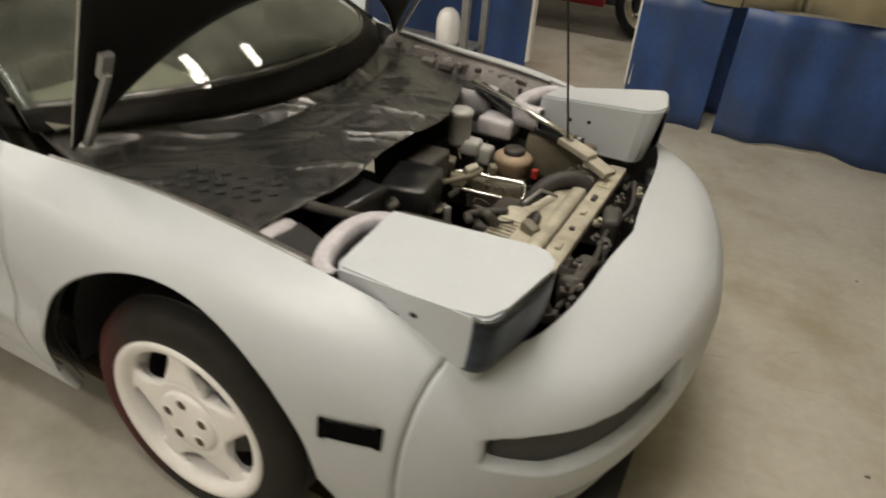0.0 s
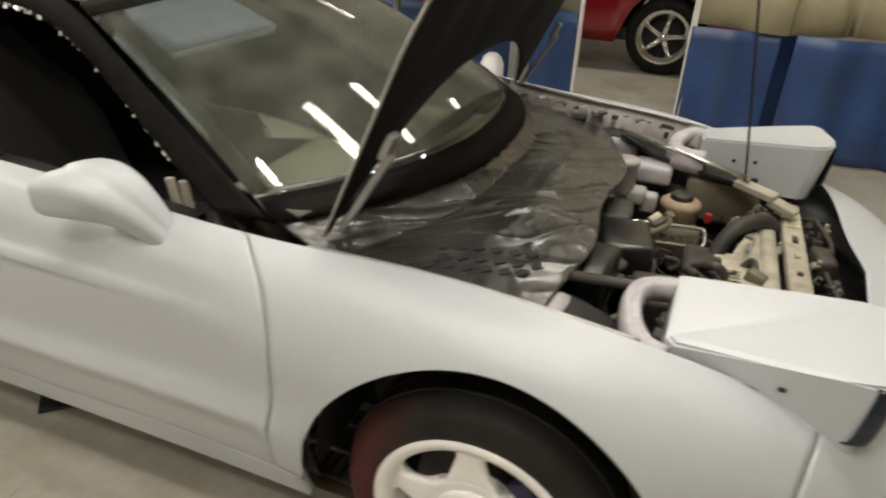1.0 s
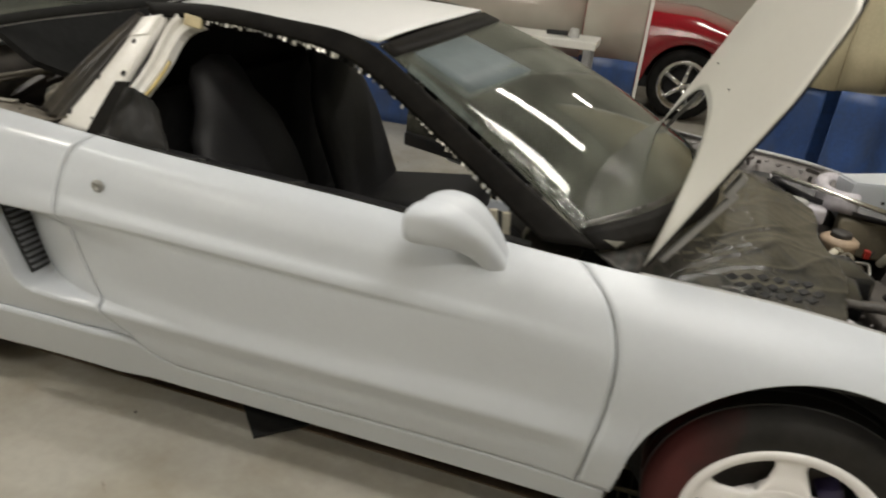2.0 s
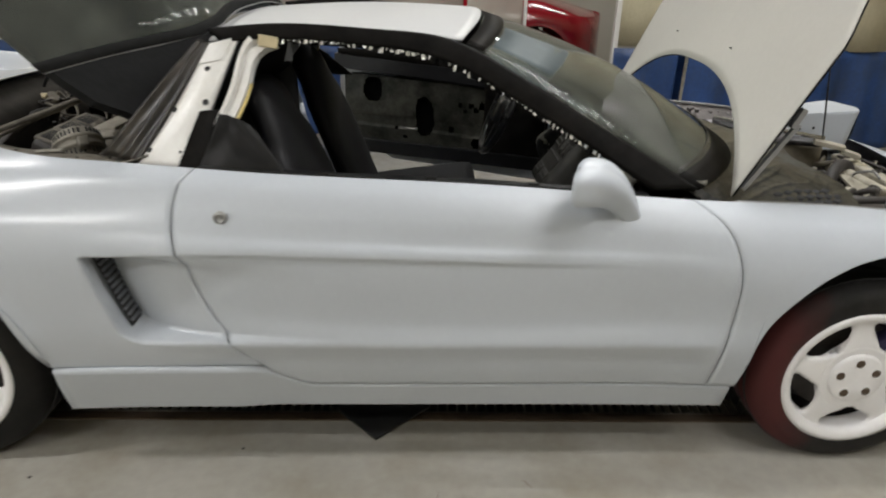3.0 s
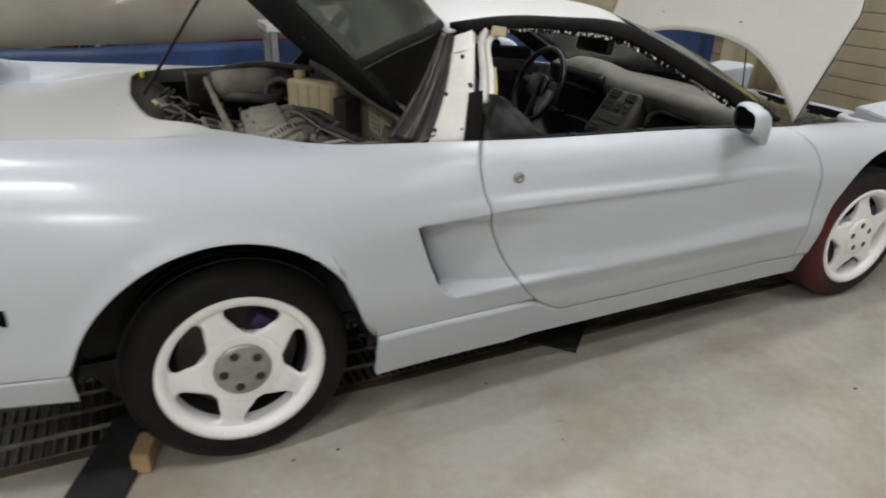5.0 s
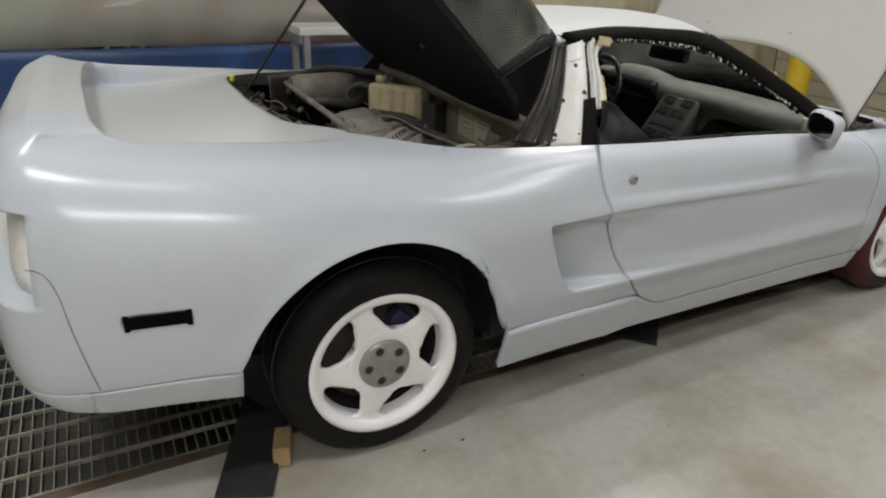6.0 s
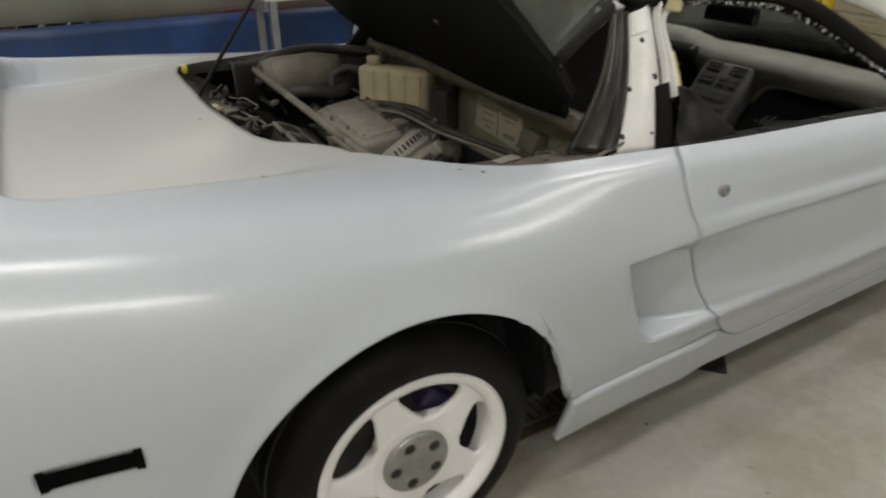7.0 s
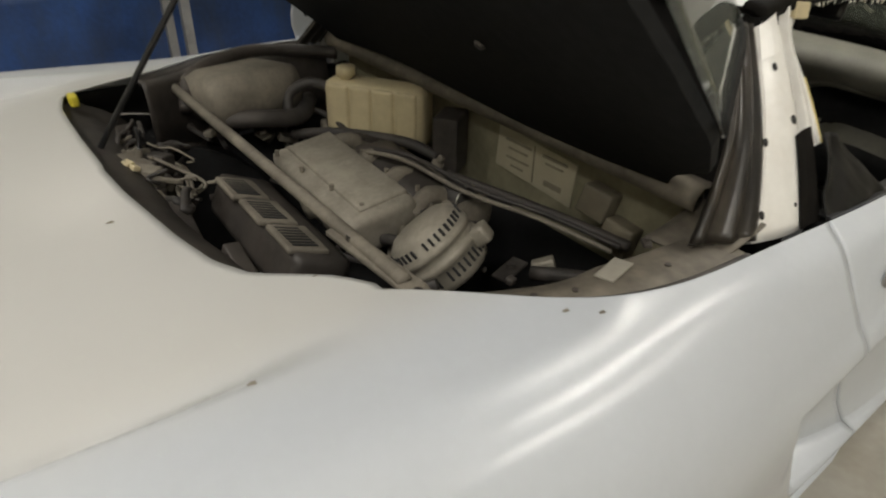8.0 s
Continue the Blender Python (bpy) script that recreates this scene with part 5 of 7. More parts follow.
# ---- headlamp pods, raised ----
for side in (-1, 1):
    pod = new("headlamp_pod")
    pod.parent = car
    bm = bmesh.new()
    plan = [(0.308, 0.452), (0.303, 0.640), (0.318, 0.660), (0.480, 0.688), (0.560, 0.7005), (0.612, 0.7075), (0.630, 0.7065), (0.641, 0.700), (0.649, 0.686), (0.654, 0.664), (0.678, 0.530), (0.679, 0.505), (0.672, 0.480), (0.654, 0.460), (0.625, 0.449)]
    top = []
    for x, y in plan:
        f, o = (x - 0.305) / 0.35, (y - 0.455) / 0.22               # towards the front, towards the outside
        top.append(bm.verts.new((x, side * y, (0.746 - 0.030 * o) * (1 - f) + (0.770 - 0.002 * o) * f)))
    bot = [bm.verts.new((x - 0.012 - 0.02 * max(0, (x - 0.6) / 0.08), side * (y - 0.012 * max(0, (y - 0.6) / 0.1)), 0.60)) for x, y in plan]
    bm.faces.new(top)
    bm.faces.new(bot[::-1])
    for k in range(len(plan)):
        bm.faces.new((top[k], bot[k], bot[(k + 1) % len(plan)], top[(k + 1) % len(plan)]))
    bmesh.ops.bevel(bm, geom=[e for e in bm.edges if e.verts[0].co.z > 0.7 and e.verts[1].co.z > 0.7], offset=0.006, segments=2, affect="EDGES")
    part("pod_cover", bm, M_PRIMER, pod)
    # glass face under the front edge, wrapping round the outer corner
    bend = smooth_line([(x, y) for x, y in plan[5:12]], 26)
    mid = np.array((0.45, 0.57))
    rows = []
    for x, y in bend:
        out = np.array((x, y)) - mid
        out = out / np.linalg.norm(out)
        rows.append([(x + out[0] * o - 0.10 * (0.757 - z), side * (y + out[1] * o - 0.05 * (0.757 - z)), z) for z, o in ((0.757, -0.004), (0.753, 0.003), (0.735, 0.005), (0.700, 0.006), (0.660, 0.006), (0.640, 0.004), (0.632, -0.006))])
    lamp_face = part("headlamp", sheet(rows, 0.003), M_LENS, pod, "dark blue-grey headlamp glass", smooth=True)
    bm = bmesh.new()
    hose(bm, [tuple(r[1]) for r in rows[::3]], 0.004, 6, 3)
    part("headlamp_bezel", bm, M_BLACK, lamp_face, "black headlamp bezel", smooth=True)
    bm = bmesh.new()
    rod(bm, (0.487, side * 0.6870, 0.700), (0.499, side * 0.6895, 0.701), 0.004, 8)
    part("pod_screw", bm, M_DEEP, pod)
    for x, z in ((0.41, 0.69), (0.47, 0.695), (0.34, 0.67)):
        bm = bmesh.new()
        rod(bm, (x, side * 0.4535, z), (x, side * 0.448, z), 0.006, 10)
        part("pod_screw", bm, M_DEEP, pod)
    # curved lilac-tinted skirt behind each pod, hollow inside
    bow = smooth_line([(0.300, 0.690), (0.262, 0.672), (0.232, 0.630), (0.213, 0.570), (0.207, 0.510), (0.215, 0.455), (0.240, 0.418), (0.280, 0.400), (0.325, 0.396)], 34)
    rows = []
    for k, (x, y) in enumerate(bow):
        d = bow[min(k + 1, 33)] - bow[max(k - 1, 0)]
        d = d / np.linalg.norm(d)
        nx, ny = -d[1], d[0]
        if nx * (0.31 - x) + ny * (0.55 - y) < 0:
            nx, ny = -nx, -ny
        rows.append([(x + nx * o, side * (y + ny * o), z) for o, z in ((0.006, 0.645), (0.001, 0.67), (0.001, 0.690), (0.006, 0.706), (0.015, 0.712), (0.020, 0.707), (0.027, 0.707), (0.032, 0.711), (0.040, 0.704), (0.043, 0.690), (0.042, 0.670))])
    part("pod_bracket", sheet(rows, 0.003), M_LILAC, pod, "lilac-tinted curved metal skirt", smooth=True)
    bm = bmesh.new()
    for k in range(5):
        block(bm, (0.278 + 0.005 * k, side * (0.60 - 0.03 * k), 0.645 - 0.01 * (k % 2)), (0.02, 0.018, 0.05), pose(0, 0, 0, 20 * k, 10, 0), 0.003)
    part("pod_linkage", bm, M_DARKM, pod)

# ---- front bay ----
bay = new("front_bay")
bay.parent = car


def tub(name, x0, x1, half, z0, z1, material, parent):
    """An open tray of one bent sheet."""
    bm = bmesh.new()
    lo = [bm.verts.new((x, y, z0)) for x, y in ((x0, -half), (x1, -half), (x1, half), (x0, half))]
    hi = [bm.verts.new((x, y, z1)) for x, y in ((x0, -half), (x1, -half), (x1, half), (x0, half))]
    bm.faces.new(lo)
    for k in range(4):
        bm.faces.new((lo[k], lo[(k + 1) % 4], hi[(k + 1) % 4], hi[k]))
    return part(name, bm, material, parent)


tub("front_tub", -0.02, 0.72, 0.50, 0.25, 0.52, M_DARKM, bay)
# inner ledges of the wings
for side in (-1, 1):
    rows = []
    for x in np.linspace(0.62, -0.40, 40):
        q = skin(float(u_of(x)), 1.0)[0]
        rows.append([(x, side * (-q[1] + 0.004), q[2] - 0.004), (x, side * (-q[1] - 0.012), q[2] - 0.022), (x, side * (-q[1] - 0.05), q[2] - 0.028), (x, side * (-q[1] - 0.075), q[2] - 0.05), (x, side * 0.50, q[2] - 0.20)])
    part("wing_ledge", sheet(rows, 0.003), M_DIRTY, bay, "dirty inner wing ledge", smooth=True)
    bm = bmesh.new()
    block(bm, (0.04, side * 0.565, 0.645), (0.15, 0.12, 0.09), pose(0, 0, 0, 0, 0, 6 * side), 0.03)
    part("strut_tower", bm, M_LILAC, bay, "pale primed suspension tower", smooth=True)
    bm = bmesh.new()
    for k in range(4):
        block(bm, (-0.33 + 0.075 * k, side * 0.60, 0.722), (0.05, 0.05, 0.02), pose(0, 0, 0, 0, 3, 10 * side), 0.004)
    if side > 0:
        part("ledge_plate", bm, M_DIRTY, bay, smooth=True)
    else:
        bm.free()

# cross panel and radiator along the nose
bm = bmesh.new()
block(bm, (0.592, 0.02, 0.575), (0.055, 0.82, 0.03), bevel=0.008)
part("radiator_panel", bm, M_BEIGE, bay, "dusty beige cross panel")
bm = bmesh.new()
block(bm, (0.530, 0.02, 0.555), (0.045, 0.70, 0.05), bevel=0.018)
part("radiator_tank", bm, M_BEIGE, bay, "dusty beige radiator top tank", smooth=True)
bm = bmesh.new()
block(bm, (0.455, -0.07, 0.535), (0.07, 0.30, 0.045), bevel=0.012)
part("fan_shroud", bm, M_BEIGE, bay, "dusty beige shroud")
for k in range(9):
    bm = bmesh.new()
    block(bm, (0.430, -0.19 + 0.018 * k, 0.566), (0.06, 0.007, 0.012), bevel=0.002)
    part("shroud_fin", bm, M_BEIGE, bay)
for k in range(8):
    bm = bmesh.new()
    block(bm, (0.592, -0.34 + 0.1 * k, 0.594), (0.014, 0.012 + 0.01 * (k % 3), 0.008), bevel=0.002)
    part("panel_bolt", bm, M_DARKM if k % 2 else M_BEIGE, bay)
bm = bmesh.new()
block(bm, (0.592, 0.28, 0.5925), (0.04, 0.07, 0.004), bevel=0.001)
part("paper_tag", bm, M_LABEL, bay, "small pale yellow paper tag")
# broad dusty cover between shroud and cross panel
bm = bmesh.new()
outline = [(0.397, -0.34), (0.395, 0.035), (0.436, 0.045), (0.452, 0.110), (0.476, 0.200), (0.520, 0.245), (0.545, 0.245), (0.530, -0.34)]
lower = [bm.verts.new((x, y, 0.556)) for x, y in outline]
upper = [bm.verts.new((x, y, 0.566)) for x, y in outline]
bm.faces.new(upper[::-1])
bm.faces.new(lower)
for k in range(len(outline)):
    bm.faces.new((lower[k], upper[k], upper[(k + 1) % len(outline)], lower[(k + 1) % len(outline)]))
bmesh.ops.recalc_face_normals(bm, faces=bm.faces)
part("shroud_cover", bm, M_BEIGE, bay, "dusty beige cover")
# hose loop by the radiator
bm = bmesh.new()
hose(bm, [(0.40, 0.14, 0.50), (0.44, 0.19, 0.575), (0.50, 0.24, 0.595), (0.545, 0.26, 0.57), (0.55, 0.27, 0.50)], 0.024, 10)
part("radiator_hose", bm, M_HOSE, bay, "black radiator hose", smooth=True)
# reservoir: round dusty body with a black cap
bm = lathe([(0.0, 0.605), (0.030, 0.605), (0.034, 0.600), (0.034, 0.586), (0.0, 0.586)], 28, "Z")
bmesh.ops.translate(bm, verts=bm.verts, vec=(0.285, 0.326, 0))
part("reservoir_cap", bm, M_HOSE, bay, "dark screw cap", smooth=True)
bm = lathe([(0.0, 0.590), (0.046, 0.588), (0.060, 0.578), (0.062, 0.566), (0.056, 0.558), (0.056, 0.52), (0.0, 0.52)], 32, "Z")
bmesh.ops.translate(bm, verts=bm.verts, vec=(0.285, 0.326, 0))
part("brake_reservoir", bm, M_BRAKE, bay, "dusty brown fluid reservoir", smooth=True)
bm = lathe([(0.0, 0.70), (0.036, 0.70), (0.041, 0.695), (0.041, 0.684), (0.036, 0.682), (0.036, 0.60), (0.03, 0.585), (0, 0.585)], 28, "Z")
bmesh.ops.translate(bm, verts=bm.verts, vec=(0.106, 0.293, 0))
part("washer_filler", bm, M_BOTTLE, bay, "milky white filler neck with a grey cap", smooth=True)
bm = bmesh.new()
block(bm, (0.145, 0.300, 0.585), (0.07, 0.06, 0.05), bevel=0.015)
block(bm, (0.19, 0.32, 0.56), (0.05, 0.05, 0.06), bevel=0.012)
part("pump_body", bm, M_BOTTLE, bay, "grey plastic pump body", smooth=True)
# bright tubular frame over the pump unit
bm = bmesh.new()
z = 0.535
hose(bm, [(0.180, 0.185, z + 0.015), (0.345, 0.230, z + 0.006), (0.364, 0.232, z + 0.001), (0.371, 0.222, z - 0.018), (0.369, 0.208, z - 0.037), (0.352, 0.203, z - 0.043),
          (0.190, 0.148, z - 0.026), (0.168, 0.144, z - 0.021), (0.158, 0.154, z - 0.004), (0.160, 0.176, z + 0.012), (0.180, 0.185, z + 0.015)], 0.0062, 8, 5)
part("guard_frame", bm, M_TUBING, bay, "bright bent tube guard", smooth=True)
bm = bmesh.new()
block(bm, (0.27, 0.245, 0.475), (0.17, 0.07, 0.10), pose(0, 0, 0, 0, 0, 14), 0.010)
for k in range(6):
    block(bm, (0.200 + 0.026 * k, 0.197 + 0.0075 * k, 0.500 + 0.014 * (-1) ** k), (0.018, 0.022, 0.020), pose(0, 0, 0, 8 * k, 0, 14), 0.004)
    rod(bm, (0.205 + 0.026 * k, 0.21 + 0.0075 * k, 0.515), (0.205 + 0.026 * k, 0.185 + 0.0075 * k, 0.53 - 0.006 * k), 0.005, 8)
part("valve_block", bm, M_OLIVE, bay, "olive-brown hydraulic block", smooth=True)
bm = bmesh.new()
block(bm, (0.37, 0.30, 0.55), (0.02, 0.02, 0.03), bevel=0.004)
part("red_clip", bm, M_REDP, bay, "small red clip")
# slanting bars to the far wing and the prop's foot
bm = bmesh.new()
rod(bm, (0.05, 0.50, 0.722), (0.46, 0.335, 0.680), 0.009, 12)
part("cross_stay", bm, M_TUBING, bay, "polished steel stay", smooth=True)
rows = []
for t in np.linspace(0, 1, 14):
    c = Vector((0.06 + 0.42 * t, 0.520 - 0.17 * t, 0.712 - 0.045 * t - 0.02 * math.sin(math.pi * t)))
    rows.append([c + Vector((dx, dy, dz)) for dx, dy, dz in ((0.004, 0.022, 0.004), (0.004, 0.020, -0.020), (-0.004, -0.012, -0.024), (-0.006, -0.016, -0.004))])
part("stay_channel", sheet(rows, 0.003), M_BLACK, bay, "black curved channel under the stay", smooth=True)
bm = bmesh.new()
block(bm, (0.48, 0.325, 0.655), (0.12, 0.05, 0.02), pose(0, 0, 0, 0, 8, -22), 0.004)
block(bm, (0.56, 0.30, 0.625), (0.08, 0.05, 0.02), pose(0, 0, 0, 0, 15, -22), 0.004)
part("stay_bracket", bm, M_BEIGE, bay, "pale bracket")
bm = bmesh.new()
rod(bm, (0.05, -0.48, 0.700), (0.44, -0.36, 0.660), 0.012, 12)
part("cross_stay", bm, M_DARKM, bay, smooth=True)
# dark boxes, hoses and wiring at the back of the bay
for c, s, r, m, nm in (((0.17, -0.12, 0.60), (0.13, 0.17, 0.11), 12, M_BLACK, "ducting_box"), ((0.10, -0.33, 0.63), (0.14, 0.17, 0.10), -6, M_BLACK, "battery_box"),
                       ((0.28, -0.30, 0.57), (0.13, 0.14, 0.10), 8, M_DARKM, "relay_box"), ((0.12, 0.06, 0.58), (0.09, 0.13, 0.12), 4, M_DARKM, "blower_case"),
                       ((0.38, 0.06, 0.47), (0.12, 0.22, 0.10), 0, M_DARKM, "fan_motor"), ((0.66, 0.10, 0.55), (0.05, 0.10, 0.09), 10, M_DARKM, "horn_unit"),
                       ((0.66, -0.18, 0.54), (0.05, 0.14, 0.08), -8, M_DARKM, "latch_case"), ((0.40, 0.44, 0.56), (0.22, 0.07, 0.14), 0, M_OLIVE, "wing_liner"),
                       ((0.18, 0.44, 0.62), (0.12, 0.10, 0.06), 0, M_LILAC, "bracket_plate")):
    bm = bmesh.new()
    block(bm, c, s, pose(0, 0, 0, 0, 0, r), 0.014)
    part(nm, bm, m, bay, smooth=True)
rng = random.Random(5)
for k in range(26):
    x, y = rng.uniform(0.08, 0.50), rng.uniform(-0.40, 0.45)
    z = rng.uniform(0.48, 0.60)
    if 0.10 < x < 0.46 and 0.02 < y < 0.34:
        z = 0.40 + 0.4 * (z - 0.48)                       # clear of the pump and its guard
    bm = bmesh.new()
    p0 = Vector((x, y, z))
    pts = [p0]
    for _ in range(3):
        p0 = p0 + Vector((rng.uniform(-.08, .08), rng.uniform(-.10, .10), rng.uniform(-.03, .035)))
        pts.append(p0)
    hose(bm, pts, rng.choice((0.005, 0.008, 0.012)), 7, 4)
    part("wiring_loom" if k % 2 else "rubber_pipe", bm, rng.choice((M_HOSE, M_HOSE, M_DARKM, M_GALV, M_OLIVE)), bay, smooth=True)
for k in range(18):
    bm = bmesh.new()
    block(bm, (rng.uniform(0.10, 0.66), rng.uniform(-0.38, 0.44), rng.uniform(0.50, 0.585)), (rng.uniform(.02, .05), rng.uniform(.02, .05), rng.uniform(.02, .05)),
          pose(0, 0, 0, rng.uniform(-20, 20), rng.uniform(-20, 20), rng.uniform(0, 90)), 0.006)
    part("connector", bm, rng.choice((M_DARKM, M_BLACK, M_OLIVE, M_BEIGE, M_GALV)), bay, smooth=True)

for side in (-1, 1):
    bm = bmesh.new()
    hose(bm, [(x, side * (-skin(float(u_of(x)), 1.0)[0][1] - 0.006), skin(float(u_of(x)), 1.0)[0][2] - 0.004) for x in np.linspace(0.26, -0.38, 12)], 0.006, 8, 4)
    part("wing_lip", bm, M_GALV, bay, "pale metal wing edge", smooth=True)
    for k in range(16 if side > 0 else 0):
        x = 0.20 - 0.036 * k + rng.uniform(-.012, .012)
        q = skin(float(u_of(x)), 1.0)[0]
        y = -q[1] - rng.uniform(0.03, 0.13)
        bm = bmesh.new()
        s = rng.uniform(0.012, 0.03)
        block(bm, (x, side * y, q[2] - 0.028 - 0.5 * max(0, -q[1] - y - 0.07) * -1), (s * 1.5, s, 0.014), pose(0, 0, 0, rng.uniform(-15, 15), rng.uniform(-15, 15), rng.uniform(0, 90)), 0.003)
        if k % 3 == 0:
            rod(bm, (x, side * y, q[2] - 0.04), (x, side * y, q[2] - 0.020), 0.007, 8)
        part("ledge_fitting", bm, rng.choice((M_DARKM, M_DIRTY, M_LILAC, M_GALV, M_HOSE)), bay)
for k in range(60):
    c = Vector((rng.uniform(0.06, 0.60), rng.uniform(-0.42, 0.44), rng.uniform(0.50, 0.60)))
    if 0.12 < c.x < 0.42 and 0.06 < c.y < 0.34:
        c.z -= 0.11
    turn = pose(0, 0, 0, rng.uniform(-40, 40), rng.uniform(-40, 40), rng.uniform(0, 90))
    s = rng.uniform(0.010, 0.026)
    bm = bmesh.new()
    if k % 3 == 0:
        rod(bm, (0, 0, -s), (0, 0, s), s * 0.6, 10)
        rod(bm, (0, 0, s), (0, 0, s * 1.5), s * 0.35, 8)
    elif k % 3 == 1:
        block(bm, (0, 0, 0), (s * 2, s, s * 0.5), None, 0.003)
        rod(bm, (s * 0.5, 0, 0), (s * 0.5, 0, s), 0.005, 6)
    else:
        hose(bm, [(-s * 2, 0, 0), (-s, s, s * 0.7), (s, -s, s * 0.4), (s * 2.4, 0, -s)], 0.004, 6, 4)
    bmesh.ops.transform(bm, matrix=Matrix.Translation(c) @ turn, verts=bm.verts)
    part("bay_fitting", bm, rng.choice((M_DARKM, M_DARKM, M_HOSE, M_DIRTY, M_BEIGE, M_GALV, M_OLIVE)), bay, smooth=k % 3 == 2)
for k in range(26):
    y = -0.36 + 0.029 * k
    c = Vector((rng.uniform(0.635, 0.70), y, rng.uniform(0.53, 0.585)))
    s = rng.uniform(0.010, 0.022)
    bm = bmesh.new()
    block(bm, (0, 0, 0), (s * 1.6, s * 1.2, s), None, 0.003)
    rod(bm, (0, 0, 0), (0, 0, s * 1.4), s * 0.4, 8)
    bmesh.ops.transform(bm, matrix=Matrix.Translation(c) @ pose(0, 0, 0, rng.uniform(-30, 30), rng.uniform(-30, 30), rng.uniform(0, 90)), verts=bm.verts)
    part("nose_fitting", bm, rng.choice((M_DARKM, M_DARKM, M_HOSE, M_DIRTY, M_BEIGE)), bay)
bm = bmesh.new()
hose(bm, [(0.66, -0.34, 0.56), (0.68, -0.15, 0.575), (0.665, 0.05, 0.565), (0.69, 0.2, 0.575), (0.66, 0.36, 0.58)], 0.007, 8, 5)
part("wiring_loom", bm, M_HOSE, bay, smooth=True)

# masking film over the cowl, from the glass down to the front bay


def crumple(x, y):
    """Sharp folds that fan out from the near corner of the glass, and small creases across them."""
    r, a = math.hypot(x + 0.55, y + 0.75), math.atan2(y + 0.75, x + 0.55)
    fan = 1 - min(1, abs(noise.noise((a * 7 + 0.5 * noise.noise((x * 5, y * 5, 9)), r * 1.6, 3))) * 4.0)
    cross = 1 - min(1, abs(noise.noise((x * 11, y * 11, 5))) * 4.5)
    small = 1 - min(1, abs(noise.noise((x * 23 + y * 6, y * 17, 6))) * 4.0)
    return 0.0048 * fan ** 2 + 0.0020 * cross ** 2 + 0.0009 * small ** 2


rows = []
for i in range(181):
    a = -1 + 2 * i / 180
    y = 0.665 * a
    row = []
    front = 0.105 - (0.26 if a > 0 else 0.03) * abs(a) ** 3 + 0.012 * math.sin(9 * a)
    back = screen_point(a, 0.10)
    for j in range(91):
        v = j / 90
        x = back[0] + 0.008 + (front - back[0]) * v
        zb = back[2] + 0.008
        flat = 0.758 - 0.035 * abs(a) ** 2 - 0.035 * max(0, v - 0.6) / 0.4
        z = zb + (flat - zb) * min(1, (v / 0.30)) ** 0.7
        e = min(1, v * 6) * (1 - 0.5 * abs(a) ** 4)
        z += e * (0.010 * noise.noise((x * 5, y * 4, 1)) + 0.004 * noise.noise((x * 12, y * 5, 2)) + crumple(x, y) - 0.002)
        if abs(a) > 0.97:
            z -= 0.01
        row.append((x, y, z))
    rows.append(row)
film = part("masking_film", sheet(rows, 0.002), M_FILM, car, "wrinkled grey masking film over the cowl", smooth=True)
flat = np.array([p for r in rows for p in r])
# dark cells of the cowl grille that press through the film
for m in range(3):
    for k in range(6):
        x, y = -0.170 + 0.036 * k + 0.018 * (m % 2), -0.605 + 0.036 * m + 0.014 * k
        z = flat[np.argmin((flat[:, 0] - x) ** 2 + (flat[:, 1] - y) ** 2), 2]
        bm = bmesh.new()
        block(bm, (x, y, z + 0.0008), (0.024, 0.019, 0.004), pose(0, 0, 0, 3, -6, 40), 0.0018)
        part("cowl_slot", bm, M_DEEP, film)

# ---- cabin ----
cabin = new("cabin")
cabin.parent = car
bm = bmesh.new()
block(bm, (-1.2, 0, 0.28), (1.5, 1.4, 0.02))
block(bm, (-1.2, 0, 0.36), (1.2, 0.24, 0.16), bevel=0.03)
part("floor_pan", bm, M_CLOTH, cabin)
bm = bmesh.new()
block(bm, (-1.80, 0, 0.60), (0.04, 1.36, 0.62))
part("rear_bulkhead", bm, M_CLOTH, cabin)
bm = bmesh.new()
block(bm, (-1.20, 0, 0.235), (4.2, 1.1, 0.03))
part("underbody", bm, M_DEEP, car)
rows = [[(-1.84 + 0.10 * v, y * (1 - 0.14 * v), 0.86 + 0.29 * v) for v in np.linspace(0, 1, 6)] for y in np.linspace(-0.60, 0.62, 12)]
part("rear_window", sheet(rows, 0.004), M_MASK, cabin, "black masked glass behind the seats")
# dashboard as a swept section
rows = []
for i in range(49):
    a = -1 + 2 * i / 48
    y = 0.655 * a
    hump = 0.040 * math.exp(-((y - 0.35) / 0.17) ** 4)
    dip = 0.05 * math.exp(-((y + 0.37) / 0.18) ** 6)
    end = -0.14 * a * a
    sec = [(-0.30 + end, 0.795), (-0.44 + 0.6 * end, 0.818), (-0.555 + 0.2 * end, 0.828 + hump), (-0.62 - hump, 0.815 + hump), (-0.645 - hump, 0.775), (-0.625 + dip, 0.735), (-0.60 + 1.6 * dip, 0.69),
           (-0.63 + dip, 0.62), (-0.68, 0.575), (-0.66, 0.50), (-0.60, 0.40)]
    rows.append([(x, y, z) for x, z in smooth_line(sec, 34)])
part("dashboard", sheet(rows, 0.01), M_DASHPAD, cabin, "dusty tan-grey vinyl dashboard", smooth=True)


def dash_face(y, z, off=0.0):
    """Point on the rear face of the dash at y and height z, pushed towards the seats."""
    i = min(max((y / 0.655 + 1) * 24, 0.0), 47.999)
    xs = []
    for line in (np.array(rows[int(i)]), np.array(rows[int(i) + 1])):
        low = line[12:][::-1]
        xs.append(float(np.interp(z, low[:, 2], low[:, 0])))
    return (xs[0] + (xs[1] - xs[0]) * (i - int(i)) - off, y, z)


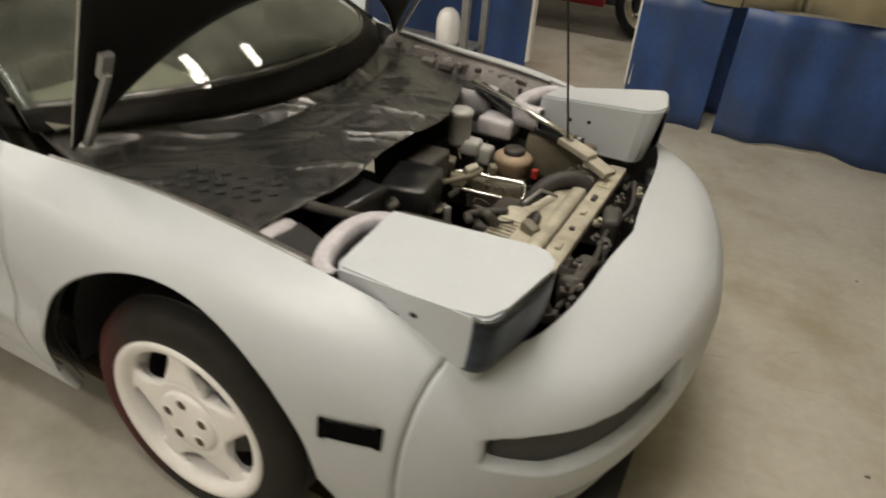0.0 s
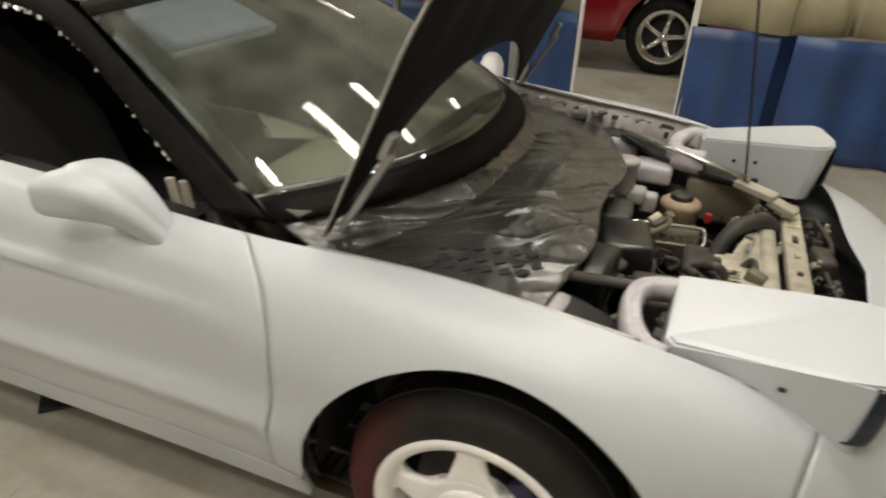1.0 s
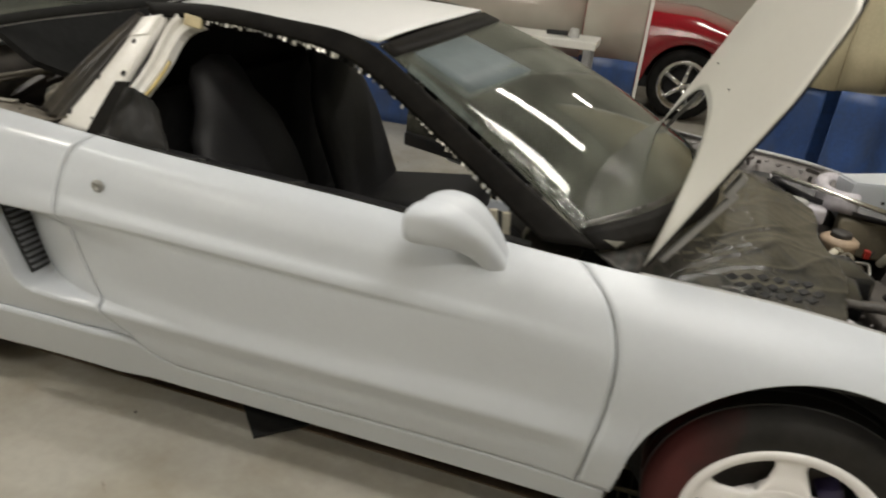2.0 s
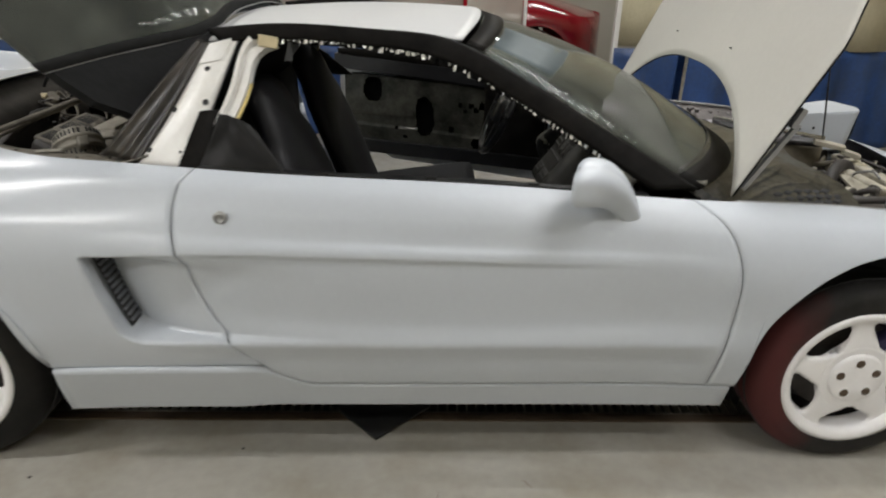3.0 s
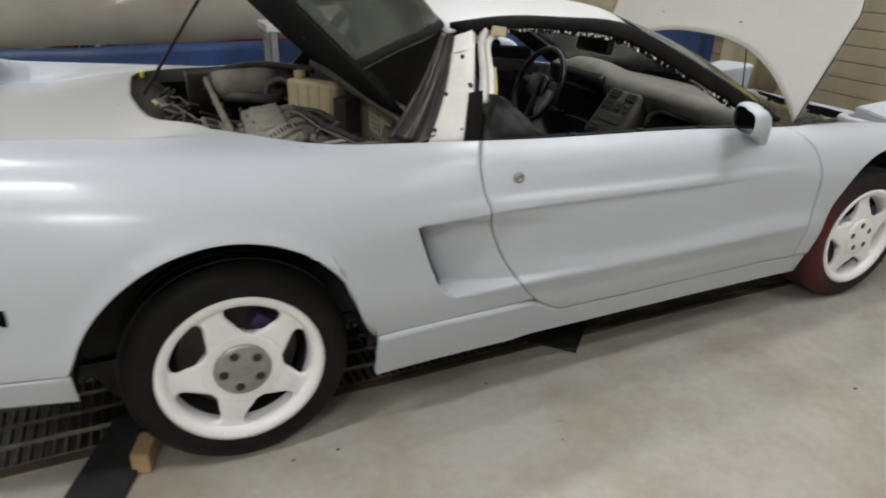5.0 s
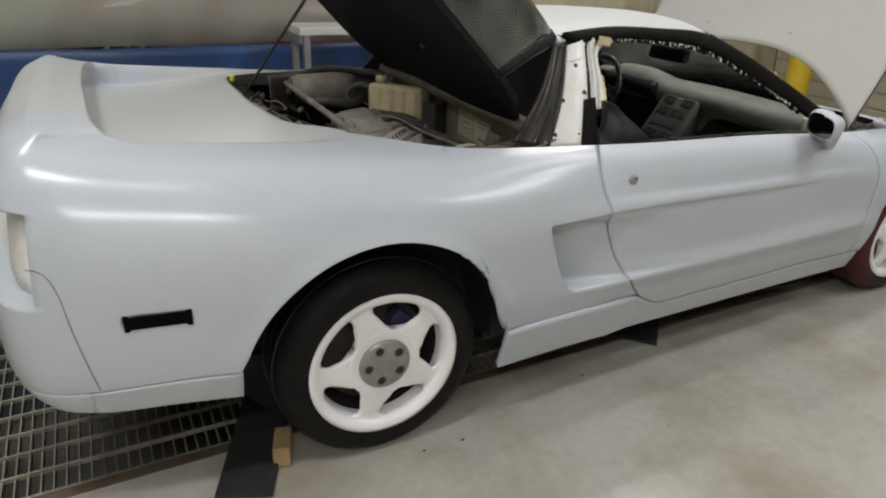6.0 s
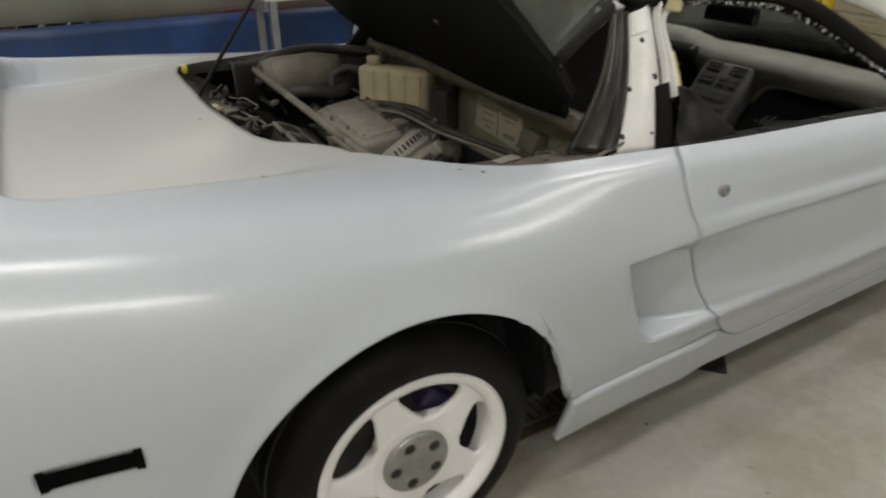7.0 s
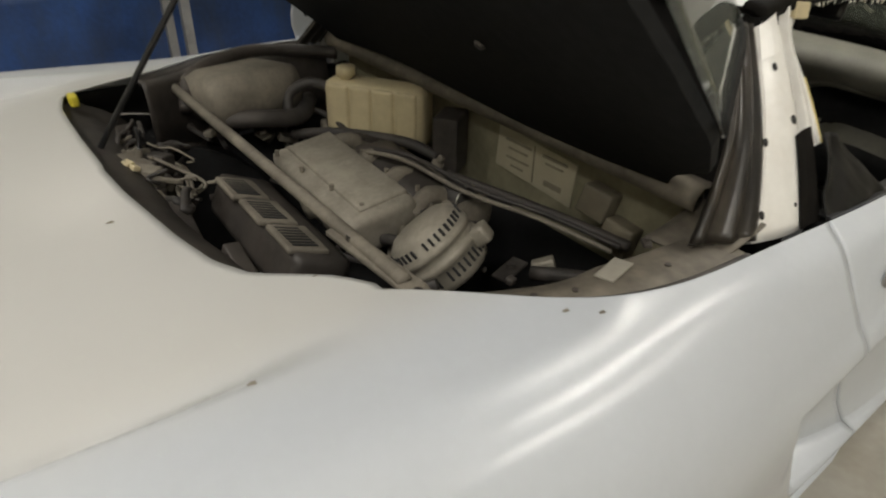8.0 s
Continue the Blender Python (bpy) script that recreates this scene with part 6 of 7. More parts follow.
panel_rows = [[dash_face(y, z, 0.012) for z in np.linspace(0.842 - 0.05 * abs(y - 0.36), 0.42, 14)] for y in np.linspace(0.15, 0.62, 16)]
part("instrument_binnacle", sheet(panel_rows, 0.004), M_CLOTH, cabin, "black instrument binnacle and lower panel", smooth=True)


def recess_top(y):
    return float(np.interp(-y, [0.12, 0.15, 0.20, 0.26, 0.40, 0.50, 0.56, 0.60], [0.650, 0.705, 0.735, 0.745, 0.735, 0.715, 0.690, 0.640]))


# black sheet proud of the dash stands in for the shaded recess
panel_rows = [[dash_face(y, z, 0.022) for z in np.linspace(recess_top(y), 0.42, 12)] for y in np.linspace(-0.12, -0.60, 22)]
part("glove_shade", sheet(panel_rows, 0.004), M_CLOTH, cabin, "black sheet for the shade in the open glove box recess", smooth=True)
bm = bmesh.new()
hose(bm, [dash_face(y, recess_top(y) + 0.006, 0.014) for y in np.linspace(-0.12, -0.60, 15)], 0.013, 8, 3)
part("recess_lip", bm, M_DASHPAD, cabin, "padded lip over the glove box recess", smooth=True)
tilt = pose(0, 0, 0, 0, 37, 0)
bm = bmesh.new()
block(bm, (-0.685, -0.015, 0.668), (0.10, 0.235, 0.255), tilt, 0.024)
part("console", bm, M_STACK, cabin, "dark grey dusty centre stack", smooth=True)
face = Matrix.Translation((-0.685, -0.015, 0.668)) @ tilt @ Matrix.Diagonal((1, 0.82, 0.82, 1))
for y, z, sy, sz, n in ((-0.07, 0.115, 0.085, 0.042, 3), (0.07, 0.115, 0.085, 0.042, 3), (-0.085, 0.045, 0.05, 0.055, 2), (-0.02, 0.045, 0.05, 0.055, 2), (0.07, 0.045, 0.09, 0.055, 2), (0, -0.03, 0.20, 0.05, 0), (-0.06, -0.10, 0.09, 0.045, 2), (0.06, -0.10, 0.09, 0.045, 2)):
    bm = bmesh.new()
    block(bm, (0, 0, 0), (0.006, sy, sz), None, 0.002)
    bmesh.ops.transform(bm, matrix=face @ Matrix.Translation((-0.0505, y, z)), verts=bm.verts)
    part("console_opening", bm, M_CONSOLE, cabin)
    for k in range(n):
        bm = bmesh.new()
        block(bm, (0, 0, 0), (0.005, sy * 0.9, sz * 0.10), None, 0.001)
        bmesh.ops.transform(bm, matrix=face @ Matrix.Translation((-0.054, y, z + sz * (k - (n - 1) / 2) * 0.42)), verts=bm.verts)
        part("vent_slat", bm, M_STACK, cabin)
# steering wheel
bm = bmesh.new()
ring = [(0, 0.178 * math.cos(a), 0.178 * math.sin(a)) for a in np.linspace(0, 2 * math.pi, 30)]
hose(bm, ring, 0.014, 8, 2)
for a in (0.15, math.pi - 0.15, -math.pi / 2):
    block(bm, (0.01, 0.09 * math.cos(a), 0.09 * math.sin(a)), (0.018, 0.16 if abs(math.cos(a)) > 0.5 else 0.04, 0.16 if abs(math.cos(a)) < 0.5 else 0.04), None, 0.008)
block(bm, (0.0, 0, 0), (0.05, 0.13, 0.11), None, 0.025)
bmesh.ops.transform(bm, matrix=pose(-0.895, 0.36, 0.770, 0, 24, 0), verts=bm.verts)
part("steering_wheel", bm, M_BLACK, cabin, "black steering wheel", smooth=True)
# inside mirror
bm = bmesh.new()
block(bm, (-1.06, -0.28, 1.045), (0.03, 0.19, 0.055), pose(0, 0, 0, 0, 12, 4), 0.012)
part("inside_mirror", bm, M_BLACK, cabin, smooth=True)
# seats
for side in (-1, 1):
    y = 0.35 * side
    seat = new("bucket_seat")
    seat.parent = cabin
    bm = bmesh.new()
    block(bm, (-1.24, y, 0.40), (0.52, 0.46, 0.14), pose(0, 0, 0, 0, -8, 0), 0.05)
    part("seat_cushion", bm, M_SEAT, seat, smooth=True)
    rows = []
    for v in np.linspace(0, 1, 18):
        half = np.interp(v, [0, 0.5, 0.72, 0.84, 0.93, 1.0], [0.25, 0.245, 0.20, 0.125, 0.115, 0.085])
        cx, cz = -1.45 - 0.21 * v - 0.03 * v * v, 0.40 + 0.60 * v
        row = []
        for a in np.linspace(0, 2 * math.pi, 25):
            bolster = 1 + 0.35 * abs(math.cos(a)) ** 4 * (1 if v < 0.75 else 0)
            row.append((cx + 0.055 * math.sin(a) * bolster * (1 if v < 0.97 else 0.6), y + half * math.cos(a), cz + 0.02 * math.sin(a)))
        rows.append(row)
    rows.append([(rows[-1][0][0], y + 0.01 * math.cos(a), rows[-1][0][2] + 0.02) for a in np.linspace(0, 2 * math.pi, 25)])
    part("seat_back", sheet(rows), M_SEAT, seat, "black leather seat back with headrest", smooth=True)
# stripped inner skin of each door
M_SKIN = mat("bare_door_metal", (0.040, 0.041, 0.034), 0.22, 0.3, vary=0.5, scale=9, stain=0.9, dark=(0.16, 0.155, 0.13), stain_scale=5)
for side in (-1, 1):
    holes = ((-1.25, 0.575, 0.052, 0.100), (-1.55, 0.69, 0.055, 0.065), (-1.10, 0.52, 0.017, 0.017), (-0.955, 0.47, 0.024, 0.030), (-1.05, 0.655, 0.012, 0.012), (-1.02, 0.63, 0.010, 0.010),
             (-0.99, 0.66, 0.014, 0.014), (-0.96, 0.64, 0.012, 0.012), (-0.93, 0.665, 0.018, 0.018), (-1.41, 0.50, 0.010, 0.010), (-1.36, 0.46, 0.016, 0.008), (-1.16, 0.43, 0.030, 0.007))
    bm = bmesh.new()
    nx, nz = 120, 44
    grid = {}
    for i in range(nx + 1):
        for j in range(nz + 1):
            x, z = -0.60 - 1.12 * i / nx, 0.40 + 0.36 * j / nz
            dy = 0.010 * math.sin(9 * x) * math.sin(14 * z) + 0.008 * (1 if 0.5 < z < 0.56 else 0)
            grid[i, j] = bm.verts.new((x, side * (0.735 + dy), z + 0.02 * (x + 1.7)* -0.3))
    for i in range(nx):
        for j in range(nz):
            x, z = -0.60 - 1.12 * (i + .5) / nx, 0.40 + 0.36 * (j + .5) / nz
            if any(abs((x - hx) / ha) ** 2.6 + abs((z - hz) / hb) ** 2.6 < 1 for hx, hz, ha, hb in holes):
                continue
            bm.faces.new((grid[i, j], grid[i + 1, j], grid[i + 1, j + 1], grid[i, j + 1]))
    bmesh.ops.delete(bm, geom=[v for v in bm.verts if not v.link_faces], context="VERTS")
    # near-black sheet behind the holes puts shade where pale skin would show
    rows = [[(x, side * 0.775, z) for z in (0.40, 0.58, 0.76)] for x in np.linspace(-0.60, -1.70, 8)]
    part("door_shade_sheet", sheet(rows, 0.002), M_VOID, doors[0 if side < 0 else 1], "near-black sheet for the shade in the door hollow")
    inner_skin = part("inner_skin", bm, M_SKIN, doors[0 if side < 0 else 1], "bare dirty metal door inner with holes", smooth=True)
    bm = bmesh.new()
    block(bm, (-1.15, side * 0.745, 0.785), (1.12, 0.05, 0.05), pose(0, 0, 0, 0, 2.3, 0), 0.01)
    block(bm, (-1.15, side * 0.735, 0.395), (1.12, 0.05, 0.07), pose(0, 0, 0, 0, -1.5, 0), 0.008)
    part("door_beam", bm, M_BLACK, doors[0 if side < 0 else 1])
    # black sheet over the front part of the door inner
    rows = []
    for x in np.linspace(-0.60, -0.915, 22):
        rows.append([(x + 0.02 * noise.noise((v * 4, x, 2)), side * (0.718 + 0.012 * noise.noise((x * 9, v * 4, side))), 0.41 + 0.36 * v) for v in np.linspace(0, 1, 16)])
    part("door_front_sheet", sheet(rows, 0.002), M_MASK, doors[0 if side < 0 else 1], "crumpled black sheet on the front part of the door inner", smooth=True)

# black film masking the far window but for a slit
rows = [[(x, 0.515 + 0.05 * v, 1.115 - 0.132 * v + 0.006 * math.sin(9 * x + 4 * v)) for v in np.linspace(0, 1, 5)] for x in np.linspace(-0.98, -1.70, 24)]
part("window_film", sheet(rows, 0.002), M_MASK, car, "black masking film hanging in the far window", smooth=True)
rows = [[(x, 0.735 - 0.03 * v, 0.79 + 0.10 * v + 0.004 * math.sin(11 * x)) for v in np.linspace(0, 1, 5)] for x in np.linspace(-0.64, -1.74, 40)]
part("window_film", sheet(rows, 0.002), M_MASK, doors[1], "black masking film along the door top", smooth=True)
# the far door stands ajar on its front hinges
doors[1].matrix_basis = pose(-0.45, 0.83, 0) @ pose(0, 0, 0, 0, 0, -24.5) @ pose(0.45, -0.83, 0)
doors[1]["label"] = "primed door standing ajar"

# ---- engine bay ----
eng = new("engine_bay")
eng.parent = car
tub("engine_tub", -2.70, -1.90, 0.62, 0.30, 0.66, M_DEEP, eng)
bm = bmesh.new()
block(bm, (-1.885, 0.01, 0.755), (0.02, 1.16, 0.26))
part("bulkhead", bm, M_FIRE, eng, "dusty olive bulkhead")
rows = []
for y in np.linspace(-0.60, 0.62, 40):
    rows.append([(-1.885, y, 0.885), (-1.90, y, 0.902), (-1.935, y, 0.905 + 0.003 * math.sin(20 * y)), (-1.950, y, 0.892), (-1.953, y, 0.872)])
part("bulkhead_ledge", sheet(rows, 0.004), M_LEDGE, eng, "dusty ledge along the bulkhead", smooth=True)
bm = bmesh.new()
block(bm, (-1.8975, -0.185, 0.785), (0.003, 0.235, 0.10), pose(0, 0, 0, 4, 0, 0), 0.0006)
plate = part("paper_label", bm, M_LABEL, eng, "cream printed paper label")
for k, (dy, dz, w, h) in enumerate(((-0.06, 0.03, 0.07, 0.006), (-0.06, 0.015, 0.05, 0.004), (-0.06, -0.03, 0.05, 0.012), (0.05, 0.03, 0.08, 0.005), (0.05, 0.012, 0.06, 0.004), (0.05, -0.01, 0.07, 0.004), (0.05, -0.028, 0.04, 0.004), (0.0, 0.0, 0.003, 0.085))):
    bm = bmesh.new()
    block(bm, (-1.9, -0.185 + dy, 0.785 + dz), (0.002, w, h))
    part("print_bar", bm, M_INK, plate)
for y, z in ((-0.39, 0.79), (-0.45, 0.74)):
    bm = bmesh.new()
    block(bm, (-1.925, y, z), (0.05, 0.065, 0.06), pose(0, 0, 0, 10, 12, 10), 0.006)
    part("relay_case", bm, M_OLIVE, eng, smooth=True)
# inner ledge along the mouth of the bay
for side in (-1, 1):
    rows = []
    for x in np.linspace(-1.96, -2.50, 36):
        q = skin(float(u_of(x)), 1.0)[0]
        wide = 0.042 + 0.075 * min(1.0, max(0.0, (x + 2.40) / 0.22))
        dirt = 0.004 * noise.noise((x * 20, side, 0))
        rows.append([(x, side * (-q[1] + d), q[2] + h) for d, h in ((0.004, -0.004), (-0.004, -0.022), (-0.012, -0.026), (-0.016, -0.018), (-0.55 * wide, -0.016 + dirt), (-0.9 * wide, -0.021 + dirt),
                                                                    (-wide, -0.030), (-wide - 0.006, -0.055), (-wide - 0.012, -0.19))])
    part("bay_ledge", sheet(rows, 0.003), M_LEDGE if side < 0 else M_DARKM, eng, "dusty inner ledge", smooth=True)
bm = bmesh.new()
hose(bm, [(x, skin(float(u_of(x)), 1.0)[0][1] + 0.014, skin(float(u_of(x)), 1.0)[0][2] - 0.016) for x in np.linspace(-1.97, -2.44, 9)], 0.006, 8, 4)
part("ledge_seal", bm, M_HOSE, eng, "black rubber lip", smooth=True)
for x, dy in ((-2.33, 0.03), (-2.27, 0.045), (-2.10, 0.06), (-2.02, 0.08), (-2.06, 0.13)):
    q = skin(float(u_of(x)), 1.0)[0]
    bm = bmesh.new()
    block(bm, (x, q[1] + dy, q[2] - 0.024), (0.022, 0.014, 0.008), pose(0, 0, 0, 0, 0, 40 * dy * 10), 0.002)
    rod(bm, (x, q[1] + dy, q[2] - 0.022), (x, q[1] + dy, q[2] - 0.014), 0.005, 8)
    part("ledge_clip", bm, M_DARKM, eng)
bm = bmesh.new()
q = skin(float(u_of(-2.185)), 1.0)[0]
block(bm, (-2.185, q[1] + 0.078, q[2] - 0.0125), (0.062, 0.030, 0.003), pose(0, 0, 0, -4, 0, 12), 0.0006)
part("small_label", bm, M_STICK, eng, "small dusty pale sticker")
rows = [[(x, y, 0.842 + 0.03 * ((x + 2.04) / 0.14) ** 2 - 0.02 * (y + 0.66)) for y in np.linspace(max(-0.70, skin(float(u_of(x)), 1.0)[0][1] + 0.035), -0.575, 8)] for x in np.linspace(-2.04, -1.90, 8)]
part("corner_panel", sheet(rows, 0.004), M_LEDGE, eng, "dusty brown corner panel", smooth=True)
# dark gutter behind the deck's front edge
rows = []
for y in np.linspace(-0.46, 0.46, 40):
    x = deck_front(y)
    rows.append([(x - 0.004, y, 0.888 + 0.018 * (1 - (y / 0.5) ** 2)), (x + 0.012, y, 0.876), (x + 0.045, y, 0.858), (x + 0.085, y, 0.825 + 0.006 * noise.noise((y * 12, 1, 0))), (x + 0.10, y, 0.77), (x + 0.11, y, 0.62)])
part("deck_gutter", sheet(rows, 0.003), M_DARKM, eng, "black dusty gutter", smooth=True)
# front bank cover
bm = bmesh.new()
block(bm, (-2.270, 0.005, 0.755), (0.150, 0.385, 0.085), pose(0, 0, 0, 0, -8, -4), 0.020)
vc = part("valve_cover", bm, M_ALU, eng, "dusty grey valve cover", smooth=True)
bm = bmesh.new()
block(bm, (-2.262, 0.005, 0.8), (0.105, 0.34, 0.012), pose(0, 0, 0, 0, -8, -4), 0.005)
part("cover_plate", bm, M_ALU, vc, smooth=True)
bm = bmesh.new()
block(bm, (-2.225, 0.0, 0.806), (0.004, 0.33, 0.004), pose(0, 0, 0, 0, -8, -4), 0.001)
part("cover_seam", bm, M_DARKM, vc)
for dy in (-0.15, -0.05, 0.06, 0.16):
    for dx in (-0.062, 0.066):
        bm = bmesh.new()
        rod(bm, (-2.262 + dx - 0.07 * dy, dy, 0.790), (-2.262 + dx - 0.07 * dy, dy, 0.803), 0.005, 8)
        part("cover_bolt", bm, M_DUST, vc)
# rear bank cover with slotted guards
bm = bmesh.new()
block(bm, (-2.435, -0.015, 0.715), (0.115, 0.40, 0.09), pose(0, 0, 0, 0, 24, -3), 0.016)
rc = part("coil_cover", bm, M_DARKM, eng, "dark coil cover with slotted guards", smooth=True)
for y in (0.10, -0.02, -0.14):
    bm = bmesh.new()
    block(bm, (-2.445, y, 0.766), (0.080, 0.105, 0.012), pose(0, 0, 0, 0, 20, -3), 0.005)
    part("guard_plate", bm, M_DUST, rc, smooth=True)
    for k in range(7):
        bm = bmesh.new()
        block(bm, (-2.447, y - 0.036 + 0.012 * k, 0.7728), (0.048, 0.006, 0.003), pose(0, 0, 0, 0, 20, -3))
        part("guard_slot", bm, M_DEEP, rc)
# intake plenum and second guard by the tank
bm = bmesh.new()
block(bm, (-2.10, -0.02, 0.73), (0.13, 0.40, 0.08), pose(0, 0, 0, 0, 12, 0), 0.03)
part("intake_plenum", bm, M_DUST, eng, smooth=True)
for k in range(4):
    bm = bmesh.new()
    hose(bm, [(-2.12, 0.16 - 0.11 * k, 0.76), (-2.17, 0.16 - 0.11 * k, 0.785), (-2.22, 0.15 - 0.11 * k, 0.76)], 0.020, 8)
    part("intake_runner", bm, M_DUST, eng, smooth=True)
for k in range(6):
    bm = bmesh.new()
    block(bm, (-2.115 + 0.002 * k, 0.185 - 0.014 * k, 0.782), (0.05, 0.006, 0.006), pose(0, 0, 0, 0, 12, 0), 0.001)
    part("plenum_fin", bm, M_DARKM, eng)
# alternator
alt = new("alternator")
alt.parent = eng
prof = [(0.0, -0.075), (0.026, -0.075), (0.028, -0.068), (0.040, -0.068), (0.043, -0.072), (0.062, -0.070), (0.072, -0.062), (0.076, -0.050), (0.077, -0.020), (0.082, -0.018), (0.082, -0.004), (0.078, -0.002), (0.078, 0.012),
        (0.082, 0.014), (0.082, 0.026), (0.076, 0.028), (0.074, 0.055), (0.058, 0.068), (0.0, 0.070)]
part("alternator_body", lathe(prof, 48), M_ALU, alt, "ribbed dusty aluminium alternator", smooth=True)
for k in range(24):
    a = 2 * math.pi * k / 24
    if k % 6 == 5:
        continue
    bm = bmesh.new()
    block(bm, (0.0535 * math.cos(a), -0.0712, 0.0535 * math.sin(a)), (0.017, 0.003, 0.005), pose(0, 0, 0, 0, -math.degrees(a), 0), 0.0008)
    part("vent_slot", bm, M_DEEP, alt)
for k in range(36):
    if k % 9 == 8:
        continue
    a = 2 * math.pi * k / 36
    for o, L in ((-0.036, 0.024), (0.042, 0.018)):
        bm = bmesh.new()
        block(bm, (0.0760 * math.cos(a), o, 0.0760 * math.sin(a)), (0.004, L, 0.0052), pose(0, 0, 0, 0, -math.degrees(a), 0), 0.0008)
        part("vent_slot", bm, M_DEEP, alt)
bm = bmesh.new()
block(bm, (0.0, -0.02, 0.09), (0.035, 0.04, 0.035), None, 0.008)
part("mount_lug", bm, M_ALU, alt, smooth=True)
alt.matrix_basis = pose(-2.268, -0.325, 0.775, 48, 0, 38) @ Matrix.Diagonal((0.93, 0.85, 0.93, 1))
# coolant tank
tank = new("coolant_tank")
tank.parent = eng
at = pose(-2.018, 0.242, 0.800, 0, 0, 33)
bm = bmesh.new()
block(bm, (0, 0, 0), (0.085, 0.262, 0.150), None, 0.020)
bmesh.ops.transform(bm, matrix=at, verts=bm.verts)
part("tank_body", bm, M_TANK, tank, "yellowed translucent plastic tank", smooth=True)
for dy in (-0.088, -0.029, 0.030, 0.089):
    bm = bmesh.new()
    block(bm, (-0.040, dy, 0.0), (0.018, 0.054, 0.138), None, 0.008)
    bmesh.ops.transform(bm, matrix=at, verts=bm.verts)
    part("tank_rib", bm, M_TANK, tank, smooth=True)
bm = lathe([(0.0, 0.105), (0.022, 0.105), (0.024, 0.100), (0.024, 0.082), (0.017, 0.080), (0.017, 0.06)], 20, "Z")
bmesh.ops.transform(bm, matrix=at @ pose(-0.005, 0.085, 0), verts=bm.verts)
part("tank_cap", bm, M_TANK, tank, smooth=True)
bm = bmesh.new()
block(bm, (-1.955, 0.035, 0.775), (0.09, 0.06, 0.14), pose(0, 0, 0, 0, 0, 33), 0.006)
part("tank_bracket", bm, M_DARKM, tank, "dark bracket beside the tank")
bm = bmesh.new()
hose(bm, [(-2.10, 0.33, 0.85), (-2.14, 0.37, 0.86), (-2.19, 0.39, 0.83), (-2.20, 0.36, 0.77)], 0.014, 8)
part("tank_hose", bm, M_HOSE, tank, smooth=True)
bm = bmesh.new()
hose(bm, [(-2.20, 0.36, 0.74), (-2.15, 0.27, 0.765), (-2.09, 0.17, 0.775), (-2.04, 0.08, 0.775), (-2.00, 0.03, 0.75)], 0.013, 8)
part("tank_hose", bm, M_HOSE, tank, smooth=True)
# air box on the far side
bm = bmesh.new()
block(bm, (-2.27, 0.49, 0.832), (0.25, 0.22, 0.12), pose(0, 0, 0, -8, 0, 6), 0.045)
part("air_box", bm, M_DUST, eng, "dusty rounded air box", smooth=True)
bm = bmesh.new()
hose(bm, [(-2.42, 0.46, 0.82), (-2.36, 0.56, 0.87), (-2.2, 0.62, 0.885), (-2.05, 0.61, 0.87), (-1.95, 0.56, 0.86)], 0.017, 10)
part("air_duct", bm, M_DARKM, eng, smooth=True)
bm = bmesh.new()
hose(bm, [(-2.36, 0.40, 0.80), (-2.28, 0.36, 0.80), (-2.18, 0.36, 0.785), (-2.12, 0.42, 0.80)], 0.022, 10)
part("air_duct", bm, M_HOSE, eng, smooth=True)
# brace bar across the bay with end plates
bm = bmesh.new()
rod(bm, (-2.415, 0.62, 0.852), (-2.44, -0.47, 0.860), 0.0115, 12)
part("brace_bar", bm, M_DUST, eng, "dusty steel brace bar", smooth=True)
bm = bmesh.new()
block(bm, (-2.438, -0.385, 0.853), (0.036, 0.21, 0.010), pose(0, 0, 0, 0, 0, 2), 0.003)
block(bm, (-2.444, -0.505, 0.850), (0.052, 0.06, 0.010), pose(0, 0, 0, 0, 0, -12), 0.003)
part("brace_plate", bm, M_DUST, eng, smooth=True)
for dy in (-0.33, -0.44, -0.505):
    bm = bmesh.new()
    rod(bm, (-2.442, dy, 0.855), (-2.442, dy, 0.866), 0.008, 6)
    part("brace_bolt", bm, M_DARKM, eng)
bm = bmesh.new()
block(bm, (-2.41, 0.60, 0.845), (0.07, 0.07, 0.012), None, 0.003)
part("brace_plate", bm, M_DARKM, eng, smooth=True)
# latch, cables and wiring
bm = bmesh.new()
block(bm, (-2.60, 0.20, 0.80), (0.07, 0.10, 0.03), pose(0, 0, 0, 10, 20, 20), 0.006)
block(bm, (-2.60, 0.16, 0.82), (0.03, 0.05, 0.03), pose(0, 0, 0, 0, 0, 40), 0.006)
part("latch_mechanism", bm, M_DUST, eng, smooth=True)
bm = bmesh.new()
block(bm, (-2.655, 0.425, 0.902), (0.018, 0.030, 0.026), None, 0.006)
part("yellow_stop", bm, M_YELLOW, eng, "small yellow rubber stop", smooth=True)
rng = random.Random(11)
for k in range(40):
    x, y = rng.uniform(-2.58, -2.02), rng.uniform(-0.50, 0.55)
    if -2.56 < x < -2.36 and -0.28 < y < 0.20:
        x += 0.26
    z = rng.uniform(0.66, 0.76)
    p0 = Vector((x, y, z))
    pts = [p0]
    for _ in range(3):
        p0 = p0 + Vector((rng.uniform(-.08, .08), rng.uniform(-.12, .12), rng.uniform(-.02, .03)))
        pts.append(p0)
    bm = bmesh.new()
    hose(bm, pts, rng.choice((0.005, 0.007, 0.011, 0.014)), 7, 4)
    part("wiring_loom" if k % 2 else "rubber_pipe", bm, rng.choice((M_HOSE, M_DUST, M_DARKM, M_HOSE)), eng, smooth=True)
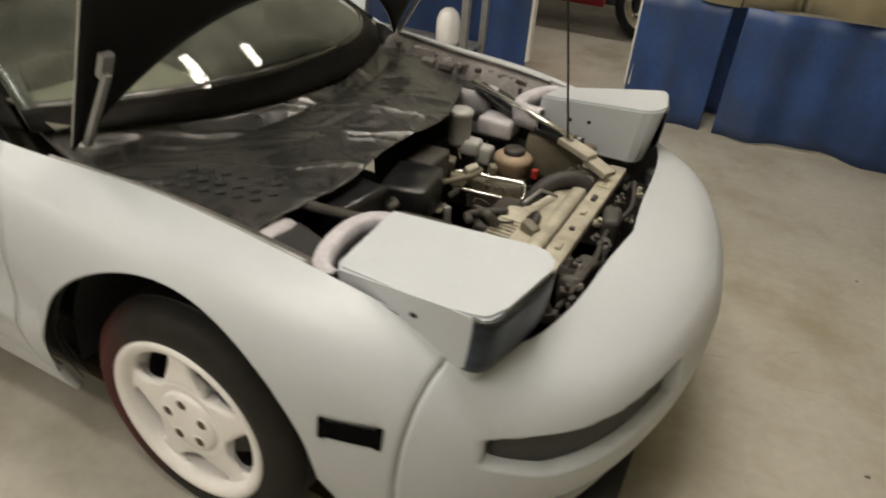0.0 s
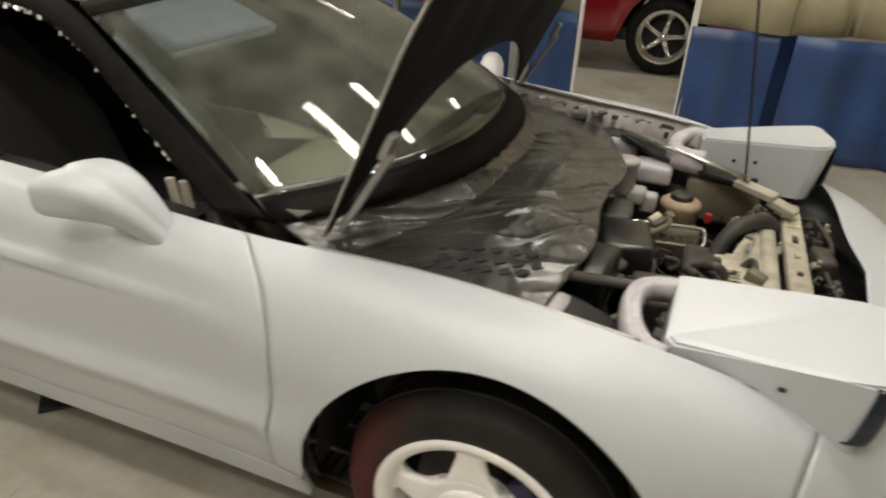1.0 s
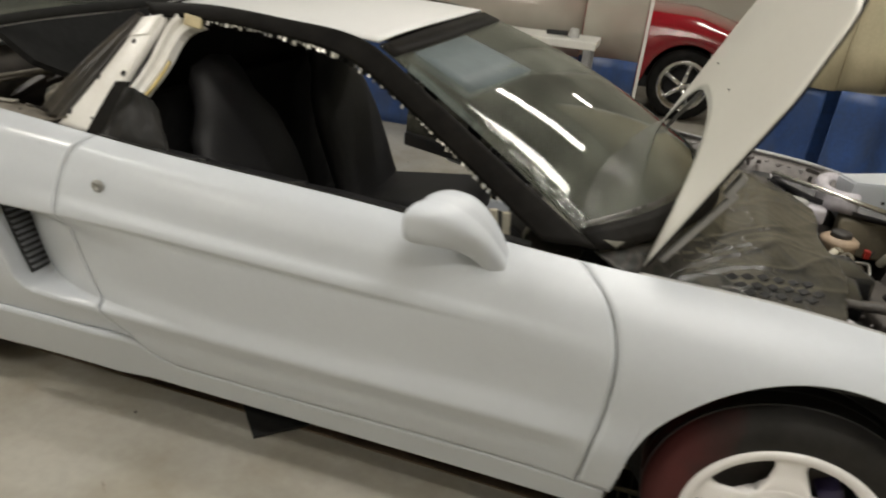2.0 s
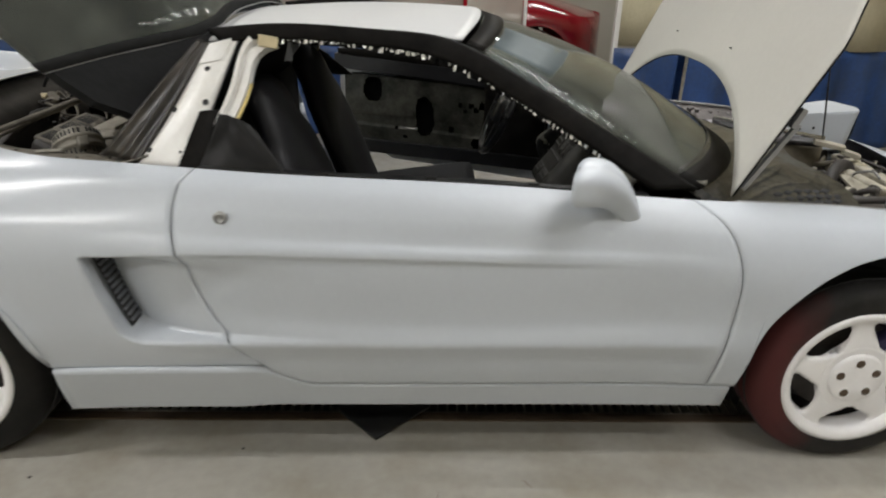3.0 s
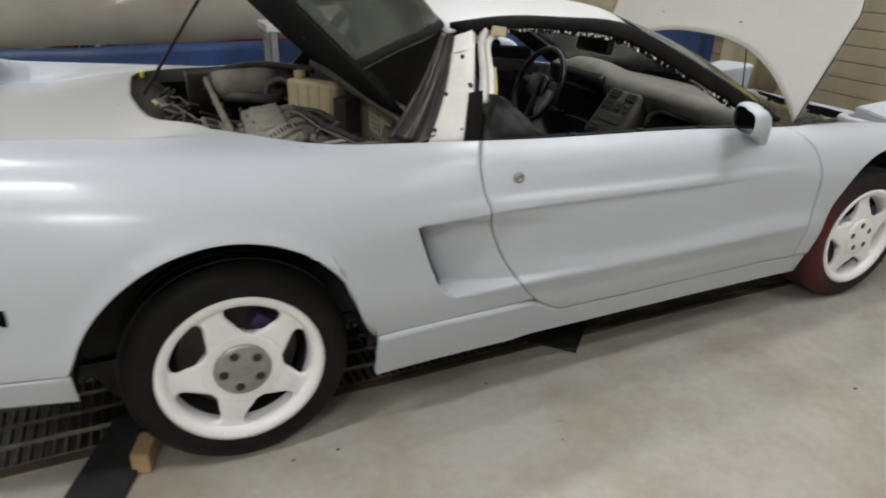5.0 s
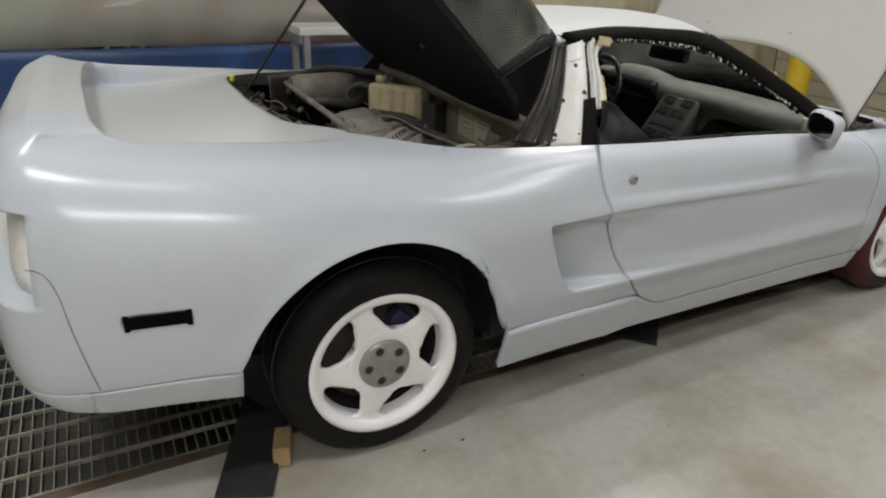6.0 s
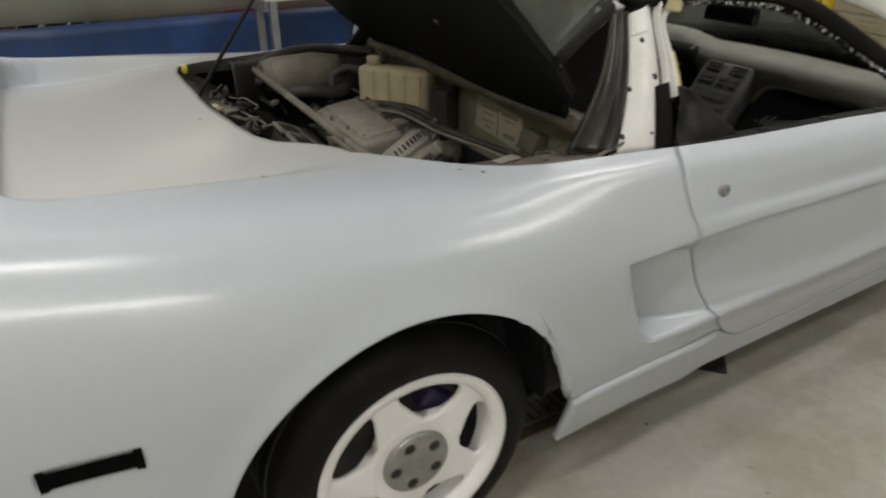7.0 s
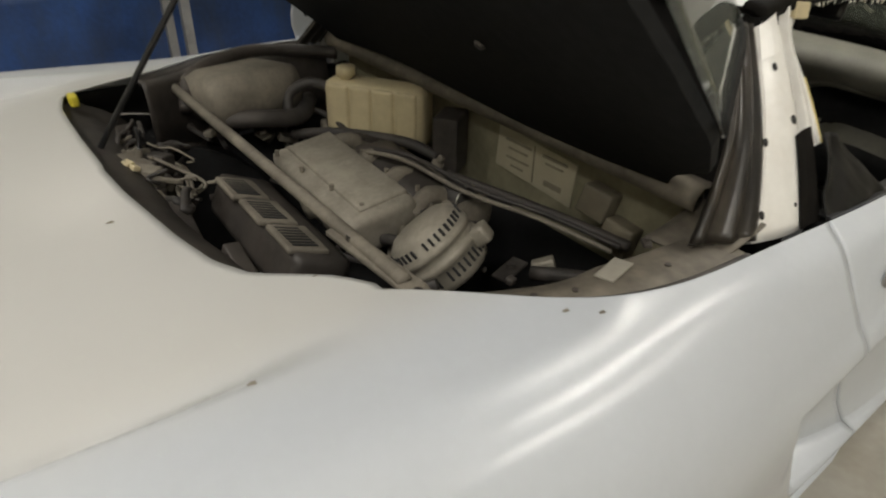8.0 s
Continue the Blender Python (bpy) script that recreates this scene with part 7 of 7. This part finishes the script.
for k in range(2):
    bm = bmesh.new()
    o = 0.024 * k
    hose(bm, [(-2.16 - o, 0.06, 0.80), (-2.13 - o, -0.06, 0.815), (-2.10 - o, -0.22, 0.80), (-2.03 - o, -0.36, 0.780), (-1.99 - o, -0.50, 0.765)], 0.0048, 8, 5)
    part("wiring_loom", bm, M_DUST if k else M_HOSE, eng, "dusty wiring run", smooth=True)
for k in range(60):
    bm = bmesh.new()
    c = (rng.uniform(-2.63, -2.0), rng.uniform(-0.52, 0.52), rng.uniform(0.66, 0.765))
    if -2.53 < c[0] < -2.36 and -0.26 < c[1] < 0.18:
        c = (c[0] + 0.24, c[1], c[2] - 0.03)
    turn = pose(0, 0, 0, rng.uniform(-30, 30), rng.uniform(-30, 30), rng.uniform(0, 90))
    s = rng.uniform(.014, .032)
    if k % 3 == 0:
        block(bm, c, (s, s * rng.uniform(.6, 2), s * 0.8), turn, 0.004)
    elif k % 3 == 1:
        rod(bm, (0, 0, -s), (0, 0, s * 0.4), s * 0.6, 12)
        rod(bm, (0, 0, s * 0.4), (0, 0, s), s * 0.35, 8)
        bmesh.ops.transform(bm, matrix=Matrix.Translation(c) @ turn, verts=bm.verts)
    else:
        block(bm, c, (s * 2.2, s * 1.2, 0.006), turn, 0.002)
        rod(bm, (c[0], c[1], c[2] - 0.01), (c[0], c[1], c[2] + 0.014), 0.008, 6)
    part("engine_fitting", bm, rng.choice((M_DARKM, M_DUST, M_DARKM, M_ALU, M_HOSE)), eng, smooth=k % 3 != 2)
# latch, straps and dark parts in the rear corner of the bay
for k, (x, y, z, sx, sy, sz, r) in enumerate(((-2.60, 0.33, 0.80, 0.06, 0.09, 0.02, 20), (-2.58, 0.42, 0.81, 0.03, 0.10, 0.03, -10), (-2.55, 0.28, 0.78, 0.04, 0.05, 0.05, 35), (-2.62, 0.10, 0.80, 0.05, 0.14, 0.016, 4), (-2.60, -0.05, 0.78, 0.03, 0.20, 0.02, -3), (-2.57, -0.22, 0.77, 0.03, 0.16, 0.03, 3))):
    bm = bmesh.new()
    block(bm, (x, y, z), (sx, sy, sz), pose(0, 0, 0, 6 * k - 12, 12, r), 0.004)
    part("latch_bracket", bm, M_DARKM if k % 3 else M_DUST, eng, smooth=True)
for k in range(16):
    bm = bmesh.new()
    x, y = rng.uniform(-2.62, -2.53), rng.uniform(0.02, 0.48)
    p0 = Vector((x, y, rng.uniform(0.75, 0.82)))
    pts = [p0]
    for _ in range(3):
        p0 = p0 + Vector((rng.uniform(-.02, .05), rng.uniform(-.06, .06), rng.uniform(-.03, .02)))
        pts.append(p0)
    hose(bm, pts, rng.choice((0.004, 0.006, 0.009)), 6, 4)
    part("wiring_loom", bm, rng.choice((M_HOSE, M_DARKM, M_DUST)), eng, smooth=True)
bm = bmesh.new()
hose(bm, [(-2.07, -0.10, 0.775), (-2.03, -0.24, 0.770), (-1.985, -0.38, 0.760), (-1.96, -0.50, 0.755)], 0.011, 9, 5)
part("coolant_pipe", bm, M_DARKM, eng, "dark dusty coolant pipe", smooth=True)
# intake plenum between the banks, with a bright clamp at its mouth
bm = bmesh.new()
block(bm, (-2.135, -0.02, 0.755), (0.10, 0.30, 0.07), pose(0, 0, 0, 0, 0, -6), 0.028)
plenum = part("intake_plenum", bm, M_DARKM, eng, "dusty brown intake plenum", smooth=True)
bm = bmesh.new()
rod(bm, (-2.115, -0.16, 0.765), (-2.105, -0.205, 0.766), 0.034, 20)
part("plenum_mouth", bm, M_HOSE, plenum, smooth=True)
bm = lathe([(0.034, -0.003), (0.037, -0.002), (0.037, 0.002), (0.034, 0.003)], 24)
bmesh.ops.transform(bm, matrix=pose(-2.105, -0.206, 0.766, 0, 0, 12), verts=bm.verts)
part("hose_clamp", bm, M_TUBING, plenum, "bright metal clamp")
# latch plate, cream clip and bent wires in the rear corner
bm = bmesh.new()
block(bm, (-2.615, 0.195, 0.835), (0.055, 0.075, 0.006), pose(0, 0, 0, 14, 10, 24), 0.002)
rod(bm, (-2.600, 0.215, 0.835), (-2.595, 0.215, 0.850), 0.007, 8)
part("latch_plate", bm, M_DUST, eng, "worn metal latch plate")
bm = bmesh.new()
block(bm, (-2.635, 0.175, 0.842), (0.030, 0.020, 0.012), pose(0, 0, 0, 10, 0, 30), 0.003)
block(bm, (-2.622, 0.158, 0.840), (0.014, 0.018, 0.010), pose(0, 0, 0, 0, 20, 10), 0.003)
part("cream_clip", bm, M_TANK, eng, "cream plastic clip")
rng = random.Random(19)
for k in range(14):
    p0 = Vector((rng.uniform(-2.64, -2.54), rng.uniform(0.08, 0.42), rng.uniform(0.80, 0.85)))
    pts = [p0]
    for _ in range(4):
        p0 = p0 + Vector((rng.uniform(-.03, .04), rng.uniform(-.06, .06), rng.uniform(-.03, .022)))
        pts.append(p0)
    bm = bmesh.new()
    hose(bm, pts, rng.choice((0.0025, 0.004, 0.006)), 6, 4)
    part("wiring_loom", bm, rng.choice((M_HOSE, M_BLACK, M_TUBING, M_DUST)), eng, smooth=True)
bm = bmesh.new()
block(bm, (-2.425, 0.585, 0.862), (0.075, 0.10, 0.010), pose(0, 0, 0, 6, 0, 18), 0.003)
for dx, dy in ((-0.02, -0.03), (0.02, 0.03), (-0.02, 0.03)):
    rod(bm, (-2.425 + dx, 0.585 + dy, 0.862), (-2.425 + dx, 0.585 + dy, 0.876), 0.008, 6)
part("brace_plate", bm, M_DUST, eng, "dusty end plate with bolts")

# ---- under and beside the car ----
grate = thing("floor_grating", "dark steel bar grating over the floor pit", "grating", kind="structure", at=((px0 + px1) / 2, 0, 0))
bm = bmesh.new()
n = int((px1 - px0) / 0.032)
for i in range(n):
    block(bm, (px0 + 0.016 + i * 0.032 - (px0 + px1) / 2, 0, -0.022), (0.004, 1.24, 0.03))
tagged(part("cross_bar", bm, M_GRATE, grate), kind="stuff")
for k in range(13):
    bm = bmesh.new()
    block(bm, (0, -0.60 + 0.1 * k, -0.010), (px1 - px0, 0.008, 0.014))
    part("bearing_bar", bm, M_GRATE, grate)
for side in (-1, 1):
    bm = bmesh.new()
    block(bm, ((px0 + px1) / 2, side * 0.632, 0.001), (px1 - px0, 0.035, 0.008), None, 0.002)
    tagged(part("pit_edge", bm, M_STEEL), "rusty steel edge angle of the floor pit", "edge", kind="structure")


def board(name, c, size, rz, label, category, material, rx=0, ry=0):
    bm = bmesh.new()
    block(bm, (0, 0, size[2] / 2), size, None, min(size) * 0.15)
    ob = part(name, bm, material)
    ob.matrix_basis = pose(*c, rx, ry, rz)
    return tagged(ob, label, category)


board("rubber_mat", (-1.335, -0.585, 0.006), (0.23, 0.23, 0.008), 44, "small black rubber mat poking out from under the car", "mat", M_BOARD)
board("black_plank", (-2.852, -0.60, 0.007), (0.155, 0.56, 0.012), -22, "black plank lying over the pit edge behind the rear wheel", "plank", M_BOARD)
board("wood_chock", (-2.815, -0.735, 0.0), (0.050, 0.10, 0.070), -18, "small pine block wedged behind the rear tyre", "chock", M_WOOD)

# scuffs and a hairline crack on the floor
rng = random.Random(21)
bm = bmesh.new()
spots = [(0.55, -0.98), (0.42, -1.02), (0.48, -1.10), (0.30, -1.00), (0.66, -1.06), (-0.9, -0.92), (-1.15, -0.98), (0.6, -1.35), (-0.25, -1.15), (-0.55, -1.30), (-1.6, -1.05), (1.75, 0.6), (1.9, 1.2), (1.45, 1.5), (2.1, 0.1), (1.6, -0.5)] + [(rng.uniform(-3.6, 2.6), rng.uniform(-2.4, -0.9)) for _ in range(14)] + [(rng.uniform(1.1, 2.5), rng.uniform(-0.8, 2.2)) for _ in range(12)]
for x, y in spots:
    a, L, w = rng.uniform(0, math.pi), rng.uniform(0.02, 0.11), rng.uniform(0.0015, 0.005)
    d, s = Vector((math.cos(a), math.sin(a), 0)), Vector((-math.sin(a), math.cos(a), 0))
    c = Vector((x, y, 0.0006))
    line = [c + d * L * (t - 0.5) + s * 0.02 * noise.noise((t * 3 + x, y, 0)) for t in np.linspace(0, 1, 7)]
    up = [bm.verts.new(p + s * w * math.sin(math.pi * t)) for p, t in zip(line, np.linspace(0.05, 0.95, 7))]
    dn = [bm.verts.new(p - s * w * math.sin(math.pi * t)) for p, t in zip(line, np.linspace(0.05, 0.95, 7))]
    for k in range(6):
        bm.faces.new((up[k], dn[k], dn[k + 1], up[k + 1]))
tagged(part("floor_scuffs", bm, M_SCUFF), "short brown scuff marks on the floor", "scuff", kind="stuff")
bm = bmesh.new()
line = [Vector((1.02 + 1.5 * t, 0.46 + 0.03 * noise.noise((t * 9, 0, 0)) + 0.012 * noise.noise((t * 30, 3, 0)), 0.0007)) for t in np.linspace(0, 1, 60)]
up = [bm.verts.new(p + Vector((0, 0.0012 + 0.002 * noise.noise((p.x * 9, 5, 0)), 0))) for p in line]
dn = [bm.verts.new(p - Vector((0, 0.001, 0))) for p in line]
for k in range(59):
    bm.faces.new((up[k], dn[k], dn[k + 1], up[k + 1]))
tagged(part("floor_crack", bm, M_SCUFF), "thin crack line across the floor", "crack", kind="structure")

# specks of dirt on the floor
bm = bmesh.new()
rng = random.Random(3)
spots = [(-1.729, -0.779), (-2.423, -0.891), (-0.314, -1.048)] + [(rng.uniform(-4, 2.8), rng.uniform(-3.5, 2.2)) for _ in range(90)]
for x, y in spots:
    r = rng.uniform(0.002, 0.007)
    ring = [bm.verts.new((x + r * rng.uniform(0.5, 1.6) * math.cos(a), y + r * rng.uniform(0.5, 1.6) * math.sin(a), 0.0008)) for a in np.linspace(0, 2 * math.pi, 8)[:-1]]
    mid = bm.verts.new((x, y, 0.003))
    for k in range(7):
        bm.faces.new((ring[k], ring[(k + 1) % 7], mid))
tagged(part("floor_grit", bm, M_DARKM), "scattered dark grit on the floor", "grit", kind="stuff")

# ---- far side of the bay ----
tb = thing("work_table", "white-topped metal work table by the curtain", "table", at=(-1.32, 2.50, 0))
bm = bmesh.new()
block(bm, (0, 0, 0.845), (1.04, 0.36, 0.05), None, 0.006)
part("tabletop", bm, M_PALE, tb)
bm = bmesh.new()
block(bm, (-0.50, 0.0, 0.79), (0.04, 0.30, 0.06), None, 0.004)
part("end_rail", bm, M_GALV, tb)
for x, y in ((-0.47, -0.15), (0.47, -0.15), (-0.47, 0.15), (0.47, 0.15)):
    bm = bmesh.new()
    block(bm, (x, y, 0.41), (0.045, 0.045, 0.82), None, 0.004)
    part("leg", bm, M_GALV, tb)
bm = bmesh.new()
block(bm, (0, 0.0, 0.25), (0.96, 0.30, 0.02), None, 0.004)
part("shelf", bm, M_GALV, tb)
tool = thing("spray_gun", "small dark and pale spray gun lying on the table", "tool", at=(-1.02, 2.47, 0.871))
bm = bmesh.new()
rod(bm, (-0.12, 0, 0.018), (0.02, 0, 0.02), 0.015, 10)
part("barrel", bm, M_BLACK, tool)
bm = bmesh.new()
rod(bm, (0.06, 0, 0.0), (0.06, 0, 0.055), 0.035, 14, 0.028)
part("cup", bm, M_BOTTLE, tool)
jug = thing("plastic_jug", "white rounded plastic jug on the floor under the table", "jug", at=(-1.02, 2.46, 0.26))
part("jug_body", lathe([(0.0, 0.0), (0.07, 0.0), (0.078, 0.02), (0.078, 0.15), (0.06, 0.20), (0.03, 0.225), (0, 0.228)], 28, "Z"), M_WHEEL, jug, smooth=True)

# posts and the last curtain strip beside the opening
curtain("curtain_blue_strip", -0.93, -0.53, CY + 0.05, 0.74, 0.01, M_BLUE, "narrow blue vinyl strip beside the opening", 9.0, 0.025, 0.0, 2)
curtain("curtain_clear_strip", -0.93, -0.53, CY + 0.06, H, 0.742, M_CLEAR, "cloudy clear vinyl strip beside the opening", 9.0, 0.02, 0.0, 2)
for x, w, m in ((-0.515, 0.02, M_PALE), (0.155, 0.035, M_PALE)):
    slab("curtain_edge", (x, CY + 0.03, H / 2 + 0.1), (w, 0.05, H - 0.2), m, "pale stiff edge of the curtain", "curtain edge")

red = thing("red_coupe", "glossy red classic coupe parked beyond the curtain", "car", at=(-1.4, 5.35, 0))
# body by sections along its length, side towards the viewer
rows = []
for i in range(70):
    x = -2.1 + 4.15 * i / 69
    e = min(1, (2.05 - x) / 0.5, (x + 2.1) / 0.4)
    e = math.sin(max(0, e) * math.pi / 2) ** 0.5
    top = np.interp(x, [-2.1, -1.2, 0.6, 1.3, 2.05], [0.80, 0.93, 0.95, 0.93, 0.72])
    low = 0.24
    for cx in (-1.45, 1.27):
        if abs(x - cx) < 0.37:
            low = max(low, 0.32 + math.sqrt(0.37 ** 2 - (x - cx) ** 2))
    half = 0.80 * e + 0.03
    sec = [(half * 0.93, low), (half * 0.985, max(low + 0.01, 0.42)), (half, max(low + 0.02, 0.62)), (half * 0.975, max(low + 0.03, 0.78)), (half * 0.90, top - 0.03), (half * 0.75, top), (0.0, top + 0.05)]
    right = [(x, -y, z) for y, z in sec]
    rows.append(right + [(x, y, z) for y, z in sec[-2::-1]])
part("body", sheet(rows, 0.004), M_RED, red, "glossy red bodywork", smooth=True)
bm = bmesh.new()
block(bm, (-0.35, 0, 1.12), (1.5, 1.2, 0.36), None, 0.12)
part("cabin_glass", bm, M_BLACK, red, "dark cabin glass")
bm = bmesh.new()
block(bm, (-0.4, 0, 1.30), (1.15, 1.08, 0.05), None, 0.02)
part("roof", bm, M_RED, red)
for cx in (-1.45, 1.27):
    for side in (-1, 1):
        w = new("road_wheel")
        w.parent = red
        h, R, rr = 0.10, 0.325, 0.225
        prof = [(rr - 0.01, h - 0.01), (rr + 0.01, h), (R - 0.03, h), (R - 0.008, h - 0.02), (R, h - 0.05), (R, -h + 0.05), (R - 0.008, -h + 0.02), (R - 0.03, -h), (rr + 0.01, -h), (rr - 0.01, -h + 0.01)]
        part("tyre", lathe(prof, 48), M_RUBBER, w, smooth=True)
        rim = part("rim", lathe([(rr - 0.03, 0.0), (rr - 0.015, -h + 0.03), (rr + 0.004, -h + 0.004), (rr + 0.006, -h - 0.003), (rr - 0.008, -h - 0.003), (rr - 0.018, -h + 0.03)], 48), M_CHROME, w, smooth=True)
        for k in range(5):
            a = math.pi / 2 + 2 * math.pi * k / 5
            bm = bmesh.new()
            d = Vector((math.cos(a), 0, math.sin(a)))
            rod(bm, d * 0.03 + Vector((0, -h + 0.02, 0)), d * (rr - 0.05) + Vector((0, -h + 0.035, 0)), 0.028, 10, 0.019)
            part("spoke", bm, M_CHROME, rim, smooth=True)
        part("rim_band", lathe([(rr - 0.062, -h + 0.055), (rr - 0.058, -h + 0.030), (rr - 0.012, -h + 0.010), (rr, -h - 0.002)], 48), M_CHROME, rim, smooth=True)
        part("hub_cap", lathe([(0, -h + 0.0), (0.03, -h + 0.002), (0.036, -h + 0.03)], 20), M_CHROME, rim, smooth=True)
        part("wheel_back", lathe([(0.0, 0.01), (rr - 0.02, 0.01)], 24), M_DEEP, w)
        w.matrix_basis = pose(cx, side * 0.71, 0.325, 0, 12, 0 if side < 0 else 180)
bm = bmesh.new()
block(bm, (0, 0, 0.30), (3.6, 1.3, 0.12), None, 0.03)
part("underbody", bm, M_DEEP, red)

post = thing("bollard", "yellow painted steel guard post", "bollard", at=(2.56, 1.63, 0))
part("shaft", lathe([(0.0, 1.12), (0.05, 1.115), (0.09, 1.09), (0.105, 1.05), (0.105, 0.0)], 28, "Z"), M_POST, post, smooth=True)
bm = bmesh.new()
block(bm, (0, 0, 0.006), (0.3, 0.3, 0.012), None, 0.003)
part("base_plate", bm, M_POST, post)
# ribbed cladding of the east wall
clad = new("wall_cladding")
tagged(clad, "cream horizontal ribbed wall cladding", "cladding", kind="structure")
for k in range(20):
    bm = bmesh.new()
    block(bm, (X1 - 0.012, 0.5, 0.075 + 0.15 * k), (0.024, 7.6, 0.142), None, 0.006)
    part("cladding_board", bm, M_CREAM, clad)
